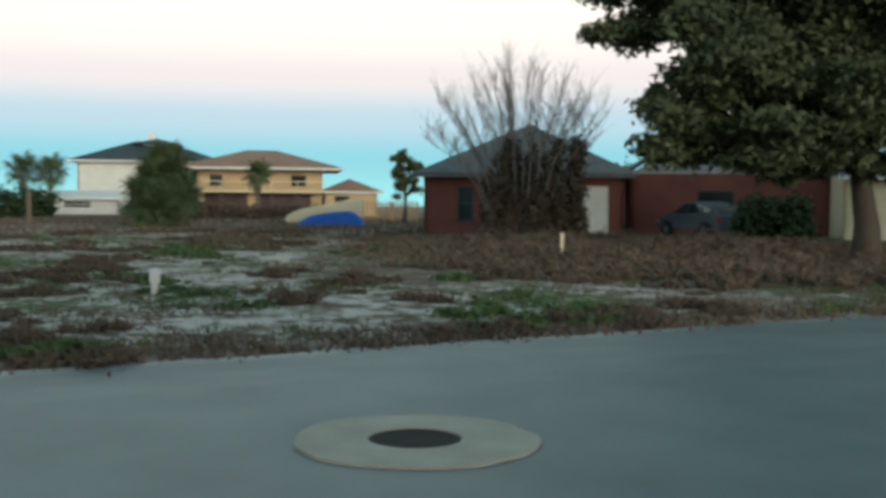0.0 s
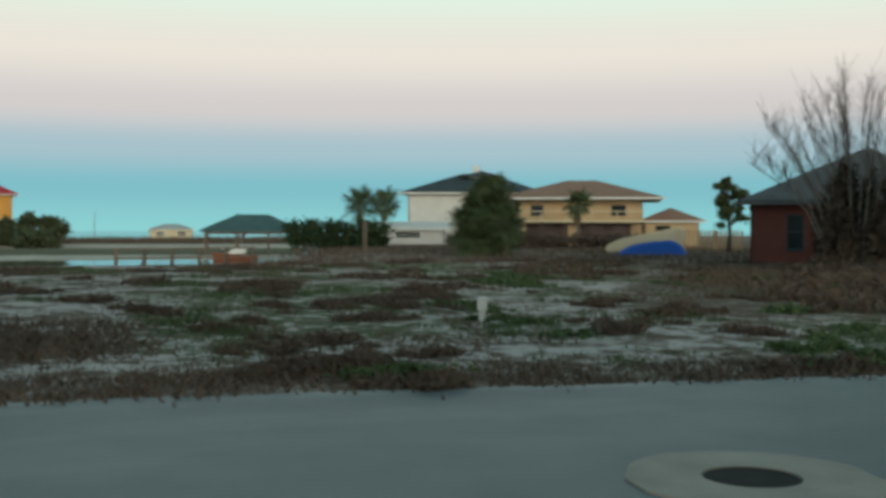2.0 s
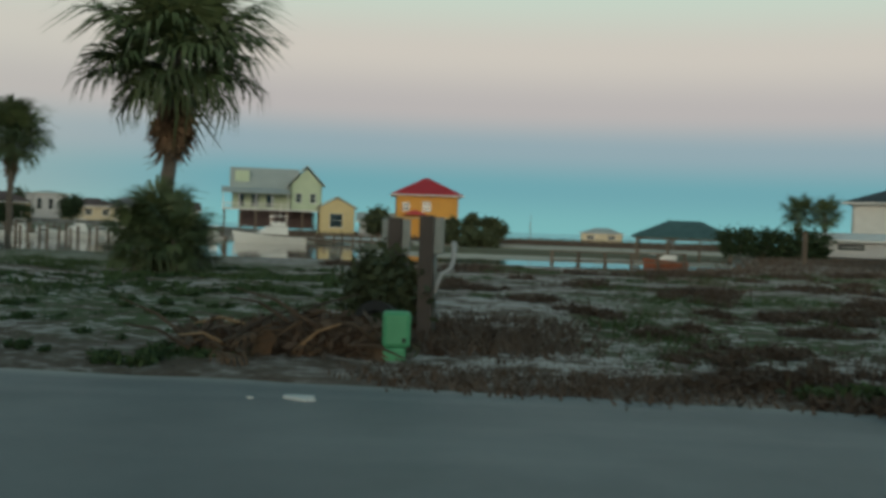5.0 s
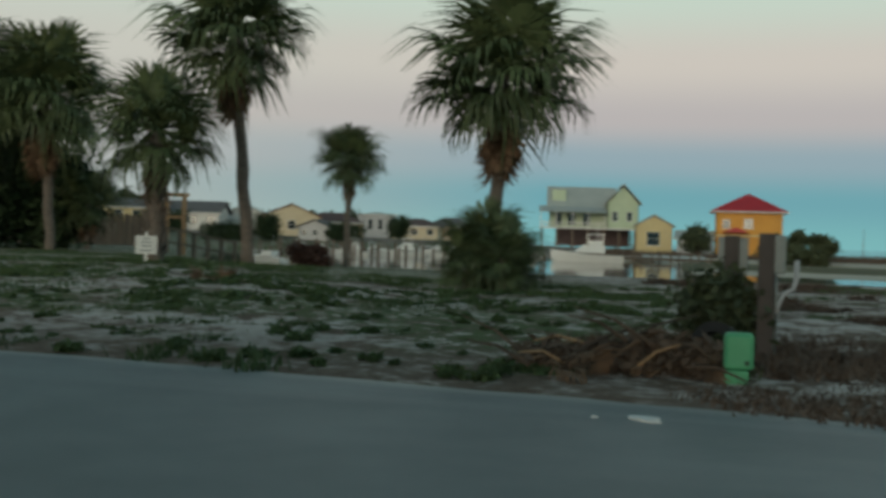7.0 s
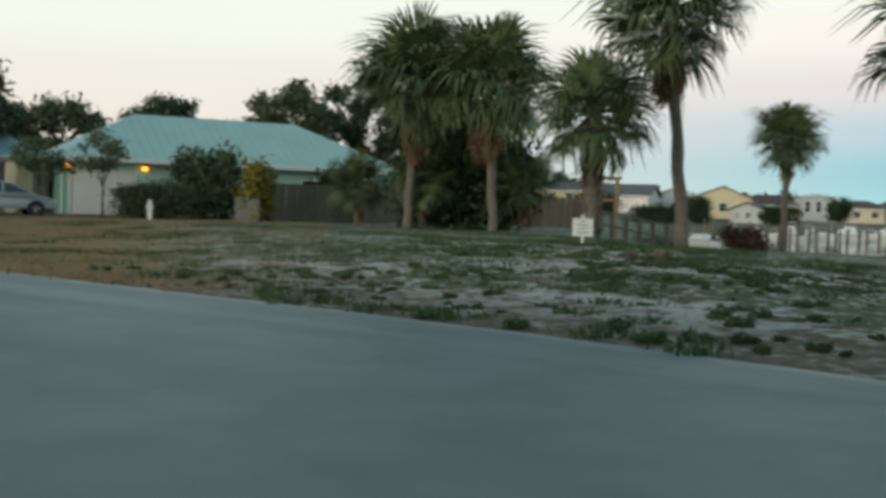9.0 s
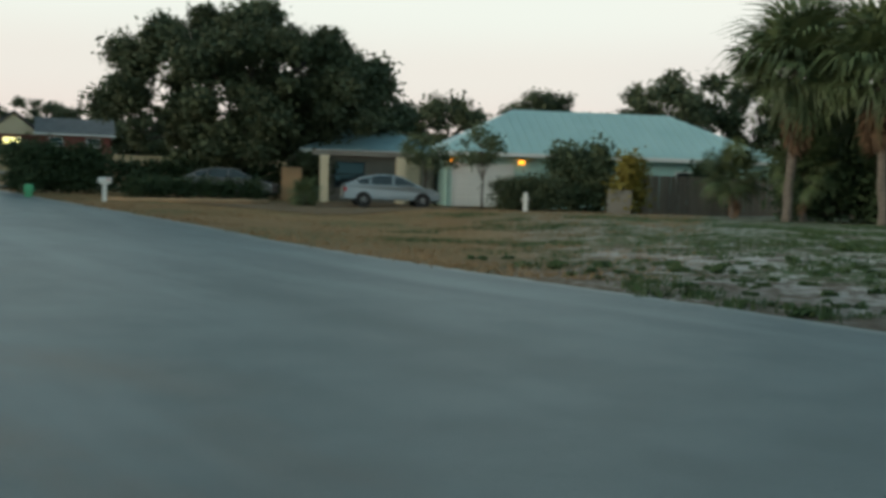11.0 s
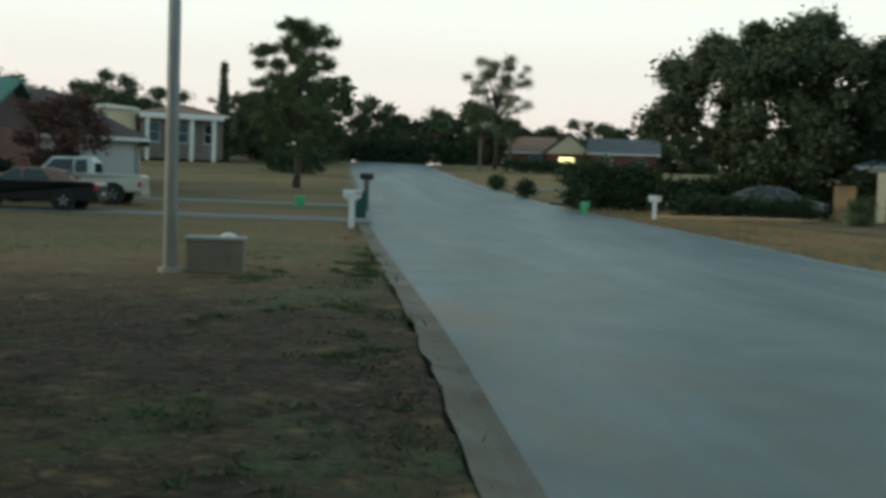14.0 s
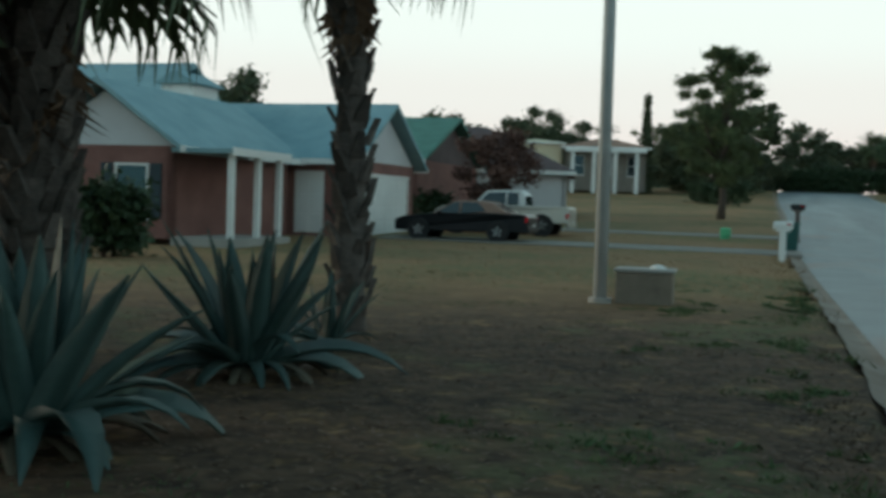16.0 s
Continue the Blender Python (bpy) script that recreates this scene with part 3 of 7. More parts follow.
def door_in(parent, x0, x1, z0, z1, material=WHITE, panels=(2, 3), name="door"):
    nx, nz = panels
    bm = bmesh.new()
    g = [[bm.verts.new((x0 + (x1 - x0) * i / nx, 0.03, z0 + (z1 - z0) * k / nz)) for i in range(nx + 1)] for k in range(nz + 1)]
    fs = [bm.faces.new((g[k][i], g[k][i + 1], g[k + 1][i + 1], g[k + 1][i])) for k in range(nz) for i in range(nx)]
    bmesh.ops.solidify(bm, geom=fs, thickness=-0.05)
    front = [f for f in bm.faces if f.calc_center_median().y < 0.031 and abs(f.normal.y) > 0.9]
    bmesh.ops.inset_individual(bm, faces=front, thickness=0.1 * min((x1 - x0) / nx, (z1 - z0) / nz), depth=-0.02)
    dr = part(name, bm, material, parent)
    fr = bmesh.new()
    box(fr, x0 - 0.09, x0, -0.02, 0.03, z0, z1 + 0.09), box(fr, x1, x1 + 0.09, -0.02, 0.03, z0, z1 + 0.09), box(fr, x0, x1, -0.02, 0.03, z1, z1 + 0.09)
    part("frame", fr, material, dr)


def facade(house, m, length, height, material, openings=(), thick=0.22, label="", frame=WHITE):
    """One wall of a house with its openings: (kind, x0, x1, z0, z1[, option])."""
    w = part("wall", wall_mesh(length, height, thick, [o[1:5] for o in openings]), material, house, label)
    w.matrix_local = m
    for o in openings:
        kind, x0, x1, z0, z1 = o[:5]
        if kind == "window":
            window_in(w, x0, x1, z0, z1, frame, 1, o[5] if len(o) > 5 else None)
        elif kind == "dark":
            window_in(w, x0, x1, z0, z1, SHINGLE_DARK, 1)
        elif kind == "lit":
            window_in(w, x0, x1, z0, z1, frame, 1, None, LAMP_YELLOW)
        elif kind == "door":
            door_in(w, x0, x1, z0, z1, o[5] if len(o) > 5 else WHITE)
        elif kind == "garage":
            door_in(w, x0, x1, z0, z1, o[5] if len(o) > 5 else WHITE, (4, 4), "garage_door")
    return w


def block(house, x0, x1, y0, y1, h, roof, rh, over, wall, tiles, gable=None, z0=0.0, front=(), right=(), back=(), left=(), trim=WHITE):
    """A box of a house: four walls and a roof (hip, gable_x or gable_y: the way its ridge runs). front faces -y."""
    w, d = x1 - x0, y1 - y0
    facade(house, pose(x0, y0, z0), w, h, wall, front)
    facade(house, pose(x1, y0, z0, 0, 0, 90), d, h, wall, right)
    facade(house, pose(x1, y1, z0, 0, 0, 180), w, h, wall, back)
    facade(house, pose(x0, y1, z0, 0, 0, -90), d, h, wall, left)
    z = z0 + h
    bm = bmesh.new()
    a0, a1, b0, b1 = x0 - over, x1 + over, y0 - over, y1 + over
    cx, cy = (x0 + x1) / 2, (y0 + y1) / 2
    t = 0.14

    def v(x, y, zz):
        return bm.verts.new((x, y, zz))

    drop = over * rh / ((d if roof != "gable_y" else w) / 2 + over) * 0.0
    e = [(a0, b0), (a1, b0), (a1, b1), (a0, b1)]
    if roof == "hip":
        k = min(w, d) / 2 + over
        r0, r1 = ((a0 + k, cy), (a1 - k, cy)) if w >= d else ((cx, b0 + k), (cx, b1 - k))
        lo = [v(x, y, z - drop) for x, y in e]
        p, q = v(*r0, z + rh), v(*r1, z + rh)
        if w >= d:
            for f in ((lo[0], lo[1], q, p), (lo[1], lo[2], q), (lo[2], lo[3], p, q), (lo[3], lo[0], p)):
                bm.faces.new(f)
        else:
            for f in ((lo[0], lo[1], p), (lo[1], lo[2], q, p), (lo[2], lo[3], q), (lo[3], lo[0], p, q)):
                bm.faces.new(f)
        lo2 = [v(x, y, z - t) for x, y in e]
        for i in range(4):
            bm.faces.new((lo[(i + 1) % 4], lo[i], lo2[i], lo2[(i + 1) % 4]))
        bm.faces.new(lo2[::-1])
        part("roof", bm, tiles, house)
    else:
        if roof == "gable_x":
            poly = [(b0, z), (cy, z + rh), (b1, z), (b1, z - t), (cy, z + rh - t * 1.2), (b0, z - t)]
            prism(bm, poly, a0, a1)
            bmesh.ops.transform(bm, matrix=Matrix(((0, 1, 0, 0), (1, 0, 0, 0), (0, 0, 1, 0), (0, 0, 0, 1))), verts=bm.verts[:])
            tri = [(y0, z - 0.02), (y1, z - 0.02), (cy, z + rh * (d / 2) / (d / 2 + over) - 0.06)]
            ends = ((x0 + 0.02, x0 + 0.2), (x1 - 0.2, x1 - 0.02))
        else:
            poly = [(a0, z), (cx, z + rh), (a1, z), (a1, z - t), (cx, z + rh - t * 1.2), (a0, z - t)]
            prism(bm, poly, b0, b1)
            tri = [(x0, z - 0.02), (x1, z - 0.02), (cx, z + rh * (w / 2) / (w / 2 + over) - 0.06)]
            ends = ((y0 + 0.02, y0 + 0.2), (y1 - 0.2, y1 - 0.02))
        bmesh.ops.recalc_face_normals(bm, faces=bm.faces[:])
        part("roof", bm, tiles, house)
        for p, q in ends:
            g = prism(bmesh.new(), tri, p, q)
            if roof == "gable_x":
                bmesh.ops.transform(g, matrix=Matrix(((0, 1, 0, 0), (1, 0, 0, 0), (0, 0, 1, 0), (0, 0, 0, 1))), verts=g.verts[:])
                bmesh.ops.recalc_face_normals(g, faces=g.faces[:])
            part("gable", g, gable or wall, house, "pale gable siding" if gable else "")
    for fb in (((a0 - 0.03, a1 + 0.03, b0 - 0.03, b0 - 0.004), (a0 - 0.03, a1 + 0.03, b1 + 0.004, b1 + 0.03)) if roof != "gable_y" else ((a0 - 0.03, a0 - 0.004, b0, b1), (a1 + 0.004, a1 + 0.03, b0, b1))):
        part("fascia", boxed(*fb, z - 0.2, z - 0.01), trim, house)


# ---- ground, road, water ----
NEAR_EDGE = [(60, 36), (40, 24), (20, 13.0), (8, 6.3), (0, 1.2), (-5.3, -3.2), (-12.3, -9.0), (-25, -20.0), (-35, -28.5), (-60, -49.3), (-96, -80), (-120, -99)]
FAR_EDGE = [(60, 45.5), (40, 34.5), (20, 23.6), (6.7, 16.3), (-1, 12), (-5.2, 9.6), (-12.4, 5), (-19, 0), (-27, -7.2), (-35, -13.6), (-58, -34.8), (-102, -72.5), (-126, -92)]


def curve_through(pts, step):
    """A smooth line through plan points, at even steps."""
    p = [Vector(q).to_3d() for q in pts]
    out = []
    for i in range(len(p) - 1):
        a, b = p[max(i - 1, 0)], p[min(i + 2, len(p) - 1)]
        n = max(2, int((p[i + 1] - p[i]).length / step))
        for k in range(n):
            t = k / n
            m0, m1 = (p[i + 1] - a) * 0.5, (b - p[i]) * 0.5
            out.append((2 * t**3 - 3 * t**2 + 1) * p[i] + (t**3 - 2 * t**2 + t) * m0 + (3 * t**2 - 2 * t**3) * p[i + 1] + (t**3 - t**2) * m1)
    out.append(p[-1])
    return out


def resample(line, n):
    d = [0.0]
    for a, b in zip(line, line[1:]):
        d.append(d[-1] + (b - a).length)
    out, j = [], 0
    for k in range(n):
        s = d[-1] * k / (n - 1)
        while j < len(d) - 2 and d[j + 1] < s:
            j += 1
        out.append(line[j].lerp(line[j + 1], (s - d[j]) / (d[j + 1] - d[j])))
    return out


NEAR, FAR = (resample(curve_through(e, 1.0), 421) for e in (NEAR_EDGE, FAR_EDGE))
NEAR_XY = np.array([(p.x, p.y) for p in NEAR])
FAR_XY = np.array([(p.x, p.y) for p in FAR])


def side(line, x, y):
    """Signed distance from a road edge: positive on its north-west (far) side."""
    d = np.hypot(line[:, 0] - x, line[:, 1] - y)
    i = int(np.clip(np.argmin(d), 1, len(line) - 2))
    t = line[i + 1] - line[i - 1]
    t = t / np.hypot(*t)
    v = np.array((x, y)) - line[i]
    return float(t[1] * v[0] - t[0] * v[1])


def build_road():
    rng = random.Random(4)
    bm = bmesh.new()
    cols = 17
    rows, lane, along = [], [], 0.0
    for a, b in zip(NEAR, FAR):
        n = (b - a).normalized()
        b = b + n * (0.10 * noise.noise((b.x * 0.9, b.y * 0.9, 0)) + 0.05 * rng.uniform(-1, 1))
        row = []
        for k in range(cols):
            p = a.lerp(b, k / (cols - 1))
            crown = 0.05 * (1 - (2 * k / (cols - 1) - 1) ** 2)
            row.append(bm.verts.new((p.x, p.y, rise(p.x, p.y) + crown)))
            lane.append((along, (b - a).length * k / (cols - 1), k / (cols - 1)))
        rows.append(row)
        along += (NEAR[1] - NEAR[0]).length
    for p, q in zip(rows, rows[1:]):
        for k in range(cols - 1):
            bm.faces.new((p[k], q[k], q[k + 1], p[k + 1]))
    bmesh.ops.recalc_face_normals(bm, faces=bm.faces[:])
    if bm.faces[0].normal.z < 0:
        bmesh.ops.reverse_faces(bm, faces=bm.faces[:])
    road = obj("road", bm, ASPHALT, shade=True)
    road.data.attributes.new("lane", "FLOAT_VECTOR", "POINT").data.foreach_set("vector", np.array(lane, np.float32).ravel())
    tagged(road, "grey worn asphalt residential street", "road", kind="structure")
    # shallow concrete gutter along the near edge
    bm = bmesh.new()
    prev = None
    for a, b in zip(NEAR, FAR):
        n = (a - b).normalized()
        z = rise(a.x, a.y)
        w = 0.36 + 0.08 * noise.noise((a.x * 1.3, a.y * 1.3, 3))
        cur = [bm.verts.new((*(a + n * o).xy, z + dz)) for o, dz in ((-0.02, 0.012), (0.10, 0.0), (w * 0.6, 0.02), (w, 0.055))]
        if prev:
            for k in range(3):
                bm.faces.new((prev[k], prev[k + 1], cur[k + 1], cur[k]))
        prev = cur
    bmesh.ops.recalc_face_normals(bm, faces=bm.faces[:])
    if bm.faces[0].normal.z < 0:
        bmesh.ops.reverse_faces(bm, faces=bm.faces[:])
    tagged(obj("kerb", bm, GUTTER), "stained concrete gutter along the street", "kerb", kind="structure")


def build_ground():
    """One sheet from the camera's stand to the horizon, finer near by."""
    radii = [0.4]
    while radii[-1] < 4000:
        radii.append(radii[-1] + max(0.22, radii[-1] * 0.03))
    sectors = 432
    verts, turf = [], []
    for r in radii:
        for k in range(sectors):
            az = 360 * k / sectors
            x, y = around(az, r)
            z = land(x, y)
            lawn = soil = green = 0.0
            if r < 170:
                fn, ff = side(NEAR_XY, x, y), side(FAR_XY, x, y)
                b = noise.noise((x * 0.35, y * 0.35, 1)) * 0.5 + noise.noise((x * 1.4, y * 1.4, 5)) * 0.3
                a = az if az < 200 else az - 360
                if fn < 0:
                    z += (0.045 + 0.04 * smooth(-fn, 0.5, 1.5) + 0.04 * b * smooth(-fn, 0.5, 2)) if fn < -0.32 else -0.07
                    lawn = 1.0
                    # dark litter cover grows close by, which also paints the shade there
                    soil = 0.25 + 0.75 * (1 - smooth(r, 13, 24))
                    green = 0.6 * smooth(b, 0.05, 0.3)
                elif ff < 0:
                    z = rise(x, y)
                else:
                    z += (0.10 * b + 0.05) * smooth(ff, 0.2, 2.0)
                    lawn = smooth(a + 4 * b, 86, 97)
                    soil = 0.85 * (1 - smooth(ff + 1.2 * b, 0.3, 2.2 + 3.0 * smooth(a, 44, 52))) * (1 - lawn * 0.7)
                    weeds = (1 - smooth(a, 4, 9)) * smooth(ff, 5, 9) + 0.6 * (1 - smooth(a, -14, -8)) + 0.7 * smooth(r, 44, 50) * (1 - smooth(a, 22, 30))
                    soil = max(soil, min(1, weeds) * 0.95)
                    green = 0.8 * smooth(a, 50, 60) * smooth(r, 26, 34) * (1 - lawn) + 0.6 * smooth(a, 4, 10) * (1 - smooth(a, 18, 24)) * smooth(r, 28, 33) * (1 - smooth(r, 38, 44))
                    green = max(green, 0.9 * (1 - smooth(a, -15, -10)) * smooth(r, 30, 36))
                if fn >= 0 and ff < 0:
                    z -= 0.09
                z -= 0.03 * (1 - smooth(abs(ff), 0.0, 0.25))
            else:
                soil = 0.6
            verts.append((x, y, z))
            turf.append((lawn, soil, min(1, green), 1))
    n = sectors
    faces = [(i * n + k, i * n + (k + 1) % n, (i + 1) * n + (k + 1) % n, (i + 1) * n + k) for i in range(len(radii) - 1) for k in range(n)]
    verts.append((0, 0, 0.07))
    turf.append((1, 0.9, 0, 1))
    faces += [(len(verts) - 1, (k + 1) % n, k) for k in range(n)]
    me = bpy.data.meshes.new("ground")
    me.from_pydata(verts, [], faces)
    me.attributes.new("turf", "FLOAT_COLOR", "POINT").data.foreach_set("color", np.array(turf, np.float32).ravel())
    me.shade_smooth()
    me.update()
    if me.polygons[0].normal.z < 0:
        me.flip_normals()
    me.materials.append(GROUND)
    tagged(new("ground", me), "sandy ground with weeds, dry turf and bare soil", "ground", kind="structure")


def build_water():
    bm = bmesh.new()
    bmesh.ops.create_grid(bm, x_segments=20, y_segments=20, size=4500)
    ob = obj("water", bm, WATER)
    ob.location.z = -0.85
    tagged(ob, "calm canal and bay water reflecting the sky", "water", kind="structure")


build_road()
build_ground()
build_water()


# ---- houses ----
def house_at(name, az, d, rz, label, dz=0.0):
    return thing(name, *place(az, d), rz, label, "house", dz=dz)


def brick_house():
    t = house_at("brick_house", -4.2, 48, -8, "single-storey red brick house with white gables behind a bare tree", -0.15)
    block(t, -4.4, 4.4, 0, 9, 2.9, "hip", 2.45, 0.45, BRICK, SHINGLE_GREY, front=[("dark", 1.5, 2.2, 0.8, 2.3), ("door", 7.0, 8.0, 0.05, 2.25)], trim=SHINGLE_GREY)
    block(t, 4.65, 16.2, 2.0, 13, 2.95, "gable_y", 4.0, 0.5, BRICK, SHINGLE_GREY, SIDING_GREY, front=[("dark", 3.0, 4.6, 0.9, 2.2)], trim=SIDING_GREY)
    # the warm light on this corner is put into the cream of its wall
    block(t, 13.3, 19.4, -1.0, 1.75, 2.85, "gable_x", 0.9, 0.4, CREAM, SHINGLE_GREY, SIDING_GREY, front=[("garage", 1.9, 4.6, 0.05, 2.2)])
    for k in range(9):
        part("siding_shadow_line", boxed(7.2 + k * 0.42 - 1.6, 13.6 - k * 0.42 + 1.6, 1.99, 2.018, 3.1 + k * 0.36, 3.13 + k * 0.36), SHINGLE_GREY, t)


def white_house():
    t = house_at("white_house", 15.1, 118, 12, "white two-storey house with a dark hip roof")
    block(t, -7, 7, 0, 11, 5.6, "hip", 2.3, 0.9, WHITE, SHINGLE_DARK, front=[("window", 11.4, 12.6, 3.4, 4.8)])
    c = part("cupola", boxed(-0.6, 2.2, 4, 7, 6.6, 7.5), WHITE, t)
    bm = bmesh.new()
    prism(bm, [(-1.8, 7.5), (0.8, 8.1), (3.4, 7.5)], 3.2, 7.8)
    part("cupola_roof", bm, SHINGLE_DARK, c)
    part("chimney", boxed(-0.2, 0.5, 5.2, 5.9, 7.7, 8.8), WHITE, t)


def tan_house():
    t = house_at("tan_house", 9.4, 106, 8, "tan stucco two-storey house with a brown hip roof")
    # the wide brown doors stand in for the dark shade under the balcony
    block(t, -6.2, 5.8, 1.6, 10.6, 4.7, "hip", 1.9, 2.0, TAN, SHINGLE_TAN, front=[("dark", 1.2, 2.4, 3.0, 4.0), ("dark", 9.0, 10.4, 3.0, 4.0), ("garage", 0.8, 4.6, 0.0, 2.1, SHINGLE_BROWN), ("garage", 6.0, 10.8, 0.0, 2.1, SHINGLE_BROWN)])
    block(t, 6.05, 11.2, 2, 9, 2.5, "hip", 1.3, 0.6, TAN, SHINGLE_TAN, front=[("dark", 1.0, 2.4, 1.0, 2.0)])
    part("balcony", boxed(-6.4, 6.0, -0.1, 1.58, 2.3, 2.5), CREAM, t)
    part("balcony_rail", boxed(-6.4, 6.0, -0.1, -0.02, 3.3, 3.4), CREAM, t)
    for k in range(6):
        part("balcony_post", boxed(-6.3 + 2.4 * k, -6.12 + 2.4 * k, -0.08, 0.1, -0.1, 2.3), SHINGLE_BROWN, t)
        part("rail_post", boxed(-6.3 + 2.4 * k, -6.2 + 2.4 * k, -0.08, -0.02, 2.5, 3.3), CREAM, t)


def gazebo():
    t = thing("boat_shelter", *place(26.5, 108), 26, "open boat shelter with a blue-green hip roof", "shelter", z=-0.9)
    bm = bmesh.new()
    lo = [bm.verts.new(p) for p in ((-4.9, -3, 2.6), (4.9, -3, 2.6), (4.9, 3, 2.6), (-4.9, 3, 2.6))]
    lo2 = [bm.verts.new((p.co.x, p.co.y, 2.42)) for p in lo]
    p, q = bm.verts.new((-1.5, 0, 4.1)), bm.verts.new((1.5, 0, 4.1))
    for f in ((lo[0], lo[1], q, p), (lo[1], lo[2], q), (lo[2], lo[3], p, q), (lo[3], lo[0], p)):
        bm.faces.new(f)
    for i in range(4):
        bm.faces.new((lo[(i + 1) % 4], lo[i], lo2[i], lo2[(i + 1) % 4]))
    bm.faces.new(lo2[::-1])
    part("roof", bm, mat("dark_teal_shingle", (0.075, 0.14, 0.145), (0.05, 0.10, 0.105), 0.9, 1.2, 9, 0.4), t)
    for x in (-4.4, -1.5, 1.5, 4.4):
        for y in (-2.6, 2.6):
            part("post", boxed(x - 0.1, x + 0.1, y - 0.1, y + 0.1, -1.6, 2.42), WOOD_GREY, t)
    part("beam", boxed(-4.5, 4.5, -2.62, -2.45, 2.2, 2.41), WOOD_GREY, t)


def stilt_house():
    t = house_at("stilt_house", 47.55, 190, 50, "pale green house on stilts with a grey metal roof", 1.7)
    block(t, -7.4, 3.6, 0, 10, 3.0, "gable_x", 4.2, 0.5, PALE_GREEN, ROOF_PALE, z0=2.9, front=[("dark", 1.0, 2.0, 0.4, 2.4), ("dark", 3.2, 4.4, 0.4, 2.4), ("dark", 5.8, 7.0, 0.4, 2.4)])
    part("porch_roof", boxed(-9.2, 2.3, -4.4, 0.6, 0, 0.12, m=Matrix.Translation((0, 0, 6.3)) @ pose(0, 0, 0, 12, 0, 0)), ROOF_PALE, t)
    for k in range(5):
        part("porch_post", boxed(-9.0 + 2.7 * k, -8.85 + 2.7 * k, -4.15, -4.0, 2.86, 5.5), WHITE, t)
    part("dormer", boxed(-7.0, -4.6, 1.6, 5.0, 7.2, 9.4), PALE_GREEN, t)
    block(t, 2.4, 7.6, -2.5, 9, 4.3, "gable_y", 3.3, 0.5, PALE_GREEN, ROOF_PALE, z0=2.9, front=[("window", 0.8, 1.8, 1.2, 2.8), ("window", 3.2, 4.2, 1.2, 2.8)])
    part("deck", boxed(-9.0, 7.6, -4.2, -2.52, 2.6, 2.85), WHITE, t)
    bm = boxed(-9.0, 2.2, -4.2, -4.1, 3.6, 3.72)
    for k in range(38):
        box(bm, -9.0 + 0.3 * k, -8.94 + 0.3 * k, -4.18, -4.12, 2.86, 3.6)
    part("railing", bm, WHITE, t)
    for k in range(7):
        for y in (-3.9, 4.5):
            part("stilt", boxed(-8.8 + 2.6 * k, -8.5 + 2.6 * k, y, y + 0.3, -0.6, 2.6), WOOD_GREY, t)
    part("lower_wall", boxed(-6, 6.5, 2, 9, -0.3, 2.88), SHINGLE_BROWN, t)


def red_roof_house():
    t = house_at("red_roof_house", 39.85, 176, 42, "orange stucco house with a red hip roof")
    block(t, -4.6, 5.4, 0, 9.4, 6.9, "hip", 2.9, 0.9, ORANGE, ROOF_RED, z0=0.7, front=[("window", 1.0, 2.2, 4.2, 5.6), ("window", 4.2, 5.6, 4.2, 5.8), ("window", 7.4, 8.6, 1.6, 3.0), ("window", 1.0, 2.2, 1.4, 2.8)])
    part("band", boxed(-4.7, 5.5, -0.12, -0.02, 3.7, 3.95), YELLOW, t)
    bm = prism(bmesh.new(), [(-3.6, 4.3), (-1.6, 5.1), (0.4, 4.3)], -2.0, -0.02)
    part("porch_roof", bm, ROOF_RED, t)
    block(t, -10.5, -4.85, 1, 8, 2.8, "gable_x", 1.4, 0.5, GABLE, ROOF_PALE, z0=0.3, front=[("window", 1.0, 2.4, 0.8, 2.0)])


def small_house(name, az, d, rz, w, dep, h, rh, roof, wall, tiles, label, dz=0.0, gable=None, wins=2, lit=False):
    t = house_at(name, az, d, rz, label, dz)
    ops = []
    for k in range(wins):
        a = w * (k + 0.3) / wins
        ops.append(("lit" if lit and k == 0 else "window", a, a + w * 0.3 / wins + 0.4, h * 0.35, h * 0.8))
    block(t, -w / 2, w / 2, 0, dep, h, roof, rh, 0.5, wall, tiles, gable, front=ops)
    return t


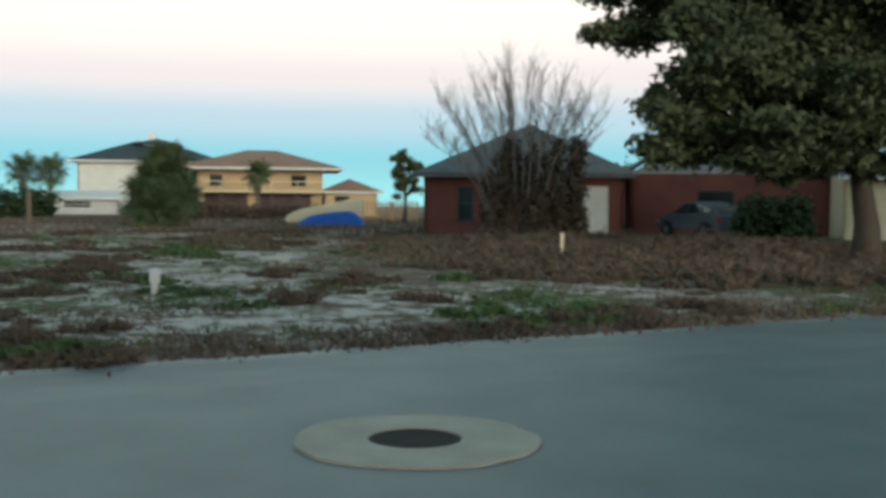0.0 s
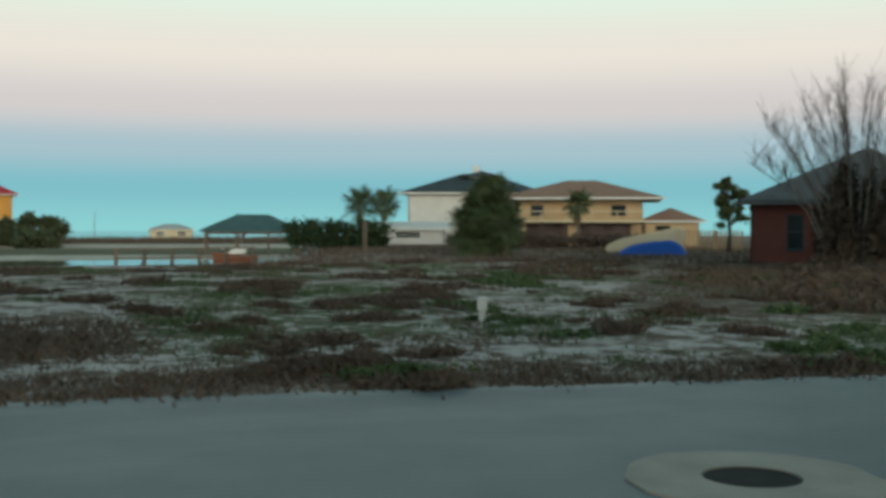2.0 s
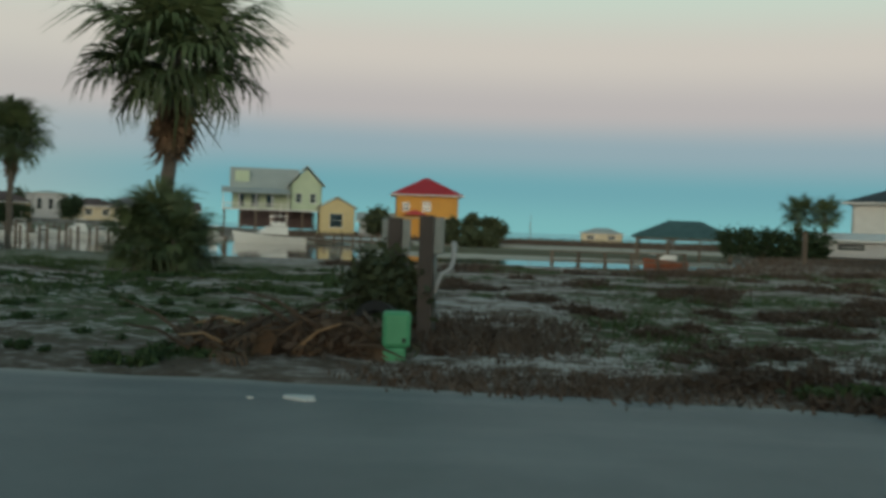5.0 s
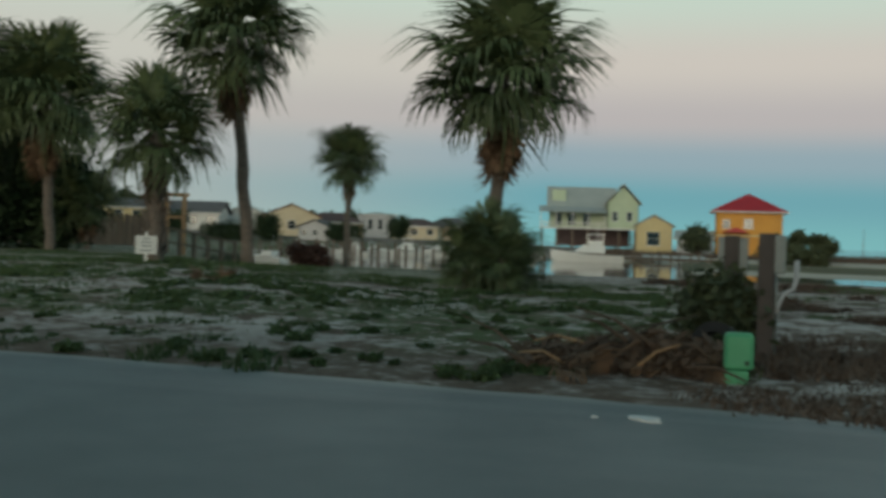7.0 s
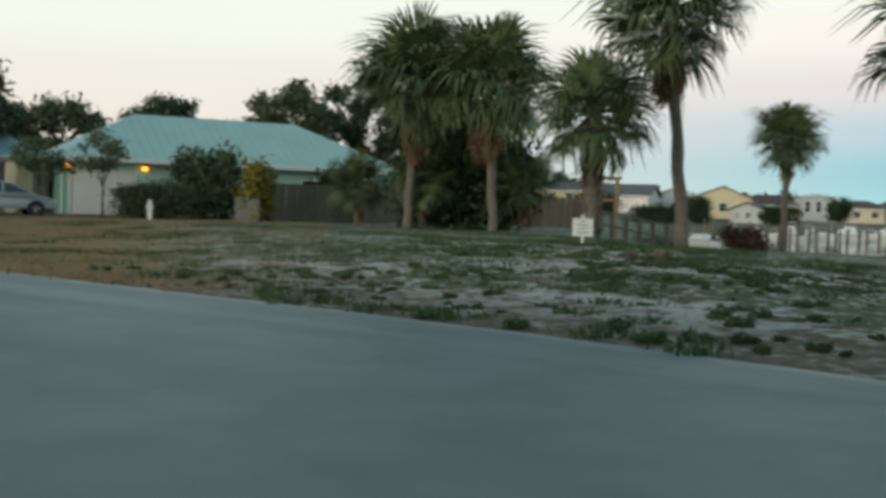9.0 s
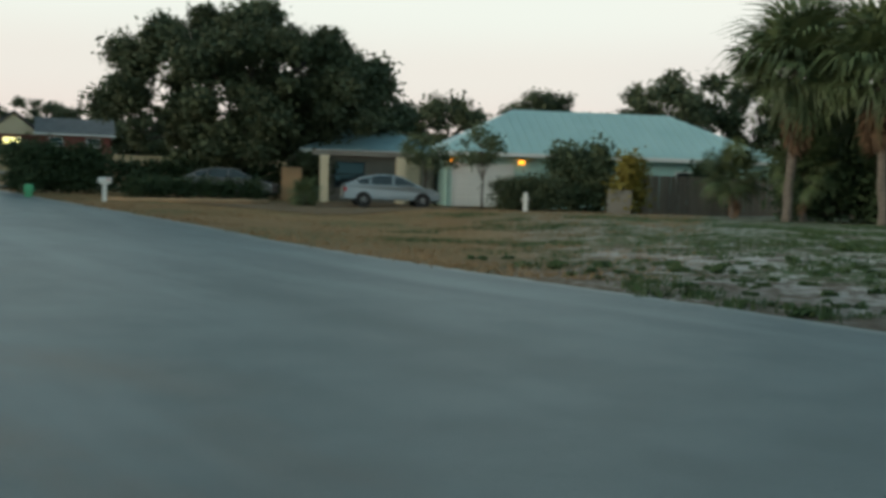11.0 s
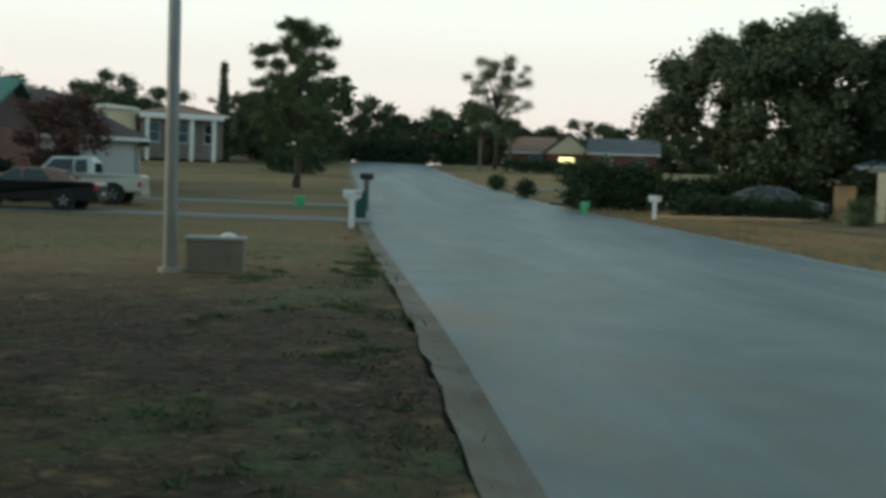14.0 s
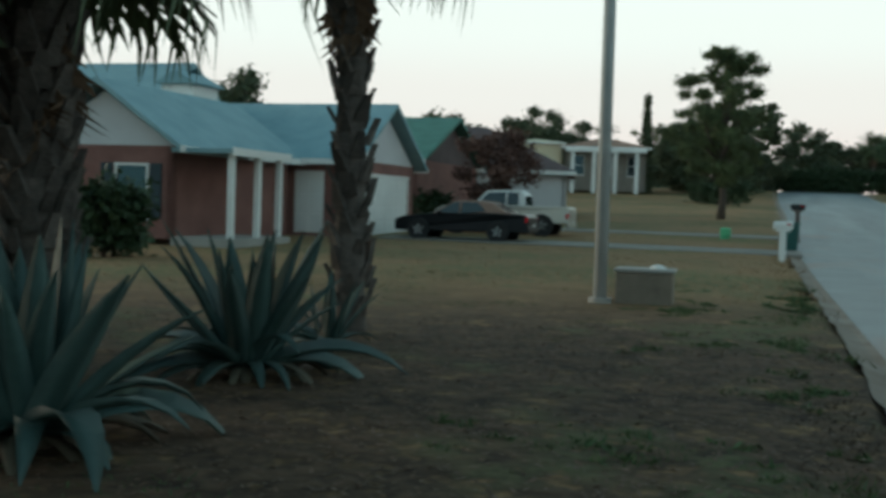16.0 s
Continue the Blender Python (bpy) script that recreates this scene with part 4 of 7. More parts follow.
def teal_house():
    t = house_at("teal_roof_house", 91, 56, 106, "low pale teal house with a pale green metal roof", 0.1)
    block(t, -5.7, 11.6, 0, 8.4, 2.75, "hip", 2.5, 0.6, TEAL_WALL, METAL_TEAL, front=[("garage", 0.35, 3.35, 0.0, 2.1), ("window", 12.0, 13.5, 0.9, 2.1)])
    block(t, -12.4, -5.95, 2.5, 11, 2.7, "hip", 1.7, 0.6, DRIVE, SHINGLE_TEAL, front=[("door", 4.6, 5.6, 0.1, 2.2, CREAM), ("dark", 1.2, 2.8, 0.8, 2.1)])
    part("porch_beam", boxed(-12.4, -7.6, 0.2, 0.45, 2.35, 2.6), DRIVE, t)
    for x in (-12.0, -8.2):
        part("column", boxed(x, x + 0.42, 0.2, 0.6, -0.2, 2.35), CREAM, t)
    bm = bmesh.new()
    for k in range(34):
        x = -5.4 + k * 0.5
        up = min(1.0, (x + 6.3) / 4.8, (12.2 - x) / 4.8)
        if up > 0.15:
            box(bm, x - 0.02, x + 0.02, -0.6, -0.6 + 4.8 * up, 0, 0.03, m=Matrix.Translation((0, 0, 2.77)) @ Matrix(((1, 0, 0, 0), (0, 1, 0, 0), (0, 2.5 / 4.8, 1, 2.5 / 4.8 * 0.6), (0, 0, 0, 1))))
    part("roof_seams", bm, METAL_TEAL, t)
    for x, z in ((-5.53, 2.3), (-1.9, 2.3)):
        lamp = thing("wall_lamp", 0, 0, 0, "glowing amber lantern on the garage wall", "lamp", "garage lanterns")
        lamp.matrix_world = t.matrix_world @ pose(x, -0.004, z)
        part("back_plate", boxed(-0.06, 0.06, -0.03, 0.0, -0.1, 0.12), BLACK, lamp)
        part("glass", boxed(-0.12, 0.12, -0.24, -0.05, -0.09, 0.09, 0.03), LAMP_AMBER, lamp)
        part("cap", boxed(-0.15, 0.15, -0.28, -0.035, 0.105, 0.14), BLACK, lamp)


def corner_house():
    """The brick house beside the driveway: x runs away from the street."""
    t = thing("corner_house", -18.08, -33.39, -50.3, "pinkish brick house with a blue-green shingle roof and white garage door", "house", dz=0.1)
    # local x: away from the street; local -y: towards the camera's side
    block(t, 0.0, 7.0, -6.6, 0, 2.65, "gable_x", 2.2, 0.45, BRICK_PINK, SHINGLE_TEAL, GABLE, back=[("door", 5.0, 5.9, 0.1, 2.15)], left=[("garage", 1.0, 5.9, 0.0, 2.15)])
    block(t, 2.2, 6.8, 0.25, 7.8, 2.6, "gable_y", 1.9, 0.45, BRICK_PINK, SHINGLE_TEAL, GABLE, back=[("window", 2.7, 3.8, 0.55, 2.1, SHINGLE_DARK)])
    block(t, 7.1, 16, -6.0, 4.0, 2.8, "gable_x", 3.3, 0.45, BRICK_PINK, SHINGLE_TEAL, GABLE)
    part("porch_roof", boxed(0.3, 2.17, 4.3, 8.0, 2.42, 2.55), SHINGLE_TEAL, t)
    part("porch_fascia", boxed(0.26, 0.296, 4.3, 8.0, 2.36, 2.58), WHITE, t)
    for y in (4.6, 6.0, 7.6):
        part("porch_column", boxed(0.4, 0.56, y, y + 0.16, -0.1, 2.42), WHITE, t)
    part("porch_slab", boxed(0.3, 2.15, 4.2, 8.0, -0.3, 0.08), CONCRETE, t)
    part("plinth", boxed(-0.05, 7.0, -6.65, 0.05, -0.6, 0.0), CONCRETE, t)
    dm = part("dormer", boxed(5.0, 6.2, 0.3, 2.0, 3.4, 5.0), WHITE, t)
    part("dormer_roof", prism(bmesh.new(), [(4.8, 5.0), (5.6, 5.45), (6.4, 5.0)], 0.1, 2.2), SHINGLE_TEAL, dm)


brick_house(), white_house(), tan_house(), gazebo(), stilt_house(), red_roof_house(), teal_house(), corner_house()
small_house("yellow_house", 44.4, 186, 48, 6.0, 8, 5.2, 1.9, "gable_y", YELLOW, ROOF_PALE, "small pale yellow gabled house", wins=1)
small_house("garden_shed", 43.4, 150, 45, 7.5, 3, 2.2, 0.7, "gable_x", SHINGLE_DARK, ROOF_PALE, "grey garden shed beside the canal", wins=1, dz=0.3)
small_house("carport", 18.4, 100, 15, 6.6, 6, 1.5, 0.6, "gable_x", GABLE, WHITE, "low white carport with a pale roof", wins=1, dz=0.2)
small_house("green_roof_house", 149.2, 58, -50, 9, 10, 2.6, 2.2, "gable_x", BRICK_PINK, SHINGLE_GREEN, "brick house with a dark green gable roof", gable=SHINGLE_BROWN, dz=0.1)
h3 = small_house("porch_house", 145.0, 66, -40, 11, 9, 2.4, 2.5, "hip", GABLE, SHINGLE_BROWN, "grey house with a brown hip roof and a white porch", dz=0.0)
part("porch_roof", prism(bmesh.new(), [(-5.6, 2.35), (6.4, 2.35), (6.4, 2.5), (-5.6, 2.5)], -3.0, -0.52), SHINGLE_BROWN, h3)
for hx in (-5.2, -2.0, 1.8, 5.6):
    part("porch_column", boxed(hx, hx + 0.35, -2.9, -2.55, -0.3, 2.35), WHITE, h3)
v = small_house("villa", 138.3, 116, 140, 8.5, 9, 4.6, 1.3, "hip", DRIVE, SHINGLE_TAN, "two-storey villa with white columns and a cream wing", wins=3, dz=0.3)
block(v, -10.2, -4.5, 0.5, 8, 5.0, "hip", 0.5, 0.3, CREAM, CREAM, front=[("dark", 1.5, 2.4, 2.8, 4.2)])
for hx in (-3.6, -1.4, 0.8, 3.0):
    part("column", boxed(hx, hx + 0.4, -1.6, -1.2, -0.3, 4.0), WHITE, v)
part("portico", boxed(-4.2, 4.2, -1.7, -0.02, 4.0, 4.35), WHITE, v)
small_house("brick_cottage", 118.4, 152, 119, 6.5, 8, 2.2, 3.1, "gable_y", BRICK, SHINGLE_GREY, "brick house with a cream gable and a lit window", gable=CREAM, lit=True, wins=1, dz=0.2)
small_house("brick_bungalow", 121.0, 156, 121, 10, 8, 2.4, 2.4, "gable_x", BRICK, SHINGLE_TAN, "low brick house with a brown roof", dz=0.2)
small_house("brick_bungalow", 115.6, 150, 116, 9, 8, 2.4, 2.2, "gable_x", BRICK, SHINGLE_GREY, "brick house beyond a hedge", dz=0.2)
MARINA = [(68.2, 182, 12, 3.2, 2.6, "gable_x", WHITE, SHINGLE_GREY), (65.6, 190, 12, 3.4, 2.8, "gable_y", WHITE, ROOF_PALE), (63.2, 185, 13, 3.6, 3.0, "gable_y", CREAM, SHINGLE_TAN),
          (61.0, 200, 15, 3.0, 2.4, "hip", TAN, SHINGLE_BROWN), (58.6, 230, 9, 5.5, 0.8, "hip", GABLE, ROOF_PALE), (56.8, 215, 13, 3.0, 2.0, "hip", CREAM, SHINGLE_BROWN),
          (54.9, 220, 14, 3.2, 2.4, "hip", TAN, SHINGLE_GREY), (52.6, 225, 13, 3.0, 2.2, "gable_x", WHITE, SHINGLE_BROWN), (71.0, 176, 11, 2.7, 1.8, "gable_x", YELLOW, SHINGLE_GREY), (62.0, 168, 7, 2.2, 1.6, "gable_y", GABLE, SHINGLE_GREY)]
for k, (az, d, w, h, rh, rf, wl_, tl) in enumerate(MARINA):
    small_house("waterfront_house", az, d, az + (k * 37) % 30 - 15, w * 0.72, 7, h * 0.9, rh * 0.75, rf, wl_, tl, "pale waterfront house across the marina", wins=3)


# ---- trees ----
def oak(name, az, d, h, rx, ry, n, leaves, seed, label, size=0.30, dz=0.0, r0=0.9, r1=1.9, low=0.25):
    rng = random.Random(seed)
    c = cloud(rng, n, 0, 0, h * (0.5 + low * 0.45), rx, ry, h * (0.46 - low * 0.3), r0, r1)
    x, y = place(az, d)
    ca, sa = math.cos(radians(az)), math.sin(radians(az))
    c = [(p[0] * ca - p[1] * sa, p[0] * sa + p[1] * ca, *p[2:]) for p in c]
    return tree(name, x, y, h * 0.75, 0.22 + h * 0.025, c, leaves, size, OAK_LEAF, label, seed=seed, dz=dz, limbs=10)


oak("oak_tree", 107.2, 58, 10.1, 7.4, 5.5, 125, 120000, 11, "broad dark evergreen oak beside the driveway", 0.135, r0=0.5, r1=1.35, low=0.02)
oak("oak_tree", 101.0, 64, 8.4, 3.2, 3.0, 34, 22000, 12, "dark evergreen oak behind the house", 0.16, r0=0.6, r1=1.2, low=0.0)
# the last two stand out of view, added to shade the brick house
for k, (az, d, h, r) in enumerate([(92.3, 95, 9.5, 4), (96.8, 92, 7.6, 4), (84.6, 84, 11, 5), (81.0, 88, 11.5, 6), (78, 90, 10, 5), (88.5, 100, 8, 5), (157.6, 78, 9.6, 4.5),
                                   (141.8, 128, 9.5, 4), (144.5, 120, 8.5, 5), (147, 105, 8, 5), (139.0, 140, 8.5, 5), (134.6, 150, 8, 5), (163, 80, 8, 5), (-37, 37, 11, 5), (-46, 40, 11, 5.5)]):
    oak("evergreen_tree", az, d, h, r, r, 44, 11000, 30 + k, "dark evergreen tree behind houses or added unseen for shade", 0.2, r0=0.7, r1=1.5, low=0.0)
for k, (az, d, h, r) in enumerate([(128.6, 150, 9.5, 6), (130.8, 140, 11, 6), (126.2, 165, 8.5, 6), (124.6, 155, 8.0, 4), (123.2, 150, 9.5, 4), (132.5, 120, 8, 5), (127.4, 170, 7, 5), (119.8, 175, 8.5, 5),
                                   (117.2, 172, 9, 5), (115.0, 168, 7.5, 5), (112.5, 165, 8, 6), (110, 170, 8, 6), (134.0, 128, 8.5, 5), (121.6, 165, 8, 4), (105, 165, 8, 7)]):
    oak("roadside_tree", az, d, h, r, r, 40, 9000, 60 + k, "dark tree at the far end of the street", 0.26, r0=0.7, r1=1.5, low=0.0)


def pine(name, az, d, h, rx, branches, leaves, seed, label, base=0.4, rise_=0.25):
    """Tall bare trunk; open branches that carry flat tufts of needles on their outer half."""
    rng = random.Random(seed)
    c = []
    for k in range(branches):
        f = (k + 0.5) / branches
        z = h * (base + (0.98 - base) * f)
        reach = rx * (0.42 + 0.58 * math.sin(math.pi * min(1.0, 0.12 + 0.86 * f)) ** 0.8) * rng.uniform(0.4, 1.05)
        a = k * 2.4 + rng.uniform(-0.5, 0.5)
        for q in (0.45, 0.72, 1.0):
            if rng.random() < 0.18:
                continue
            r = rx * rng.uniform(0.13, 0.22)
            c.append((math.cos(a) * reach * q + rng.uniform(-.2, .2), math.sin(a) * reach * q + rng.uniform(-.2, .2), z + rise_ * reach * q + rng.uniform(-0.5, 0.5), r, r, r * rng.uniform(0.6, 0.95)))
    return tree(name, *place(az, d), h, 0.15 + h * 0.008, c, leaves, 0.055, PINE_LEAF, label, "pine tree", seed=seed, limbs=22, fork=base, shape=6.0)


pine("pine_tree", 122.2, 128, 12.4, 4.6, 20, 15000, 5, "tall pine with a bare trunk beside the street", 0.5)
pine("pine_tree", 132.5, 66, 9.8, 3.1, 38, 26000, 8, "young pine with open layered foliage on the lawn", 0.24, 0.15)
pine("pine_tree", 136.0, 150, 8.5, 3.0, 18, 8000, 9, "pine in the distance behind the villa", 0.4)
pine("pine_tree", 2.0, 74, 4.6, 1.7, 16, 6000, 10, "small dark pine beside the brick house", 0.45, 0.0)


def cypress():
    c = [(0, 0, 0.8 + 0.9 * k, 0.85 - 0.045 * k, 0.85 - 0.045 * k, 0.9) for k in range(11)]
    tree("cypress_tree", *place(136.25, 118), 9.5, 0.15, c, 5000, 0.2, OAK_LEAF, "narrow dark column cypress", seed=3, limbs=3)


cypress()


def roadside_giant():
    rng = random.Random(21)
    c = cloud(rng, 34, -0.6, 0.5, 6.2, 5.4, 4.0, 2.4, 0.5, 1.1, 0.5) + cloud(rng, 34, -2.6, 0, 4.0, 3.4, 2.4, 1.6, 0.35, 0.85, 0.5) + cloud(rng, 22, 2.0, 1, 8.8, 5.0, 4, 1.5, 0.6, 1.3, 0.5) + cloud(rng, 12, -1.5, -0.5, 2.9, 2.4, 1.2, 0.5, 0.3, 0.5, 0.5) + cloud(rng, 60, -2.2, 0, 6.9, 5.2, 3.0, 2.4, 0.5, 1.0, 0.6)
    c += cloud(rng, 46, -0.8, 0, 4.7, 4.8, 2.4, 1.5, 0.5, 0.95, 0.5)
    c += cloud(rng, 40, -1.2, 0, 3.1, 5.0, 2.2, 0.7, 0.45, 0.8, 0.55)
    c += [(-7.2 + 0.5 * k, 0.2 * k - 0.5, 6.0 + 0.06 * k, 0.6, 0.5, 0.28) for k in range(8)]
    tree("shade_tree", *place(-21.2, 31), 8.5, 0.38, c, 190000, 0.1, OAK_LEAF, "large dark evergreen tree overhanging the lawn", seed=21, limbs=14, fork=0.4, shape=2.6)


roadside_giant()


def bare_tree():
    """Many upright bare stems, with vines dark about their foot."""
    rng = random.Random(5)
    t = thing("bare_tree", *place(-4.0, 43), 0, "bare many-stemmed tree wrapped in dark vines", "tree")
    for k in range(38):
        a, f = rng.uniform(-1, 1), rng.uniform(-0.6, 0.6)
        hgt = rng.uniform(5.0, 8.0) * (1 - 0.3 * abs(a))
        top = Vector((a * 3.9, f * 2.0, hgt))
        b = Vector((a * 0.9, f * 0.6, -0.1))
        mid = b.lerp(top, 0.45) + Vector((-a * 0.5, 0, 0.4))
        bm = bmesh.new()
        pts = [b, b.lerp(mid, 0.5) + Vector((-a * 0.1, 0, 0)), mid, mid.lerp(top, 0.5) + Vector((rng.uniform(-.15, .15), 0, 0.1)), top]
        tube(bm, pts, [0.05, 0.038, 0.028, 0.017, 0.006], 5)
        for q in range(34):
            s = rng.uniform(0.35, 0.95)
            o = mid.lerp(top, (s - 0.3) / 0.7) if s > 0.3 else b.lerp(mid, s)
            d = Vector((rng.uniform(-0.6, 0.6), rng.uniform(-0.6, 0.6), rng.uniform(0.5, 1.1))).normalized() * rng.uniform(0.5, 1.4)
            tube(bm, [o, o + d * 0.5 + Vector((0, 0, 0.05)), o + d], [0.009, 0.007, 0.004], 3)
        part("stem", bm, TWIG, t)
    c = []
    for k in range(40):
        x0, y0, hh = rng.uniform(-1.3, 2.3), rng.uniform(-0.9, 0.9), rng.uniform(1.6, 4.4)
        c += [(x0 + rng.uniform(-.15, .15), y0, 0.3 + 0.55 * q, rng.uniform(0.16, 0.4), 0.3, 0.45) for q in range(int(hh / 0.55))]
    shared("vines", leaf_mesh("vines", c, 34000, 0.09, BROWN_WEED, 6), t)


bare_tree()
far_tree = oak("canal_tree", 37.4, 150, 6.8, 4.6, 3, 34, 12000, 77, "dark round tree on the far canal bank", 0.32, r0=0.7, r1=1.5)
oak("canal_tree", 42.2, 168, 4.6, 1.6, 1.6, 8, 1500, 78, "small dark tree beside a house", 0.3)

# ---- palms ----
palm("palm_tree", *place(52.8, 30), 6.0, 3.0, 0.20, "tall cabbage palm with brown hanging fronds", 44, 22, 2, (-0.1, 0.35), group="cabbage palms on the vacant lot")
palm("palm_tree", *place(65.2, 34), 7.1, 2.8, 0.20, "tall cabbage palm leaning slightly", 40, 18, 3, (-0.35, -0.55), group="cabbage palms on the vacant lot")
palm("palm_tree", *place(74.9, 45), 6.0, 3.2, 0.20, "cabbage palm with a full round crown", 60, 28, 4, (-0.2, -0.3), group="cabbage palms on the vacant lot")
palm("palm_tree", *place(79.4, 46), 6.2, 3.2, 0.20, "cabbage palm with a full round crown", 60, 28, 5, (0.1, 0.2), group="cabbage palms on the vacant lot")
palm("palm_tree", *place(69.9, 32), 3.7, 2.3, 0.25, "short stout palm with open crown", 38, 8, 6, (0, 0), 60, group="cabbage palms on the vacant lot")
palm("palm_tree", *place(60.3, 64), 6.2, 2.5, 0.19, "cabbage palm with a round crown beside the canal", 46, 12, 7, (0.1, 0.0), group="cabbage palms on the vacant lot")
for k, (az, d, cz, r) in enumerate([(21.0, 100, 3.9, 2.0), (19.7, 104, 3.8, 2.0), (9.6, 92, 3.6, 1.7), (27.0, 190, 3.2, 2.2), (123.0, 120, 5.5, 2.4), (125.3, 140, 5.5, 2.4), (121.4, 145, 5, 2.2), (80.2, 150, 3, 2.5), (129.7, 200, 4, 2)]):
    palm("palm_tree", *place(az, d), cz, r, 0.18, "distant cabbage palm among the houses", 26, 6, 20 + k, group="distant palms")
palm("palm_tree", *place(151.3, 12.9), 5.2, 1.9, 0.19, "palm trunk with old leaf bases on the lawn", 26, 8, 9, (0.18, 0.1), 90, group="palms on the lawn", bark=BARK_DARK)
palm("palm_tree", *place(167.0, 9.6), 3.95, 2.0, 0.27, "stout palm with old leaf bases on the lawn", 26, 6, 10, (0.0, 0.0), 170, group="palms on the lawn", bark=BARK_DARK)
palm("palm_clump", *place(14.4, 60), 2.5, 1.9, 0.3, "bushy multi-stemmed palm on the vacant lot", 46, 4, 11)
for k, (dx, dy, cz) in enumerate(((-1.0, 0.3, 1.6), (1.1, -0.2, 1.7), (0.3, 0.8, 3.2), (-0.5, -0.6, 0.8), (0.8, 0.5, 0.9))):
    x, y = place(14.4, 60)
    palm("palm_clump", x + dx, y + dy, cz, 1.6, 0.14, "bushy palm in a clump on the vacant lot", 34, 2, 12 + k)


# ---- on the street ----
def manhole():
    x, y = -0.1, 7.22
    t = thing("manhole", x, y, 0, "round concrete collar with a dark iron manhole lid in the street", "manhole", z=0.056)
    rng = random.Random(2)
    part("collar", disc(bmesh.new(), 0.80, -0.05, 0.012, 40, None, 0.31, 0.028, rng), mat("collar_concrete", (0.43, 0.385, 0.33), (0.31, 0.275, 0.235), 0.9, 2.5, 30, 0.3), t, "pale worn concrete collar")
    lid = part("lid", disc(bmesh.new(), 0.30, -0.05, 0.004, 32), CAST_IRON, t, "dark cast iron lid")
    for r in (0.285,):
        part("rib", disc(bmesh.new(), r, 0.0, 0.009, 32, None, r - 0.025), CAST_IRON, lid)


manhole()
rng = random.Random(44)
for k, (x, y, r) in enumerate(((-7.48, 6.98, 0.11), (-7.32, 6.92, 0.06), (-7.72, 6.62, 0.02))):
    t = obj("chalk_mark", disc(bmesh.new(), r, -0.02, 0.004, 14, Matrix.Diagonal((1.5, 0.8, 1, 1)), 0, 0.2, rng), WHITE)
    t.matrix_world = pose(x, y, 0.035, 0, 0, 30)
    tagged(t, "white paint splash on the asphalt", "paint mark", "paint marks")


def patch(name, x0, y0, x1, y1, w0, w1, material, label, lift=0.03, kind="structure", cat="driveway"):
    """A slab that follows the ground from one plan point to another."""
    a, b = Vector((x0, y0)), Vector((x1, y1))
    n = Vector((-(b - a).y, (b - a).x)).normalized()
    bm = bmesh.new()
    rows = []
    for k in range(25):
        p, w = a.lerp(b, k / 24), (w0 + (w1 - w0) * k / 24) / 2
        rows.append([bm.verts.new((*(p + n * o * w), land(*(p + n * o * w)) + dz)) for o, dz in ((-1, -0.1), (-1, lift + 0.08), (0, lift + 0.09), (1, lift + 0.08), (1, -0.1))])
    for p, q in zip(rows, rows[1:]):
        for k in range(4):
            bm.faces.new((p[k], p[k + 1], q[k + 1], q[k]))
    bmesh.ops.recalc_face_normals(bm, faces=bm.faces[:])
    if max(bm.faces, key=lambda f: f.calc_area()).normal.z < 0:
        bmesh.ops.reverse_faces(bm, faces=bm.faces[:])
    tagged(obj(name, bm, material), label, cat, kind=kind)


patch("driveway", -19.8, -33.8, -28.7, -23.1, 2.4, 2.6, DRIVE, "pale concrete driveway across dry turf")
patch("driveway", -27.4, -41.0, -37.0, -29.8, 2.2, 2.4, DRIVE, "pale concrete driveway across dry turf")
patch("driveway", -51, -28.0, -62.5, -22.0, 2.4, 2.4, DRIVE, "pale concrete driveway across dry turf")
patch("driveway", -66, -41.0, -77, -34.0, 2.4, 2.4, DRIVE, "pale concrete driveway across dry turf")
patch("driveway", -43.5, -13.5, -54, -7.5, 8, 8, mat("sandy_drive", (0.20, 0.135, 0.075), (0.14, 0.09, 0.052), 0.95, 0.6, 20, 0.3), "bare sandy driveway before the garage", 0.0)


# ---- cars ----
def wheel(t, x, y, r, w=0.2):
    bm = disc(bmesh.new(), r, -w / 2, w / 2, 24, pose(x, y, r, 90, 0, 0), r * 0.62)
    wh = part("wheel", bm, BLACK, t, "black tyre")
    s = 1 if y > 0 else -1
    part("rim", disc(bmesh.new(), r * 0.6, -0.03, 0.03, 20, pose(x, y + s * w * 0.3, r, 90, 0, 0)), CHROME, wh, "bright alloy rim")
    bm = bmesh.new()
    for k in range(5):
        box(bm, -0.02, 0.02, 0.04, r * 0.55, -0.015, 0.015, 0, pose(x, y + s * w * 0.5, r, 90, 0, 0) @ pose(0, 0, 0, 0, 0, 72 * k))
    part("spokes", bm, CHROME, wh)


def hull_of(bm, prof, halfw, tumble, zt):
    """Body drawn out across the car, drawn in towards its top and its ends."""
    prism(bm, prof, -halfw, halfw)
    xs = [p[0] for p in prof]
    for v_ in bm.verts:
        k = max(0.0, (v_.co.z - zt[0]) / (zt[1] - zt[0]))
        e = abs((v_.co.x - (max(xs) + min(xs)) / 2) / ((max(xs) - min(xs)) / 2))
        v_.co.y *= (1 - tumble * k) * (1 - 0.10 * max(0.0, e - 0.8) / 0.2)
    bmesh.ops.bevel(bm, geom=[e for e in bm.edges], offset=0.035, segments=2, affect="EDGES", profile=0.6)
    return bm


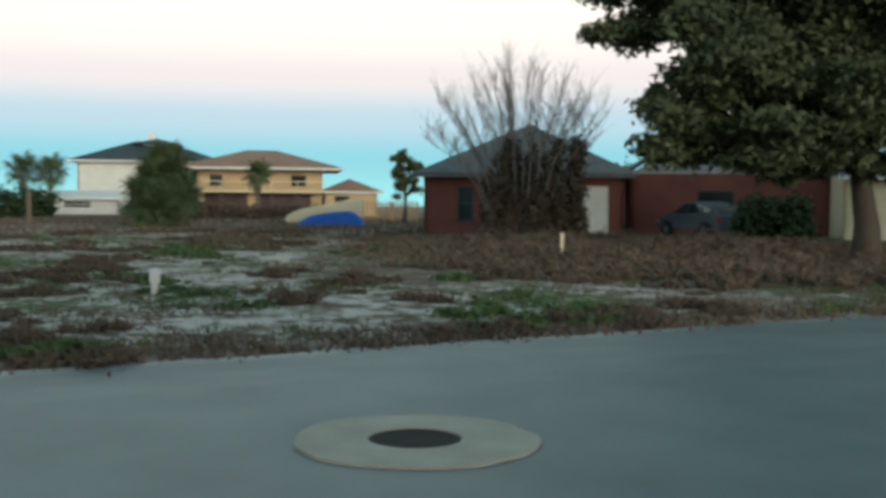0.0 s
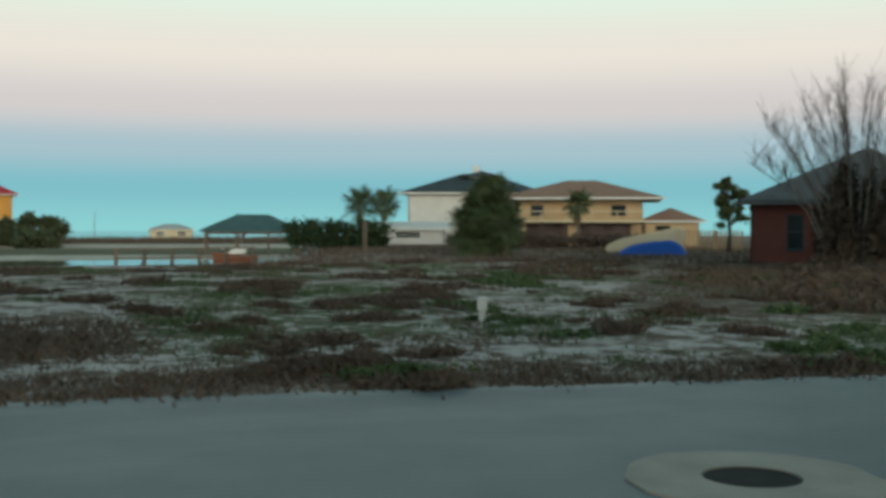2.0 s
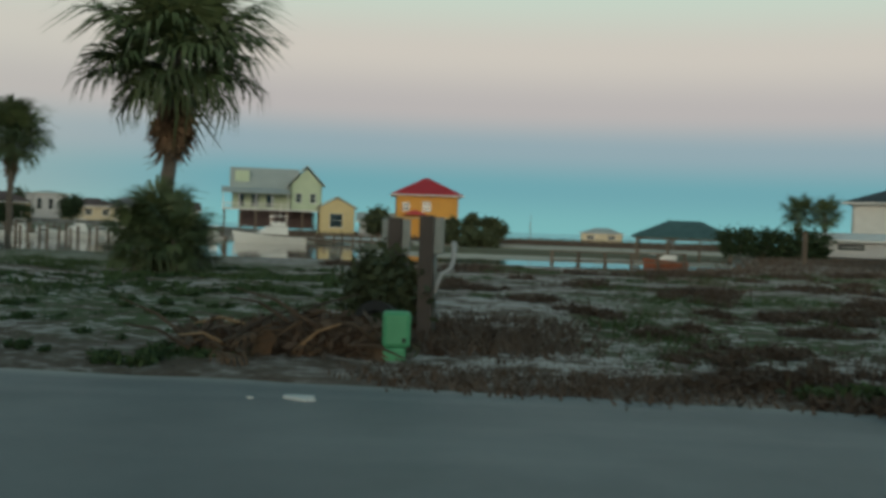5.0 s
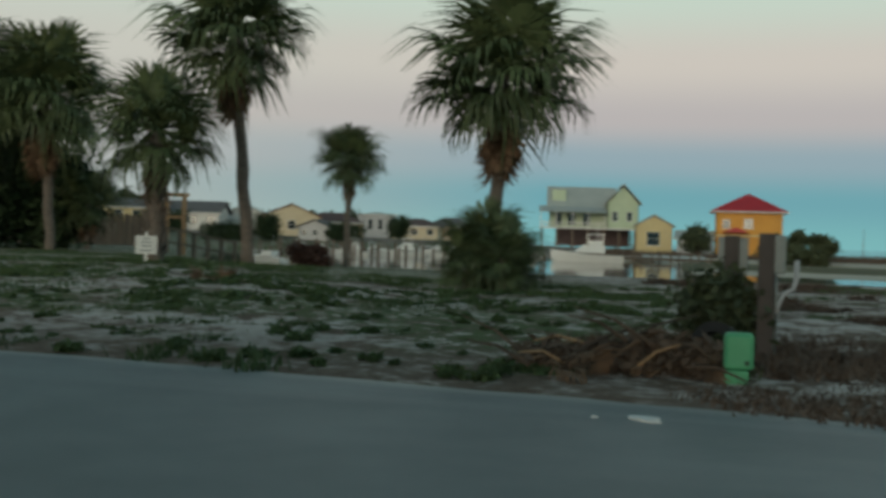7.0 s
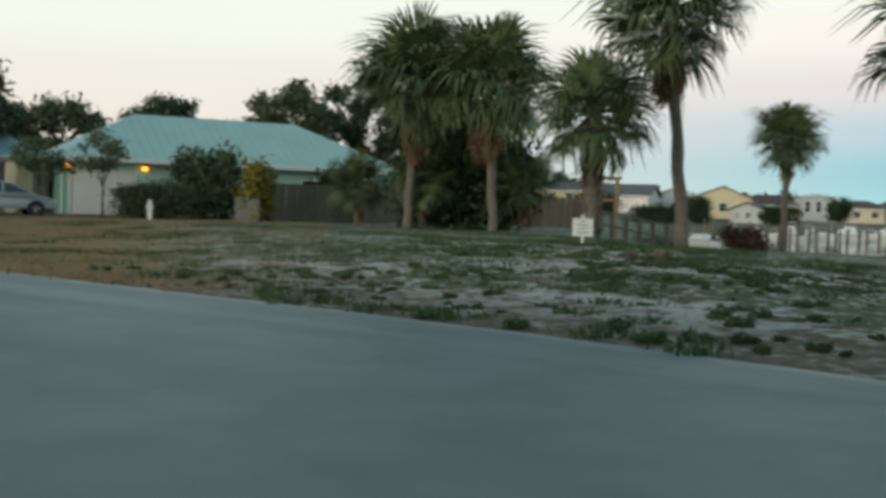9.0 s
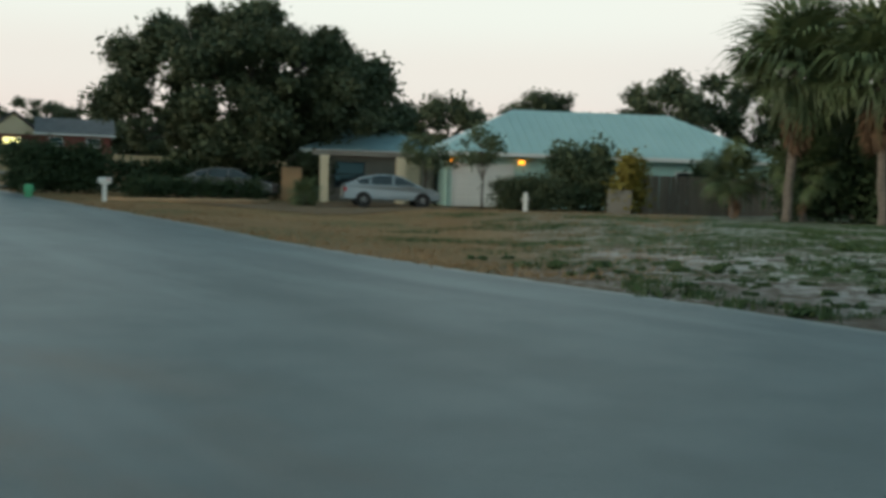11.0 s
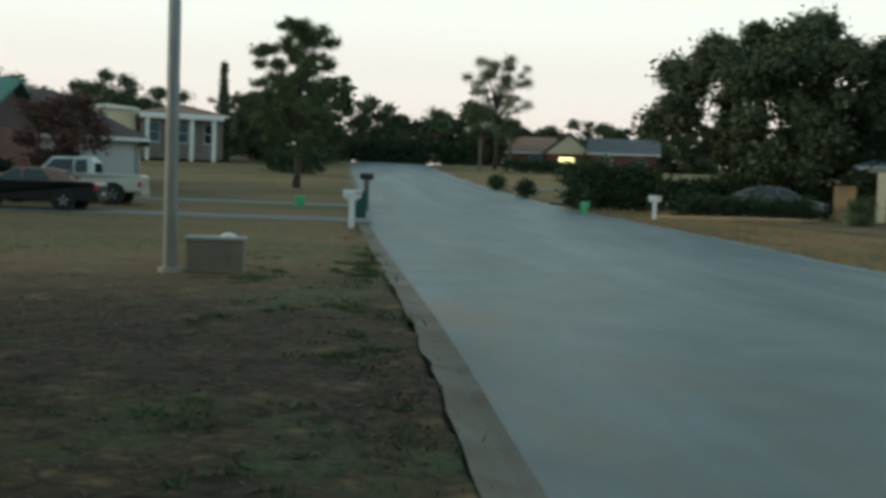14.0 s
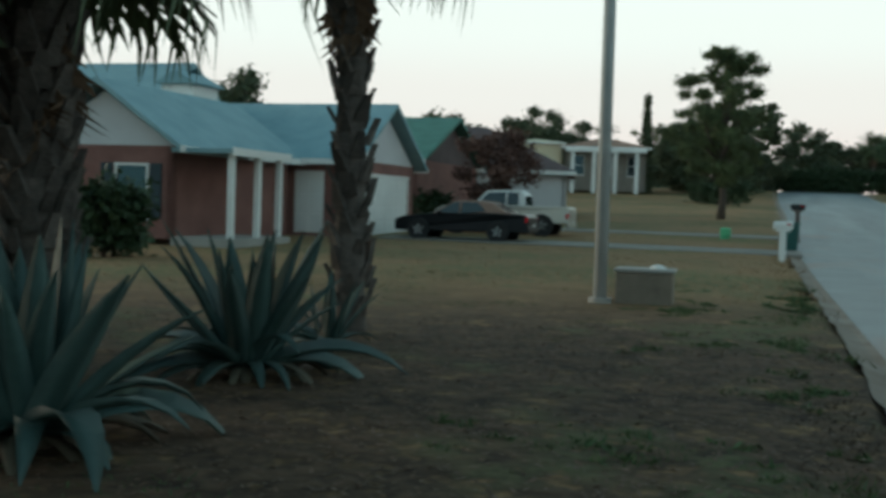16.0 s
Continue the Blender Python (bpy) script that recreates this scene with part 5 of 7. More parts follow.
def car(name, az, d, rz, paint, label, body, cab, wins, wheels, r, halfw=0.88, top=None, category="car"):
    t = thing(name, *place(az, d), rz, label, category, dz=0.08)
    part("body", hull_of(bmesh.new(), body, halfw, 0.10, (0.6, 1.1)), paint, t, shade=False)
    part("cabin", hull_of(bmesh.new(), cab, halfw * 0.93, 0.24, (0.85, 1.5)), top or paint, t, "folded tan canvas roof" if top else "")
    for w in wins:
        for s in (-1, 1):
            bm = bmesh.new()
            f = lambda z: halfw * 0.93 * (1 - 0.24 * max(0.0, (z - 0.85) / 0.65))
            a = [bm.verts.new((x, s * (f(z) + 0.006), z)) for x, z in w]
            b = [bm.verts.new((x, s * (f(z) - 0.02), z)) for x, z in w]
            bm.faces.new(a), bm.faces.new(b[::-1])
            for i in range(len(w)):
                bm.faces.new((a[i], b[i], b[(i + 1) % len(w)], a[(i + 1) % len(w)]))
            bmesh.ops.recalc_face_normals(bm, faces=bm.faces[:])
            part("side_window", bm, DARK_GLASS, t)
    # windscreen and rear window along the slopes of the cabin
    for i in (0, len(cab) - 2):
        (xa, za), (xb, zb) = (cab[i], cab[i + 1])
        nx, nz = (zb - za), -(xb - xa)
        ln = math.hypot(nx, nz)
        sg = 1 if (nx * (xa - 0)) > 0 else -1
        bm = bmesh.new()
        vs = []
        for off in (0.008, -0.02):
            for k, yy in ((0.12, -1), (0.12, 1), (0.88, 1), (0.88, -1)):
                z = za + (zb - za) * k
                wy = halfw * 0.93 * (1 - 0.24 * max(0.0, (z - 0.85) / 0.65)) - 0.1
                vs.append(bm.verts.new((xa + (xb - xa) * k + sg * nx / ln * off, yy * wy, z + sg * nz / ln * off)))
        for q in ((0, 1, 2, 3), (7, 6, 5, 4), (0, 4, 5, 1), (1, 5, 6, 2), (2, 6, 7, 3), (3, 7, 4, 0)):
            bm.faces.new([vs[j] for j in q])
        bmesh.ops.recalc_face_normals(bm, faces=bm.faces[:])
        part("windscreen" if i == 0 else "rear_window", bm, DARK_GLASS, t)
    for x in wheels:
        for s in (-1, 1):
            bm = disc(bmesh.new(), r * 1.16, -0.05, 0.05, 24, pose(x, s * (halfw - 0.035), r, 90, 0, 0))
            part("wheel_arch", bm, BLACK, t)
            wheel(t, x, s * (halfw - 0.08), r)
    x1, x0 = max(p[0] for p in body), min(p[0] for p in body)
    for s in (-1, 1):
        part("headlight", boxed(x1 - 0.28, x1 - 0.02, s * halfw * 0.72 - 0.16, s * halfw * 0.72 + 0.16, 0.58, 0.72, 0.03), CHROME, t)
        part("tail_light", boxed(x0 + 0.005, x0 + 0.12, s * halfw * 0.76 - 0.15, s * halfw * 0.76 + 0.15, 0.66, 0.86, 0.03), RED_LENS, t, "red tail light")
        part("mirror", boxed(0.62, 0.75, s * halfw + (0.0 if s > 0 else -0.14), s * halfw + (0.14 if s > 0 else 0.0), 0.88, 1.0, 0.03), paint, t)
    part("bumper", boxed(x0 - 0.03, x0 + 0.1, -halfw * 0.85, halfw * 0.85, 0.32, 0.5, 0.03), paint, t)
    part("plate", boxed(x0 - 0.04, x0 - 0.031, -0.16, 0.16, 0.52, 0.62), WHITE, t, "plain pale plate")
    return t


HATCH = [(2.22, 0.30), (2.22, 0.62), (1.95, 0.80), (1.2, 0.95), (-2.05, 1.02), (-2.2, 0.9), (-2.2, 0.32)]
HATCH_CAB = [(1.45, 0.90), (0.35, 1.42), (-0.5, 1.48), (-1.4, 1.32), (-2.12, 1.00)]
HATCH_WINS = [[(1.15, 0.98), (0.35, 1.36), (0.1, 1.40), (0.1, 0.98)], [(0.0, 0.98), (0.0, 1.40), (-0.6, 1.41), (-0.95, 1.34), (-0.95, 1.0)], [(-1.05, 1.01), (-1.05, 1.32), (-1.6, 1.17), (-1.5, 1.03)]]
car("hatchback_car", 99.75, 50.5, 108, CAR_SILVER, "silver-blue hatchback car parked on the sandy drive", HATCH, HATCH_CAB, HATCH_WINS, (1.38, -1.32), 0.31)
car("estate_car", 108.0, 55, 95, CAR_GREY, "dark grey car parked under the oak", HATCH, HATCH_CAB, HATCH_WINS, (1.38, -1.32), 0.31)
car("hatchback_car", -13.4, 46.5, 112, mat("blue_grey_paint", (0.06, 0.08, 0.10), (0.05, 0.065, 0.085), 0.35, 1, 9, 0.0), "dark blue-grey car parked beside the brick house", HATCH, HATCH_CAB, HATCH_WINS, (1.38, -1.32), 0.31)
SEDAN = [(2.35, 0.28), (2.35, 0.6), (2.1, 0.76), (0.95, 0.90), (-1.3, 0.95), (-2.2, 0.95), (-2.38, 0.85), (-2.38, 0.32)]
SEDAN_CAB = [(1.05, 0.86), (0.25, 1.34), (-0.55, 1.38), (-1.1, 1.30), (-1.75, 0.93)]
car("convertible_car", 145.4, 38, -50.3, CAR_BLACK, "black convertible with a tan soft top on the driveway", SEDAN, SEDAN_CAB, [[(0.8, 0.93), (0.25, 1.28), (0.05, 1.30), (0.05, 0.93)], [(-0.05, 0.93), (-0.05, 1.30), (-0.6, 1.30), (-0.9, 1.0)]], (1.45, -1.35), 0.33, 0.9, SOFT_TOP)
TRUCK = [(2.65, 0.42), (2.65, 0.82), (2.4, 1.02), (1.1, 1.12), (-2.6, 1.12), (-2.72, 1.05), (-2.72, 0.48)]
TRUCK_CAB = [(1.15, 1.05), (0.55, 1.68), (-0.75, 1.72), (-0.95, 1.55), (-1.0, 1.08)]
car("pickup_truck", 143.45, 43.0, -50.3, CAR_BEIGE, "beige pickup truck on the driveway", TRUCK, TRUCK_CAB, [[(0.9, 1.14), (0.5, 1.6), (-0.2, 1.62), (-0.2, 1.14)], [(-0.3, 1.14), (-0.3, 1.62), (-0.7, 1.62), (-0.75, 1.14)]], (1.7, -1.7), 0.38, 0.92, WHITE, category="truck")


# ---- along the street: poles, boxes, mailboxes ----
def lamp_pole():
    t = thing("street_pole", *place(138.6, 17.9), 0, "tall pale grey pole standing in the turf", "pole")
    part("shaft", tube(bmesh.new(), [(0, 0, -0.3), (0.02, 0.0, 4), (0.05, 0.02, 9)], [0.108, 0.10, 0.085], 16), POLE_PAINT, t, shade=True)
    part("collar", disc(bmesh.new(), 0.19, -0.1, 0.16, 16), CONCRETE, t)


def utility_cabinet():
    t = thing("utility_cabinet", *place(136.4, 18.2), 132, "low weathered tan utility cabinet beside the pole", "utility box")
    part("body", boxed(-0.46, 0.46, -0.3, 0.35, -0.1, 0.58, 0.03), mat("tan_cabinet", (0.24, 0.20, 0.155), (0.16, 0.13, 0.10), 0.8, 2.5, 20, 0.2), t)
    part("cover", boxed(-0.49, 0.49, -0.33, 0.38, 0.582, 0.65, 0.025), CONCRETE, t)
    bm = bmesh.new()
    bmesh.ops.create_uvsphere(bm, u_segments=16, v_segments=8, radius=0.14, matrix=pose(0.2, 0.0, 0.64) @ Matrix.Diagonal((1, 1, 0.55, 1)))
    part("dome", bm, WHITE, t, "white dome cap", True)


def mailbox(az, d, rz, post, box_m, h, label):
    t = thing("mailbox", *place(az, d), rz, label, "mailbox", "mailboxes")
    part("post", boxed(-0.09, 0.09, -0.09, 0.09, -0.2, h - 0.2, 0.01), post, t)
    bm = bmesh.new()
    prism(bm, [(-0.10, 0), (0.10, 0), (0.10, 0.13), (0.07, 0.20), (0, 0.23), (-0.07, 0.20), (-0.10, 0.13)], -0.27, 0.27)
    bmesh.ops.transform(bm, matrix=pose(0, 0, h - 0.2, 0, 0, 90), verts=bm.verts[:])
    b = part("box", bm, box_m, t)
    part("flag", boxed(0.1, 0.2, -0.125, -0.112, h - 0.08, h - 0.02), RED_LENS, b, "small red flag")
    part("brace", boxed(-0.2, 0.2, -0.05, 0.05, h - 0.26, h - 0.203), post, t)


def wheelie_bin():
    t = thing("wheelie_bin", *place(129.25, 38), 128, "dark green wheeled rubbish bin beside the kerb", "bin")
    bm = bmesh.new()
    box(bm, -0.28, 0.28, -0.33, 0.33, 0.02, 0.95, 0.03)
    for q in bm.verts:
        k = 0.78 + 0.22 * min(1, q.co.z / 0.95)
        q.co.x *= k
        q.co.y *= k
    part("body", bm, BIN_GREEN, t)
    part("lid", boxed(-0.31, 0.31, -0.36, 0.36, 0.955, 1.03, 0.02), BIN_GREEN, t)
    for s in (-0.2, 0.2):
        part("wheel", disc(bmesh.new(), 0.12, -0.03, 0.03, 16, pose(s, 0.3, 0.10, 0, 90, 0)), BLACK, t)


def pedestal(az, d, w, h, rz, label):
    t = thing("cable_pedestal", *place(az, d), rz, label, "utility box", "green pedestals")
    part("cover", boxed(-w / 2, w / 2, -w * 0.35, w * 0.35, h * 0.32, h, w * 0.14), GREEN_BOX, t)
    part("base", boxed(-w * 0.46, w * 0.34, -w * 0.3, w * 0.3, -0.1, h * 0.315, w * 0.06), GREEN_BOX, t)
    part("latch", boxed(w * 0.2, w * 0.34, -w * 0.37, -w * 0.351, h * 0.42, h * 0.5), BLACK, t)


lamp_pole(), utility_cabinet(), wheelie_bin()
mailbox(129.65, 33, 132, WHITE, WHITE, 1.15, "white mailbox on a white post beside the street")
mailbox(128.9, 45, 132, WOOD_POST, BLACK, 1.5, "dark mailbox on a wooden post")
mailbox(114.1, 47.5, 114, WHITE, WHITE, 1.0, "white mailbox on a white post across the street")
pedestal(41.0, 12.9, 0.33, 0.62, 42, "light green plastic cable pedestal beside the posts")
pedestal(132.3, 44, 0.4, 0.55, 130, "light green plastic cable pedestal on the turf")
pedestal(117.6, 50, 0.4, 0.55, 117, "light green plastic cable pedestal before the hedge")
t = thing("lawn_light", *place(92.6, 49), 90, "white lawn light on a short post", "lamp")
part("post", boxed(-0.1, 0.1, -0.1, 0.1, -0.1, 0.55, 0.02), WHITE, t)
part("head", boxed(-0.16, 0.16, -0.16, 0.16, 0.55, 0.66, 0.02), WHITE, t)
part("cap", boxed(-0.09, 0.09, -0.09, 0.09, 0.66, 0.9, 0.03), WHITE, t)


def meter_posts():
    for az, d, h, lean, pipe in ((39.7, 15.6, 1.74, 0.0, True), (41.25, 16.4, 1.70, 1.0, False)):
        t = thing("meter_post", *place(az, d), 40, "weathered utility post with a grey meter cabinet", "utility post", "utility posts", z=0.05)
        part("post", boxed(-0.105, 0.105, -0.1, 0.1, -0.3, h, 0.012), WOOD_POST, t)
        x0, x1 = (0.02, 0.26) if pipe else (-0.2, 0.23)
        cab = part("meter_cabinet", boxed(x0, x1, 0.105, 0.26, h - 0.55, h - 0.02, 0.015), GREY_METAL, t, "grey metal meter cabinet")
        part("meter_lid", boxed(x0 + 0.02, x1 - 0.02, 0.262, 0.28, h - 0.5, h - 0.07, 0.005), GREY_METAL, cab)
        part("conduit", tube(bmesh.new(), [(0.13, 0.16, h - 0.55), (0.14, 0.16, 0.9), (0.13, 0.15, -0.2)], [0.03, 0.03, 0.03], 8), GREY_METAL, t, shade=True)
        if pipe:
            part("pipe", tube(bmesh.new(), [(0.40, 0.1, h - 0.36), (0.40, 0.1, h - 0.62), (0.36, 0.05, h - 0.75), (0.24, 0.0, h - 0.82), (0.17, -0.02, h - 0.98), (0.15, -0.02, h - 1.1)], [0.042, 0.036, 0.03, 0.026, 0.026, 0.026], 10), GABLE, t, "bent white plastic pipe", True)


meter_posts()
t = thing("marker_post", *place(14.6, 18.4), 15, "short white post with a box head on the sandy lot", "post", z=-0.02)
part("post", boxed(-0.055, 0.055, -0.05, 0.05, -0.2, 0.30, 0.01), GABLE, t)
part("head", boxed(-0.085, 0.085, -0.09, 0.09, 0.28, 0.52, 0.015), GABLE, t)
t = thing("survey_stake", *place(-6.25, 29.5), 5, "pale wooden stake in dry weeds", "stake")
part("stake", boxed(-0.045, 0.045, -0.03, 0.03, -0.2, 0.72, 0.01), CREAM, t)
t = thing("mooring_post", *place(20.7, 68), 5, "pale weathered post beside the canal", "post")
part("post", tube(bmesh.new(), [(0, 0, -0.3), (0, 0, 2.0)], [0.16, 0.14], 10), WOOD_GREY, t)


def lot_sign():
    t = thing("lot_sign", *place(70.3, 31), 72, "white notice board on a post before a palm", "sign")
    part("post", boxed(-0.04, 0.04, 0.0, 0.06, -0.3, 0.9), WHITE, t)
    b = part("board", boxed(-0.29, 0.29, -0.03, 0.0, 0.30, 0.80), WHITE, t)
    for z, w in ((0.72, 0.12), (0.62, 0.2), (0.52, 0.18), (0.40, 0.24)):
        part("line_of_writing", boxed(-w / 1.4, w / 1.4, -0.036, -0.0305, z - 0.018, z + 0.018), GREY_METAL, b)


lot_sign()
t = thing("timber_frame", *place(69.0, 62), 70, "tan timber frame standing behind the fence", "frame")
for x in (-0.58, 0.34):
    part("upright", boxed(x, x + 0.24, -0.12, 0.12, -0.3, 3.2, 0.02), WOOD_TAN, t)
part("lintel", boxed(-0.72, 0.72, -0.16, 0.16, 3.2, 3.4, 0.02), WOOD_TAN, t)
part("crosspiece", boxed(-0.34, 0.34, -0.05, 0.05, 2.0, 2.15), WOOD_TAN, t)


def plank_fence(a, b, h, label, m=WOOD_GREY, step=0.16, name="fence"):
    a, b = Vector(a), Vector(b)
    n = int((b - a).length / step)
    ang = math.degrees(math.atan2(b.y - a.y, b.x - a.x))
    t = thing(name, a.x, a.y, ang, label, "fence", z=0)
    meshes = []
    for k in range(3):
        bm = boxed(-0.072, 0.072, -0.012, 0.012, 0.02, h + 0.02 * k)
        me = bpy.data.meshes.new("plank")
        bm.to_mesh(me)
        bm.free()
        me.materials.append(m)
        meshes.append(me)
    rg = random.Random(8)
    for k in range(n):
        p = a.lerp(b, (k + 0.5) / n)
        shared("plank", meshes[k % 3], t, pose((k + 0.5) * step, rg.uniform(-0.008, 0.008), land(p.x, p.y), rg.uniform(-1, 1), rg.uniform(-0.6, 0.6), 0))
    for k in range(0, n, 15):
        p = a.lerp(b, k / n)
        z = land(p.x, p.y)
        part("post", boxed(k * step - 0.05, k * step + 0.05, 0.02, 0.12, z - 0.2, z + h + 0.05), m, t)
    return t


plank_fence(place(86.6, 52), place(76.5, 60), 1.85, "weathered brown board fence beside the vacant lot")
plank_fence(place(5.6, 84), place(1.2, 82), 1.5, "pale board fence behind the covered boat", WOOD_TAN, 0.3)
plank_fence(place(76.4, 60), place(69.6, 64), 1.75, "weathered brown board fence beside the vacant lot")


def post_fence(a, b, n, h, label):
    a, b = Vector(a), Vector(b)
    t = thing("post_fence", a.x, a.y, math.degrees(math.atan2(b.y - a.y, b.x - a.x)), label, "fence", z=0)
    ln = (b - a).length
    for k in range(n):
        p = a.lerp(b, k / (n - 1))
        z = land(p.x, p.y)
        part("post", tube(bmesh.new(), [(ln * k / (n - 1), 0, z - 0.3), (ln * k / (n - 1), 0, z + h)], [0.12, 0.11], 8), WOOD_GREY, t)
    for zz in (0.45, 0.95):
        za, zb = land(*a) + zz * h, land(*b) + zz * h
        part("rail", tube(bmesh.new(), [(0, -0.12, za), (ln, -0.12, zb)], [0.06, 0.06], 4), WOOD_GREY, t)


post_fence(place(70.2, 58), place(66.0, 61), 7, 1.4, "weathered posts and rails along the marina")
post_fence(place(33.2, 67.5), place(26.5, 69), 6, 1.1, "weathered posts along the canal bank")


# ---- canal side: boats, piles, docks ----
def boat(az, d, rz, s, label, tower=True, hullm=BOAT_WHITE):
    t = thing("motor_boat", *place(az, d), rz, label, "boat", "boats in the marina", z=-0.9)
    bm = bmesh.new()
    rows = []
    for k in range(9):
        f = k / 8
        x = -3.2 + 7.6 * f
        w = 1.3 * (1 - max(0, f - 0.45) ** 2 * 3.1)
        sheer = 0.75 + 0.6 * f * f
        rows.append([bm.verts.new(p) for p in ((x - 0.5 * f * (f > 0.8), -w * 0.15, -0.3), (x, -w * 0.75, 0.05), (x + 0.25 * f, -w, sheer), (x + 0.25 * f, w, sheer), (x, w * 0.75, 0.05), (x - 0.5 * f * (f > 0.8), w * 0.15, -0.3))])
    for p, q in zip(rows, rows[1:]):
        for k in range(6):
            bm.faces.new((p[k], q[k], q[(k + 1) % 6], p[(k + 1) % 6]))
    bm.faces.new(rows[0]), bm.faces.new(rows[-1][::-1])
    bmesh.ops.recalc_face_normals(bm, faces=bm.faces[:])
    bmesh.ops.scale(bm, vec=(s, s, s), verts=bm.verts[:])
    part("hull", bm, hullm, t)
    part("stripe", boxed(-3.0 * s, 1.2 * s, -1.32 * s, -1.305 * s, 0.62 * s, 0.72 * s), SHINGLE_DARK, t)
    bm = prism(bmesh.new(), [(-1.2, 1.0), (-1.2, 1.9), (0.9, 1.9), (1.9, 1.15), (2.6, 1.1)], -0.95, 0.95)
    bmesh.ops.scale(bm, vec=(s, s, s), verts=bm.verts[:])
    cab = part("cabin", bm, BOAT_WHITE, t)
    part("cabin_window", boxed(-0.9 * s, 0.9 * s, -0.965 * s, -0.952 * s, 1.4 * s, 1.75 * s), DARK_GLASS, cab)
    if tower:
        part("bridge", boxed(-1.0 * s, 0.5 * s, -0.8 * s, 0.8 * s, 1.92 * s, 2.35 * s, 0.05), BOAT_WHITE, t)
        part("canopy", boxed(-1.2 * s, 0.6 * s, -0.9 * s, 0.9 * s, 3.0 * s, 3.08 * s, 0.02), BOAT_WHITE, t)
        for x in (-1.1, 0.5):
            for y in (-0.8, 0.8):
                part("strut", tube(bmesh.new(), [(x * s, y * s, 2.3 * s), (x * s, y * s, 3.0 * s)], [0.03, 0.03], 5), CHROME, t)
    part("rail", tube(bmesh.new(), [(2.0 * s, -1.0 * s, 1.7 * s), (3.6 * s, -0.5 * s, 1.95 * s), (4.5 * s, 0, 2.0 * s), (3.6 * s, 0.5 * s, 1.95 * s), (2.0 * s, 1.0 * s, 1.7 * s)], [0.025] * 5, 5), CHROME, t)
    part("mast", tube(bmesh.new(), [(-0.4 * s, 0, 2.0 * s), (-0.5 * s, 0, 4.6 * s)], [0.03, 0.015], 5), CHROME, t)
    return t


boat(47.5, 134, 47 + 180 + 8, 1.12, "white cabin cruiser moored on the canal")
BERTHS = [(64.2, 92, 200, 0.75, False), (60.0, 128, 230, 1.0, True), (58.9, 134, 70, 0.8, True), (57.2, 135, 245, 1.1, True), (56.2, 142, 60, 1.0, False), (55.3, 138, 240, 1.2, True), (54.4, 146, 70, 1.0, True), (61.6, 140, 240, 0.9, False),
          (53.3, 140, 235, 1.0, True), (51.9, 146, 60, 1.1, False), (50.7, 143, 230, 0.9, True), (62.6, 132, 60, 0.9, True)]
for k, (az, d, rz, s, tw) in enumerate(BERTHS):
    boat(az, d, rz, s * 0.66, "white motor boat moored in the marina", tw)
boat(27.2, 96, 200, 0.5, "small rust-red and white boat on a lift", False, mat("rust_red_paint", (0.30, 0.10, 0.05), (0.22, 0.07, 0.04), 0.5, 1, 9, 0.0))
for k in range(40):
    az, d = 50 + 16 * ((k * 0.618) % 1), 100 + 52 * ((k * 0.377) % 1)
    t = thing("mooring_pile", *place(az, d), 0, "weathered timber mooring pile in the water", "pile", "mooring piles", z=-0.85)
    part("shaft", tube(bmesh.new(), [(0, 0, -1.6), (0, 0, 1.2 + (k % 4) * 0.25)], [0.16, 0.14], 8), WOOD_GREY, t)


def dock(az0, d0, az1, d1, label):
    a, b = Vector(place(az0, d0)), Vector(place(az1, d1))
    ln = (b - a).length
    t = thing("dock", a.x, a.y, math.degrees(math.atan2(b.y - a.y, b.x - a.x)), label, "dock", z=-0.25)
    n = int(ln / 0.5)
    me = bpy.data.meshes.new("deck_board")
    bm = boxed(-0.23, 0.23, -0.8, 0.8, -0.06, 0.0)
    bm.to_mesh(me)
    bm.free()
    me.materials.append(WOOD_GREY)
    for k in range(n):
        shared("deck_board", me, t, pose((k + 0.5) * 0.5, 0, 0))
    for y in (-0.6, 0.6):
        part("beam", boxed(0, ln, y - 0.06, y + 0.06, -0.3, -0.065), WOOD_GREY, t)
        for k in range(0, n, 6):
            part("pile", tube(bmesh.new(), [(k * 0.5 + 0.2, y * 1.5, -2.2), (k * 0.5 + 0.2, y * 1.5, 0.9)], [0.13, 0.12], 7), WOOD_GREY, t)


dock(46.2, 150, 40.5, 140, "timber dock along the far bank")
dock(63, 148, 57.5, 150, "long grey timber dock in the marina")
dock(56.5, 152, 51.0, 151, "long grey timber dock in the marina")


def tarped_boat():
    t = thing("covered_boat", *place(5.9, 66), 4, "cream boat hull on the ground under a blue tarpaulin", "boat")
    bm = prism(bmesh.new(), [(-2.7, 0.15), (-2.7, 0.55), (-1.9, 0.95), (1.9, 1.75), (2.1, 1.5), (1.9, 0.2)], 0.2, 1.7)
    bmesh.ops.bevel(bm, geom=bm.edges[:], offset=0.12, segments=2, affect="EDGES")
    part("hull", bm, CREAM, t, "cream painted hull")
    bm = bmesh.new()
    bmesh.ops.create_grid(bm, x_segments=26, y_segments=12, size=1.0)
    for q in bm.verts:
        u, w = q.co.x, q.co.y
        q.co.x, q.co.y = u * 2.1 + 0.1, w * 0.9 - 0.75
        hh = (1 - u ** 4) * (1 - abs(w) ** 2.5)
        q.co.z = 1.05 * hh * (0.75 + 0.25 * u) + 0.06 * noise.noise((u * 6, w * 6, 0)) + 0.02
    part("tarpaulin", bm, BLUE_TARP, t, "creased blue tarpaulin", True)


tarped_boat()


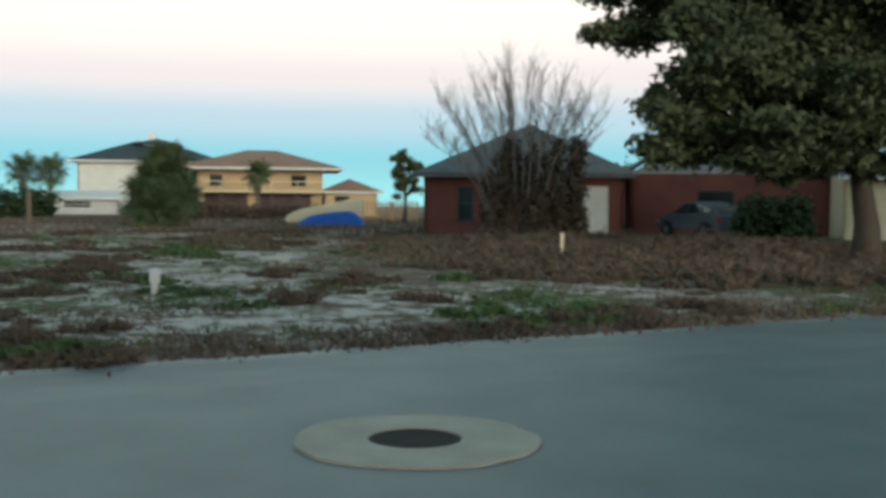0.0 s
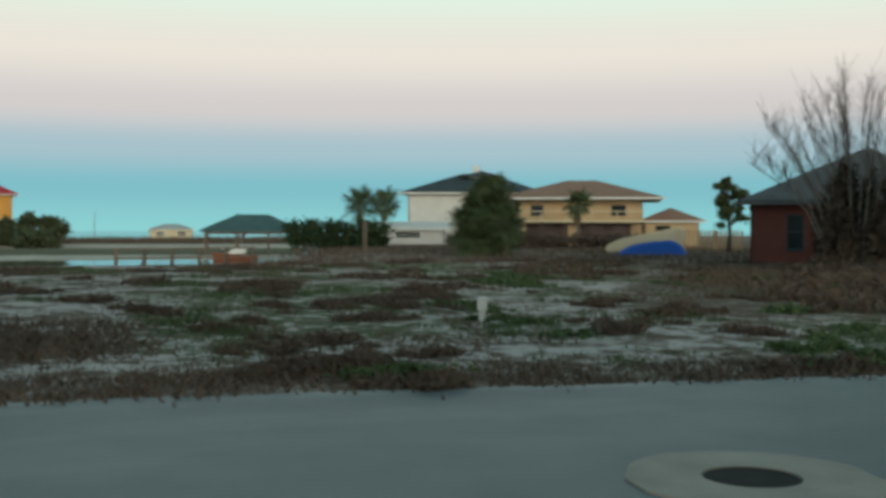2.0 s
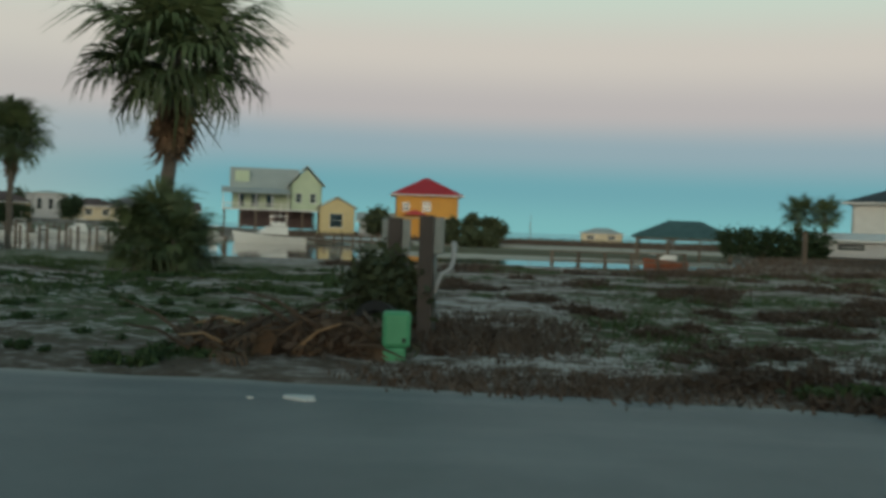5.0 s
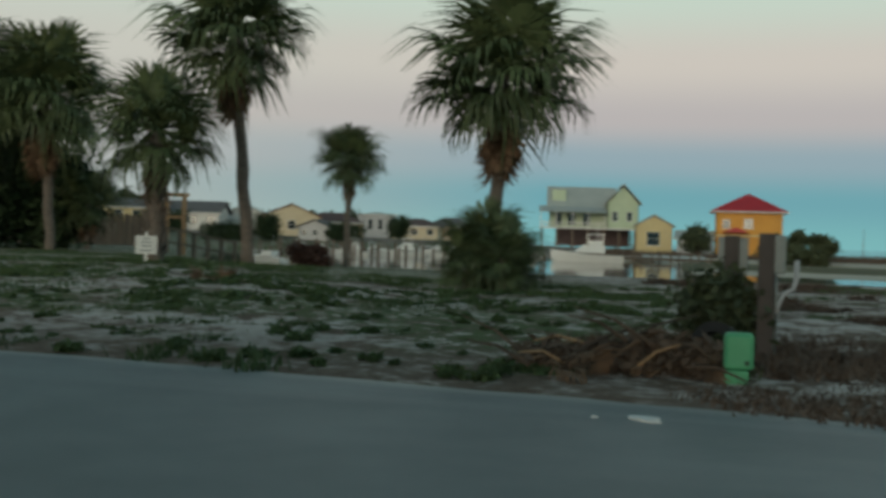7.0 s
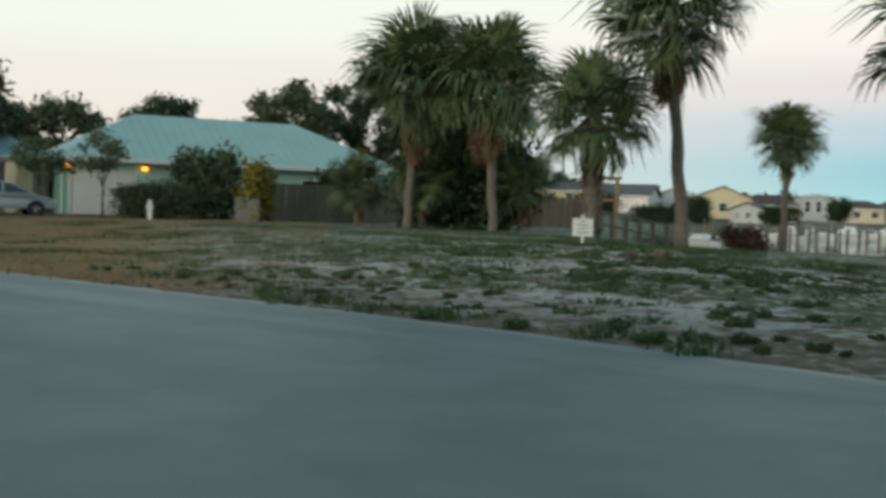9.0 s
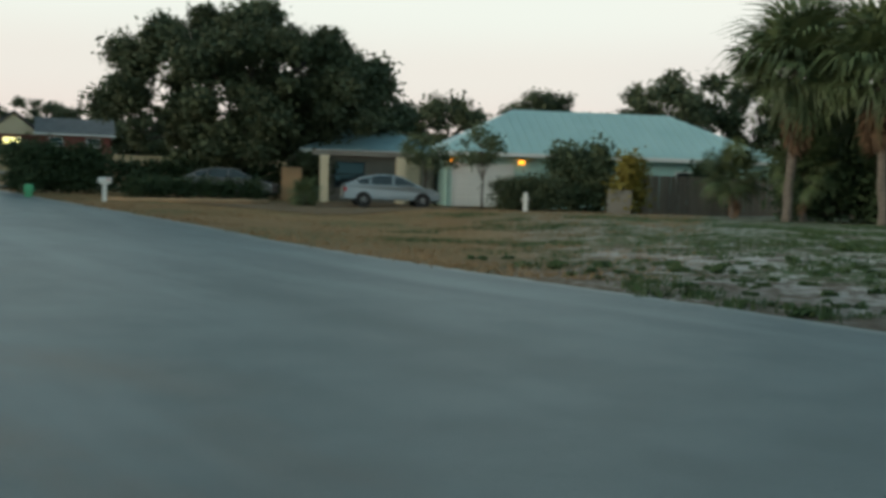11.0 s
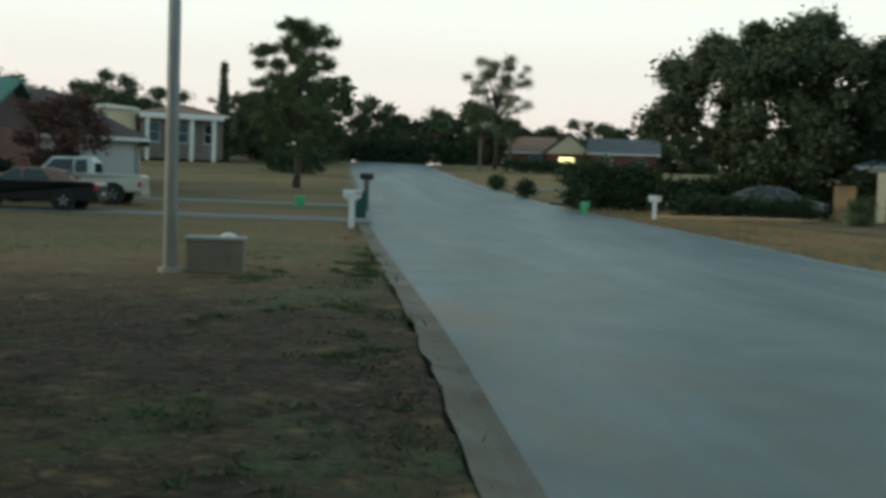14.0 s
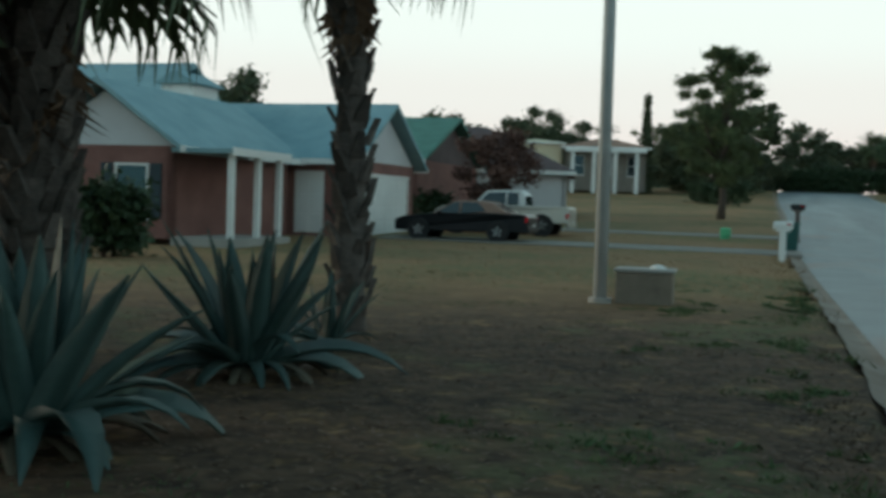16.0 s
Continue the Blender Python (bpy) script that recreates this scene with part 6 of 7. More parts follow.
def far_shore():
    """Pale sand beach along the far bank of the canal."""
    sand = mat("pale_sand", (0.52, 0.48, 0.40), (0.40, 0.36, 0.29), 0.95, 0.3, 6, 0.3)
    marsh = mat("olive_reflection", (0.13, 0.12, 0.055), (0.08, 0.075, 0.04), 0.95, 0.3, 4, 0.5)

    def strip(name, az0, az1, prof, material, label, seed):
        bm = bmesh.new()
        prev = None
        for k in range(60):
            az = az0 + (az1 - az0) * k / 59
            w = 3.0 * noise.noise((k * 0.35, 0, seed))
            cur = [bm.verts.new((*place(az, d + w), z)) for d, z in prof]
            if prev:
                for q in range(len(prof) - 1):
                    bm.faces.new((prev[q], cur[q], cur[q + 1], prev[q + 1]))
            prev = cur
        bmesh.ops.recalc_face_normals(bm, faces=bm.faces[:])
        if bm.faces[0].normal.z < 0:
            bmesh.ops.reverse_faces(bm, faces=bm.faces[:])
        tagged(obj(name, bm, material, shade=True), label, name, kind="structure")

    strip("beach", 24, 48, ((146.0, -1.1), (148.5, -0.62), (151, -0.28), (156, -0.2)), sand, "pale sand along the far bank of the canal", 2)
    strip("beach", 24, 42.5, ((94, -1.1), (97, -0.78), (109, -0.74)), sand, "pale sand spit in the canal", 4)
    # this olive flat paints the bank's dark reflection over the canal water
    strip("marsh", 24, 43, ((108, -0.9), (110, -0.70), (128, -0.64), (146, -0.66), (149, -0.9)), marsh, "olive flat between two strips of sand, painting a dark reflection", 4)


far_shore()
boat(36.8, 160, 120, 0.8, "white boat hull drawn up under a tree", False).location.z = -0.2
small_house("far_hut", 30.6, 320, 30, 12, 8, 3.0, 1.5, "hip", CREAM, ROOF_PALE, "small pale house far along the shore", wins=2, dz=2.2)
t = thing("mast", *place(34.3, 205), 0, "thin grey mast far along the shore", "mast", z=-0.4)
part("pole", tube(bmesh.new(), [(0, 0, -0.4), (0, 0, 5.5)], [0.12, 0.05], 6), GREY_METAL, t)


# ---- hedges and shrubs ----
def hedge(name, a, b, h, w, n, leaf, m, label, seed, category="hedge"):
    a, b = Vector(a), Vector(b)
    rg = random.Random(seed)
    ln = (b - a).length
    c0 = (a + b) / 2
    k = max(3, int(ln / 0.9))
    cl = []
    for i in range(k):
        p = a.lerp(b, (i + 0.5) / k) - c0
        for j in range(2 if h > 1.4 else 1):
            r = rg.uniform(0.42, 0.6) * (h / (1 + 0.55 * (h > 1.4)))
            z = (0.30 + 0.36 * j) * h if h > 1.4 else h * 0.48
            cl.append((p.x + rg.uniform(-.2, .2), p.y + rg.uniform(-.2, .2), z, max(r, 0.6), w / 2 * rg.uniform(0.8, 1.1), r))
    return shrub(name, c0.x, c0.y, cl, n, leaf, m, label, category, seed, 6)


hedge("hedge", place(118.4, 54), place(114.2, 55), 2.5, 2.4, 18000, 0.10, SHRUB_LEAF, "clipped dark green hedge before the oak", 1)
hedge("hedge", place(121.6, 118), place(116.5, 126), 1.7, 1.6, 4000, 0.16, SHRUB_LEAF, "long clipped hedge before the brick house", 2)
hedge("hedge", place(24.6, 92), place(19.5, 90), 2.6, 2.6, 6000, 0.16, SHRUB_LEAF, "dark rounded hedge beside the canal", 3)
hedge("shrub_row", place(114.2, 56.5), place(103, 57), 2.0, 2.5, 9000, 0.12, SHRUB_LEAF, "dark shrubs under the oak", 4, "shrub")
hedge("shrub_row", place(-15.0, 43.2), place(-18.7, 42.0), 1.75, 2.0, 15000, 0.10, SHRUB_LEAF, "dark clipped shrubs before the brick house", 5, "shrub")
hedge("shrub", place(93.8, 50), place(91.3, 50), 1.75, 2.2, 11000, 0.07, OAK_LEAF, "dense dark clipped bush on the lawn", 6, "shrub")
hedge("shrub", place(91.0, 52), place(88.6, 52.5), 3.4, 1.8, 9000, 0.12, OLIVE_LEAF, "olive green shrub beside the house", 7, "shrub")
hedge("shrub", place(87.9, 51.5), place(86.6, 51.5), 3.1, 1.2, 3000, 0.12, YELLOW_LEAF, "yellowing climber on a fence end", 8, "shrub")
hedge("shrub", place(84.2, 55), place(82.4, 55), 3.0, 1.4, 2500, 0.12, SHRUB_LEAF, "dark shrub behind the fence", 9, "shrub")
hedge("shrub", place(79.6, 48), place(73.6, 49.5), 4.7, 2.6, 26000, 0.15, SHRUB_LEAF, "dark tangled shrubs under the palms", 10, "shrub")
hedge("shrub", place(63.0, 60), place(61.4, 60), 1.5, 1.8, 3000, 0.10, leafy("maroon_leaf", (0.045, 0.025, 0.02), (0.09, 0.05, 0.04)), "low dark maroon bush beside the canal", 11, "shrub")
for k, (a0, a1, d, h) in enumerate(((70.6, 68.6, 158, 3.4), (67.6, 65.4, 160, 3.0), (64.9, 63.9, 163, 4.4), (61.2, 59.6, 165, 3.0), (58.0, 57.2, 190, 4.2))):
    hedge("shrub", place(a0, d), place(a1, d + 3), h, 3.0, 3200, 0.2, SHRUB_LEAF, "dark shrubs before the waterfront houses", 30 + k, "shrub")
hedge("shrub", place(122.4, 78), place(121.9, 78), 1.1, 1.0, 900, 0.10, SHRUB_LEAF, "small round clipped shrub on the verge", 12, "shrub")
hedge("shrub", place(120.9, 66), place(120.4, 66), 1.2, 1.0, 900, 0.10, SHRUB_LEAF, "small round clipped shrub on the verge", 13, "shrub")
hedge("shrub", place(42.9, 15.8), place(41.1, 16), 1.3, 0.7, 4000, 0.08, OAK_LEAF, "dark shrub beside the utility posts", 14, "shrub")
hedge("shrub", place(113, 50.5), place(106.5, 52.5), 1.25, 1.6, 6000, 0.09, SHRUB_LEAF, "low dark shrubs in the oak bed", 19, "shrub")
hedge("shrub", place(149.0, 47), place(146.2, 50), 1.7, 1.6, 3000, 0.12, SHRUB_LEAF, "dark shrub beside the garage", 15, "shrub")
hedge("shrub", place(166, 26), place(161.8, 27), 2.0, 1.4, 4000, 0.10, SHRUB_LEAF, "dark shrub under the window", 16, "shrub")
hedge("shrub", place(16.5, 88), place(6.5, 86), 1.3, 2.0, 5000, 0.16, BROWN_WEED, "brown scrub before the far houses", 17, "shrub")
hedge("hedge", place(129.6, 140), place(123.6, 138), 3.2, 3.0, 6000, 0.22, SHRUB_LEAF, "dark hedge closing the far end of the street", 20)
hedge("shrub", place(131.2, 90), place(133.8, 96), 2.2, 2.2, 4000, 0.14, SHRUB_LEAF, "dark shrubs beside the far lawn", 18, "shrub")
for k, (az, d, h) in enumerate(((94.9, 50.5, 4.0), (97.9, 52, 3.6))):
    cl = cloud(random.Random(90 + k), 14, 0, 0, h * 0.68, 1.5, 1.2, h * 0.24, 0.35, 0.7)
    tree("small_tree", *place(az, d), h * 0.8, 0.06, cl, 1700, 0.085, OLIVE_LEAF, "small open olive-green tree beside the garage", seed=90 + k, limbs=8, fork=0.25)
cl = cloud(random.Random(97), 24, 0, 0, 2.8, 1.5, 1.5, 1.7, 0.4, 0.8)
tree("bare_shrub_tree", *place(143.9, 47), 4.0, 0.1, cl, 6500, 0.09, leafy("russet_leaf", (0.07, 0.035, 0.03), (0.12, 0.065, 0.05)), "russet shrub tree beside the porch", seed=97)
for k, (az, d, cz, r) in enumerate(((54.0, 28.5, 0.7, 1.15), (52.2, 28.2, 0.9, 1.3), (51.6, 29.0, 0.6, 1.1), (53.2, 29.0, 1.2, 1.35))):
    palm("fan_palm_shrub", *place(az, d), cz, r, 0.1, "bushy fan palm at the foot of a tall palm", 30, 2, 50 + k, group="fan palm shrubs")
for k, (az, d, cz, r) in enumerate(((78.6, 47, 2.2, 1.9), (73.2, 48, 2.0, 1.8), (82, 49, 1.8, 1.8), (104.2, 49, 0.5, 1.0))):
    palm("young_palm", *place(az, d), cz, r, 0.12, "young fan palm among shrubs", 28, 6, 60 + k, group="fan palm shrubs")
# a plain block stands in for the pale dry trunk amid the foliage
t = thing("dry_trunk_block", *place(87.7, 50.6), 92, "pale block standing in for a dry trunk", "wall")
part("wall", boxed(-0.55, 0.55, 0, 0.25, -0.2, 1.15, 0.03), DRIVE, t)
t = thing("bed_edging", *place(110, 49.5), 108, "low pale kerb round the oak bed", "edging")
part("kerb", tube(bmesh.new(), [(-3.4, -0.8, 0.02), (-2.6, -1.4, 0.05), (0, -1.5, 0.1), (2.6, -0.6, 0.12), (3.4, 0.8, 0.12)], [0.13] * 5, 6), WOOD_TAN, t)
t = thing("gate_panel", *place(104.9, 55), 100, "tan timber gate panel beside the oak", "gate")
part("panel", boxed(-0.5, 0.5, -0.04, 0.04, -0.1, 1.7, 0.01), WOOD_TAN, t)


# ---- agaves ----
def agave_leaf(name, ln, w, bend, material, seed):
    bm = bmesh.new()
    rows = []
    n = 7
    a, x, z = radians(0), 0.0, 0.0
    for k in range(n + 1):
        f = k / n
        ww = w * (0.75 + 0.9 * f - 1.65 * f * f) * (1 if k < n else 0) + 0.004
        c = ww * 0.5
        nx, nz = -math.sin(a), math.cos(a)
        th = 0.035 * (1 - f) + 0.004
        rows.append([bm.verts.new(p) for p in ((x + nx * c * 0.6, -ww, z + nz * c * 0.6), (x, 0, z), (x + nx * c * 0.6, ww, z + nz * c * 0.6), (x - nx * th, 0, z - nz * th))])
        a -= radians(bend) / n * (0.4 + 1.2 * f)
        x += math.cos(a) * ln / n
        z += math.sin(a) * ln / n
    for p, q in zip(rows, rows[1:]):
        for k in range(4):
            bm.faces.new((p[k], p[(k + 1) % 4], q[(k + 1) % 4], q[k]))
    bmesh.ops.recalc_face_normals(bm, faces=bm.faces[:])
    me = bpy.data.meshes.new(name)
    bm.to_mesh(me)
    bm.free()
    me.shade_smooth()
    me.materials.append(material)
    return me


AG_UP = [agave_leaf("leaf", 1.0, 0.095, b, AGAVE, 1) for b in (8, 22, -10)]
AG_LOW = [agave_leaf("leaf", 1.0, 0.115, b, AGAVE, 2) for b in (70, 105)]
AG_DRY = [agave_leaf("dry_leaf", 1.0, 0.08, b, AGAVE_DRY, 3) for b in (80, 125)]


def agave(az, d, s, seed, label, up=22, low=20, dry=16):
    rg = random.Random(seed)
    t = thing("agave", *place(az, d), 0, label, "agave", "agaves on the lawn", dz=0.06)
    part("heart", tube(bmesh.new(), [(0, 0, -0.1), (0, 0, 0.15), (0, 0, 0.3)], [0.16 * s, 0.2 * s, 0.1 * s], 10), AGAVE_DRY, t, shade=True)
    for group, n, e0, e1, l0, l1, nm in ((AG_UP, up, 42, 84, 1.15, 1.55, "leaf"), (AG_LOW, low, 12, 48, 0.9, 1.45, "leaf"), (AG_DRY, dry, 0, 28, 0.6, 1.1, "dry_leaf")):
        for k in range(n):
            a = k * 137.5 + rg.uniform(-14, 14)
            e = e0 + (e1 - e0) * (k + 0.5) / n + rg.uniform(-11, 11)
            w = 0.13 * s
            p = Vector((math.cos(radians(a)) * w, math.sin(radians(a)) * w, 0.12 * s))
            shared(nm, group[k % len(group)], t, Matrix.Translation(p) @ pose(0, 0, 0, rg.uniform(-20, 20), -e, a) @ Matrix.Scale(s * rg.uniform(l0 * 0.82, l1 * 1.05), 4) @ Matrix.Diagonal((1, rg.uniform(0.75, 1.15), 1, 1)))
    return t


agave(156.6, 9.5, 0.92, 1, "large blue-green agave with drooping lower leaves")
agave(167.2, 6.9, 0.92, 2, "large blue-green agave beside a palm trunk")
agave(170.5, 10.5, 0.9, 3, "large blue-green agave beside a palm trunk")
agave(152.4, 11.3, 0.5, 4, "small agave at the foot of a palm", 8, 12, 6)


# ---- brush pile ----
def brush_pile():
    rg = random.Random(33)
    x, y = place(46.0, 13.3)
    t = thing("brush_pile", x, y, 44, "heap of dry palm fronds and branches beside the street", "brush pile", z=0.0)
    for k in range(22):
        b = Vector((rg.uniform(-1.25, 1.2), rg.uniform(-0.5, 0.6), 0.05))
        a = rg.uniform(0, 360)
        d = Vector((math.cos(radians(a)), math.sin(radians(a)) * 0.6, rg.uniform(-0.1, 0.5)))
        ln = rg.uniform(0.5, 1.3)
        top = 0.55 * (1 - abs(b.x) / 1.9)
        b.z = rg.uniform(0.05, max(0.1, top))
        part("branch", tube(bmesh.new(), [b, b + d * ln * 0.5 + Vector((0, 0, 0.08)), b + d * ln], [0.028, 0.02, 0.008], 5), (DEAD_FROND, SAND_PILE, BARK, SAND_PILE, WOOD_TAN)[k % 5], t)
    for k in range(26):
        p = Vector((rg.uniform(-1.2, 1.1), rg.uniform(-0.4, 0.5), 0.0))
        p.z = 0.12 + 0.42 * (1 - abs(p.x) / 1.5) * rg.random()
        shared("dead_frond", DEAD[k % 2], t, Matrix.Translation(p) @ pose(0, 0, 0, rg.uniform(-60, 60), rg.uniform(-25, 30), rg.uniform(0, 360)) @ Matrix.Scale(rg.uniform(0.6, 1.0), 4))
    cl = [(-0.5, 0.1, 0.12, 0.9, 0.5, 0.30), (0.5, 0.1, 0.16, 0.8, 0.5, 0.36)]
    shared("litter", leaf_mesh("litter", cl, 5000, 0.06, BROWN_WEED, 5, 3.0), t)


brush_pile()
t = thing("old_tyre", *place(42.0, 14.1), 20, "old black tyre leaning beside the pedestal", "tyre", z=0.06)
part("tyre", disc(bmesh.new(), 0.30, -0.09, 0.09, 28, pose(0, 0, 0.29, 78, 0, 0), 0.17), BLACK, t)
t = thing("frond_heap", *place(67.2, 25.5), 0, "small heap of orange-brown dead fronds", "frond heap")
for k in range(9):
    shared("dead_frond", DEAD[k % 2], t, Matrix.Translation((0.08 * (k % 3), 0.06 * (k % 4), 0.06)) @ pose(0, 0, 0, 20 * k, -6, 71 * k) @ Matrix.Scale(0.6, 4))


# ---- weeds, turf, far woods ----
def blades(name, spots, per, h, spread, material, label, seed, category="grass", lean=0.5):
    """Tufts of thin blades on the ground, one mesh."""
    rg = np.random.default_rng(seed)
    n = len(spots)
    xy = np.repeat(np.array([s[:2] for s in spots]), per, 0)
    sc = np.repeat(np.array([s[2] for s in spots]), per)
    zz = np.repeat(np.array([land(s[0], s[1]) + 0.04 for s in spots]), per)
    m = n * per
    off = rg.normal(size=(m, 2)) * spread * sc[:, None]
    a = rg.uniform(0, 2 * np.pi, m)
    hh = h * sc * rg.uniform(0.4, 1.1, m)
    base = np.column_stack([xy + off, zz])
    wv = np.column_stack([np.cos(a), np.sin(a), np.zeros(m)]) * (0.010 + 0.012 * sc[:, None])
    tip = base + np.column_stack([rg.normal(size=(m, 2)) * (hh * lean)[:, None], hh])
    base[:, 2] -= 0.05
    v = np.stack([base - wv, base + wv, tip], 1).reshape(-1, 3)
    me = bpy.data.meshes.new(name)
    me.from_pydata(v.tolist(), [], np.arange(3 * m).reshape(m, 3).tolist())
    me.materials.append(material)
    tagged(new(name, me), label, category, kind="stuff")


def scatter(n, az0, az1, d0, d1, seed, test=None, s0=0.5, s1=1.4, lump=0.0):
    rg = random.Random(seed)
    out = []
    tries = 0
    while len(out) < n and tries < n * 30:
        tries += 1
        az, d = rg.uniform(az0, az1), math.sqrt(rg.uniform(d0 * d0, d1 * d1))
        x, y = around(az, d)
        if test and not test(x, y):
            continue
        if lump and noise.noise((x * 0.35, y * 0.35, seed)) < lump:
            continue
        out.append((x, y, rg.uniform(s0, s1)))
    return out


def on_lot(x, y):
    return side(FAR_XY, x, y) > 0.15


def on_lawn(x, y):
    return side(NEAR_XY, x, y) < -0.55


def at_edge(x, y):
    return 0.0 < side(FAR_XY, x, y) < 1.8


blades("green_weeds", scatter(260, 42, 92, 13, 34, 1, on_lot, 0.5, 1.6, -0.02), 46, 0.11, 0.14, GRASS_LEAF, "low green weeds in tufts on the sandy lot", 1)
blades("green_weeds", scatter(900, -24, 42, 13, 45, 2, on_lot, 0.4, 1.3, 0.12), 22, 0.14, 0.16, GRASS_LEAF, "low green weeds in tufts on the sandy lot", 2)
blades("brown_weeds", scatter(1500, -24, 42, 11, 48, 3, on_lot, 0.4, 1.5, 0.02), 24, 0.08, 0.25, BROWN_WEED, "dead brown weeds over the sandy lot", 3, lean=1.3)
blades("brown_weeds", scatter(420, -24, 44, 9, 34, 4, at_edge, 0.4, 1.3, 0.0), 20, 0.07, 0.22, BROWN_WEED, "dead brown weeds along the street's edge", 4, lean=1.3)
blades("brown_weeds", scatter(900, -26, 3, 26, 42, 5, on_lot, 1.0, 2.2), 34, 0.13, 0.4, BROWN_WEED, "tall dead brown weeds before the brick house", 5, lean=1.0)
blades("brown_weeds", scatter(130, 33, 46, 13.9, 18, 6, on_lot, 0.8, 2.0), 40, 0.11, 0.25, BROWN_WEED, "dead brown weeds round the utility posts", 6, lean=1.2)
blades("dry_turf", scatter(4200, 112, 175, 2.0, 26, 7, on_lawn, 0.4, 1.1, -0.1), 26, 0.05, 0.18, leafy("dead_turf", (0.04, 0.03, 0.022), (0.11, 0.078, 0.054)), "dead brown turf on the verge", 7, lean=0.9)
blades("green_turf", scatter(520, 112, 172, 4.0, 26, 8, on_lawn, 0.4, 1.2, 0.16), 50, 0.07, 0.16, GRASS_LEAF, "green patches in the dead turf", 8, lean=0.9)
blades("dry_turf", scatter(3000, 125, 165, 20, 48, 9, on_lawn, 0.5, 1.2), 14, 0.10, 0.22, DRY_GRASS, "straw-coloured turf on the front lawns", 9, lean=0.9)
blades("dry_turf", scatter(3000, 84, 120, 20, 56, 10, on_lot, 0.5, 1.2), 14, 0.09, 0.25, DRY_GRASS, "straw-coloured turf across the street", 10, lean=0.9)
blades("green_turf", scatter(900, 62, 100, 20, 44, 11, on_lot, 0.5, 1.2, 0.08), 30, 0.11, 0.22, GRASS_LEAF, "green weeds at the lot's edge", 11, lean=0.8)
blades("brown_weeds", scatter(2200, -20, 30, 46, 95, 12, on_lot, 1.2, 3.0), 16, 0.10, 0.6, BROWN_WEED, "dead brown scrub towards the canal", 12)
blades("marsh_grass", scatter(2600, 23, 47, 154, 214, 13, None, 1.2, 2.6), 18, 0.55, 0.9, BROWN_WEED, "dark marsh grass on the far bank", 13)


def mounds(name, spots, leaves, size, radius, height, material, label, seed, shape=2.5):
    """Low dense cushions of weed on the ground, one mesh."""
    rg = random.Random(seed)
    cl = []
    for x, y, k in spots:
        for _ in range(3):
            r = radius * k * rg.uniform(0.5, 1.0)
            px, py = x + rg.uniform(-1, 1) * radius * k, y + rg.uniform(-1, 1) * radius * k
            cl.append((px, py, land(px, py) + 0.03 + height * k * 0.25, r, r * rg.uniform(0.7, 1.2), height * k * rg.uniform(0.5, 1.0)))
    tagged(new(name, leaf_mesh(name, cl, leaves, size, material, seed, shape, shell=0.0)), label, "weeds", kind="stuff")


DARK_WEED = leafy("dark_dead_weed", (0.045, 0.033, 0.026), (0.15, 0.11, 0.085))
mounds("green_mounds", scatter(210, 44, 97, 12, 25, 21, on_lot, 0.3, 1.25), 30000, 0.04, 0.15, 0.11, GRASS_LEAF, "green ground weeds in cushions on the sandy lot", 21)
mounds("green_mounds", scatter(180, 44, 80, 22, 33, 22, on_lot, 0.5, 1.5, -0.12), 22000, 0.06, 0.3, 0.08, GRASS_LEAF, "green ground weeds in cushions on the sandy lot", 22)
mounds("green_mounds", scatter(70, -12, 20, 12, 36, 23, on_lot, 0.6, 1.6, 0.12), 16000, 0.055, 0.35, 0.09, GRASS_LEAF, "green weeds low on the sandy lot", 23)
mounds("brown_mounds", scatter(120, -24, 44, 11, 26, 24, on_lot, 0.4, 1.4, -0.02), 60000, 0.028, 0.34, 0.11, DARK_WEED, "dark dead weeds in cushions on the sandy lot", 24, 7.0)
mounds("brown_mounds", scatter(110, -6, 44, 26, 50, 25, on_lot, 0.6, 1.8, 0.05), 36000, 0.05, 0.45, 0.10, DARK_WEED, "dark dead weeds in cushions on the sandy lot", 25, 6.0)
mounds("brown_mounds", scatter(130, -27, -3, 22, 42, 26, on_lot, 0.9, 2.0), 60000, 0.045, 0.6, 0.22, BROWN_WEED, "tall brown dead weeds before the brick house", 26, 6.0)
mounds("turf_tufts", scatter(80, 112, 168, 4.5, 22, 27, lambda x, y: -3.4 < side(NEAR_XY, x, y) < -0.5, 0.5, 1.5, -0.1), 18000, 0.022, 0.15, 0.045, GRASS_LEAF, "green tufts along the gutter", 27, 6.0)


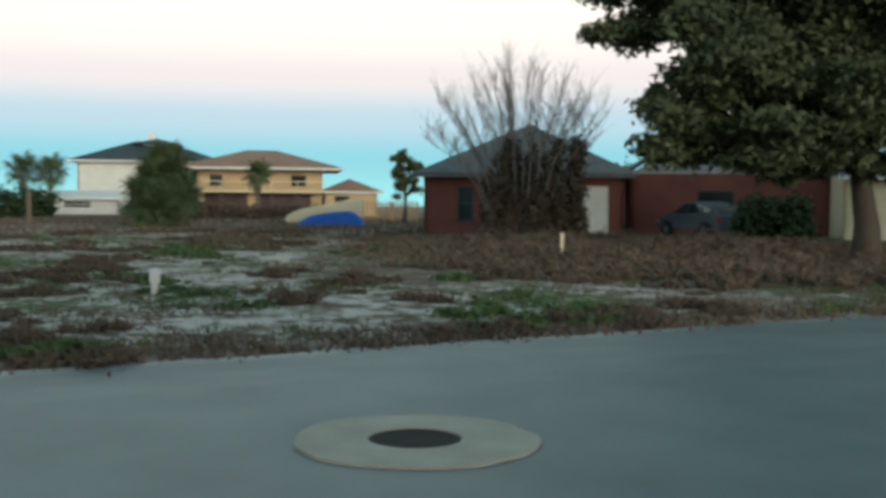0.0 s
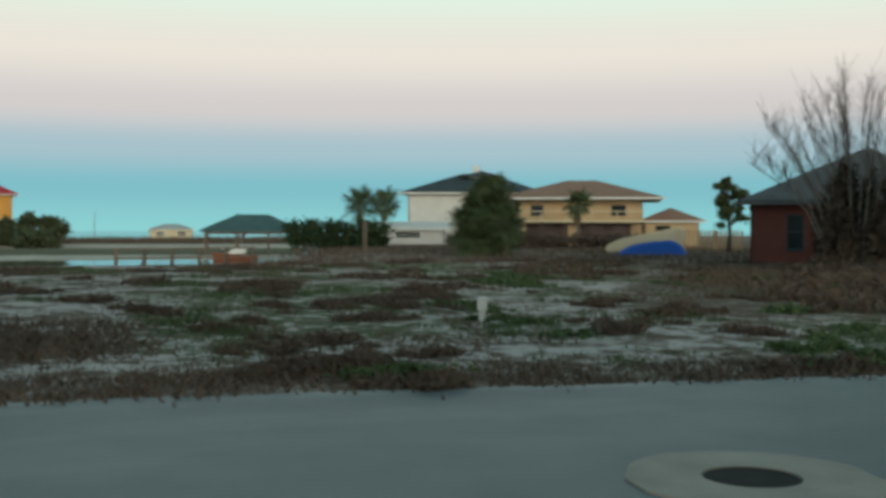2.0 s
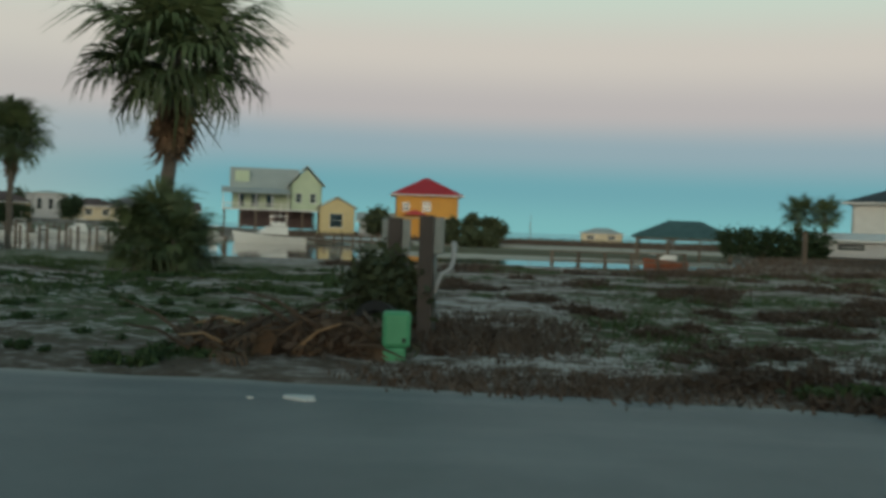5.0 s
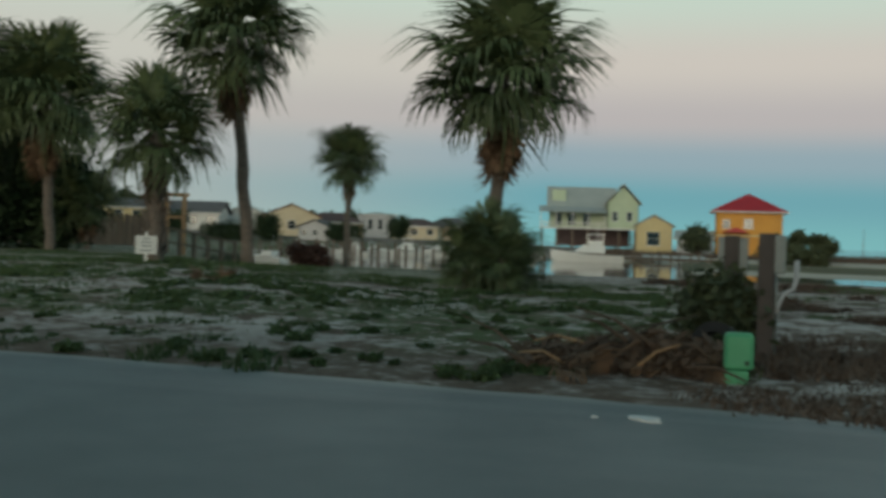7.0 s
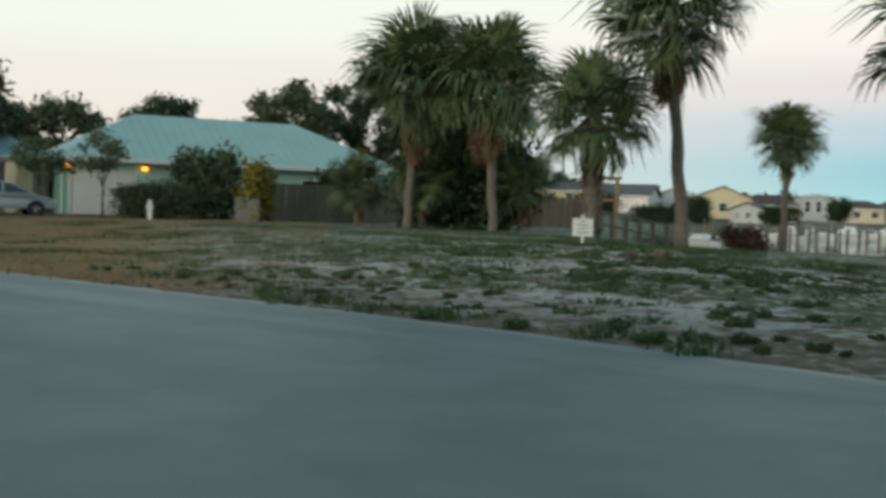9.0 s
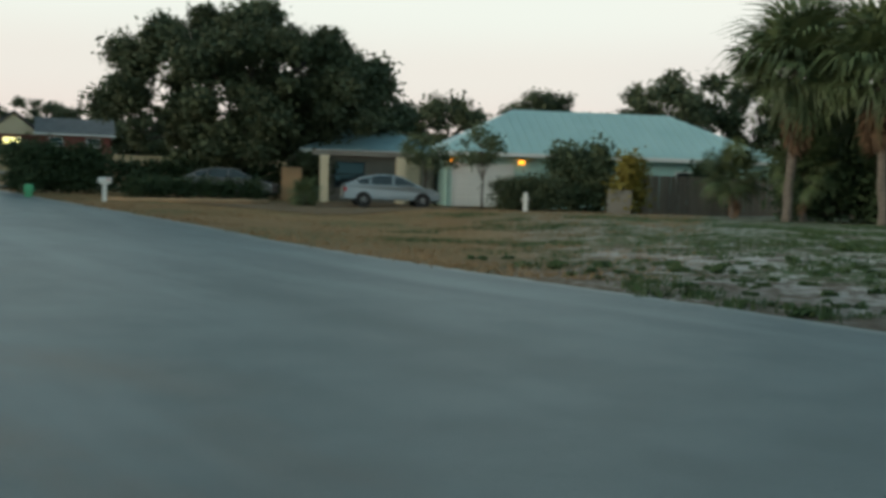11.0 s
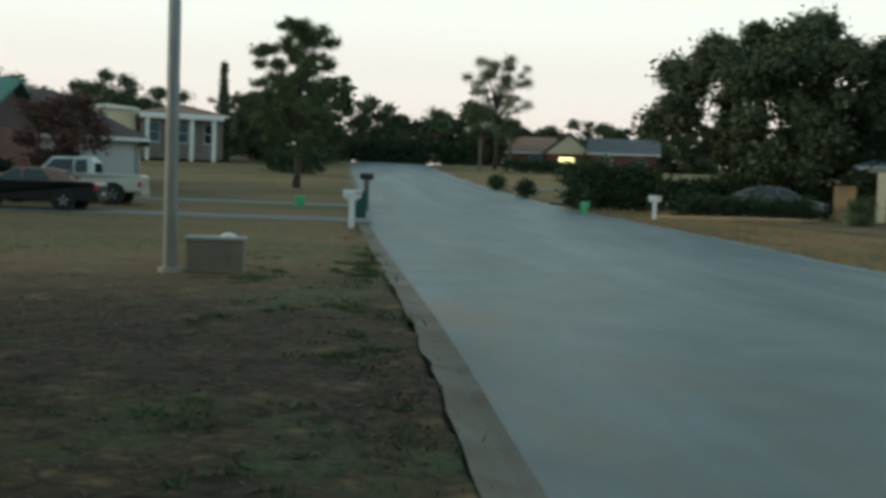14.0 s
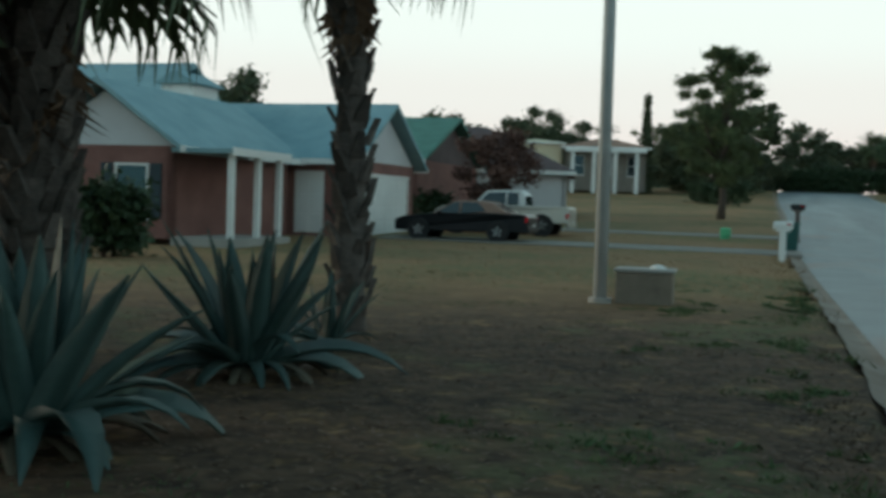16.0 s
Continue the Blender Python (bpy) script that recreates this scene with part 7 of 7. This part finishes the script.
def litter(n, az0, az1, d0, d1, size, material, label, seed):
    """Fallen leaves lying flat on the turf, one mesh."""
    rg = np.random.default_rng(seed)
    az, d = np.radians(rg.uniform(az0, az1, n)), np.sqrt(rg.uniform(d0 * d0, d1 * d1, n))
    x, y = -d * np.sin(az), d * np.cos(az)
    keep = [k for k in range(n) if on_lawn(x[k], y[k])]
    p = np.array([(x[k], y[k], land(x[k], y[k]) + 0.10) for k in keep])
    m = len(keep)
    a = rg.uniform(0, 2 * np.pi, m)
    u = np.column_stack([np.cos(a), np.sin(a), rg.uniform(-0.4, 0.4, m)]) * size * rg.uniform(0.5, 1.4, m)[:, None]
    w = np.column_stack([-np.sin(a), np.cos(a), rg.uniform(-0.4, 0.4, m)]) * size * 0.5
    v = np.stack([p - u, p + w, p + u, p - w], 1).reshape(-1, 3)
    me = bpy.data.meshes.new("leaf_litter")
    me.from_pydata(v.tolist(), [], np.arange(4 * m).reshape(m, 4).tolist())
    me.materials.append(material)
    tagged(new("leaf_litter", me), label, "leaf litter", kind="stuff")


litter(14000, 108, 176, 2.5, 15, 0.027, leafy("fallen_leaf", (0.04, 0.026, 0.018), (0.17, 0.105, 0.07)), "fallen brown leaves on the turf", 31)


def woods(name, az0, az1, d0, d1, n, h, leaves, size, seed, label):
    rg = random.Random(seed)
    cl = []
    for _ in range(n):
        x, y = around(rg.uniform(az0, az1), rg.uniform(d0, d1))
        z = land(x, y)
        hh = h * rg.uniform(0.55, 1.0)
        for k in range(3):
            r = rg.uniform(1.4, 2.6)
            cl.append((x + rg.uniform(-2, 2), y + rg.uniform(-2, 2), z + hh * (0.2 + 0.35 * k), r, r, r * 0.9))
    tagged(new(name, leaf_mesh(name, cl, leaves, size, OAK_LEAF, seed, 1.6)), label, "woods", kind="stuff")


woods("far_woods", 98, 178, 175, 230, 200, 7.5, 60000, 0.5, 3, "dark line of woods behind the houses")
woods("far_woods", 60, 98, 230, 290, 110, 5.5, 26000, 0.6, 4, "dark line of woods beyond the marina")
woods("far_woods", -40, 2, 95, 130, 60, 5.0, 16000, 0.35, 5, "dark woods behind the brick house")
# unseen oaks added behind the camera's stand, only to shade the verge
for k, (az, d, h) in enumerate(((190, 9.5, 9), (252, 10, 9.5), (183, 17, 10))):
    oak("oak_tree", az, d, h, 4.6, 4.6, 40, 16000, 200 + k, "unseen oak added to shade the verge", 0.18, r0=0.8, r1=1.5)
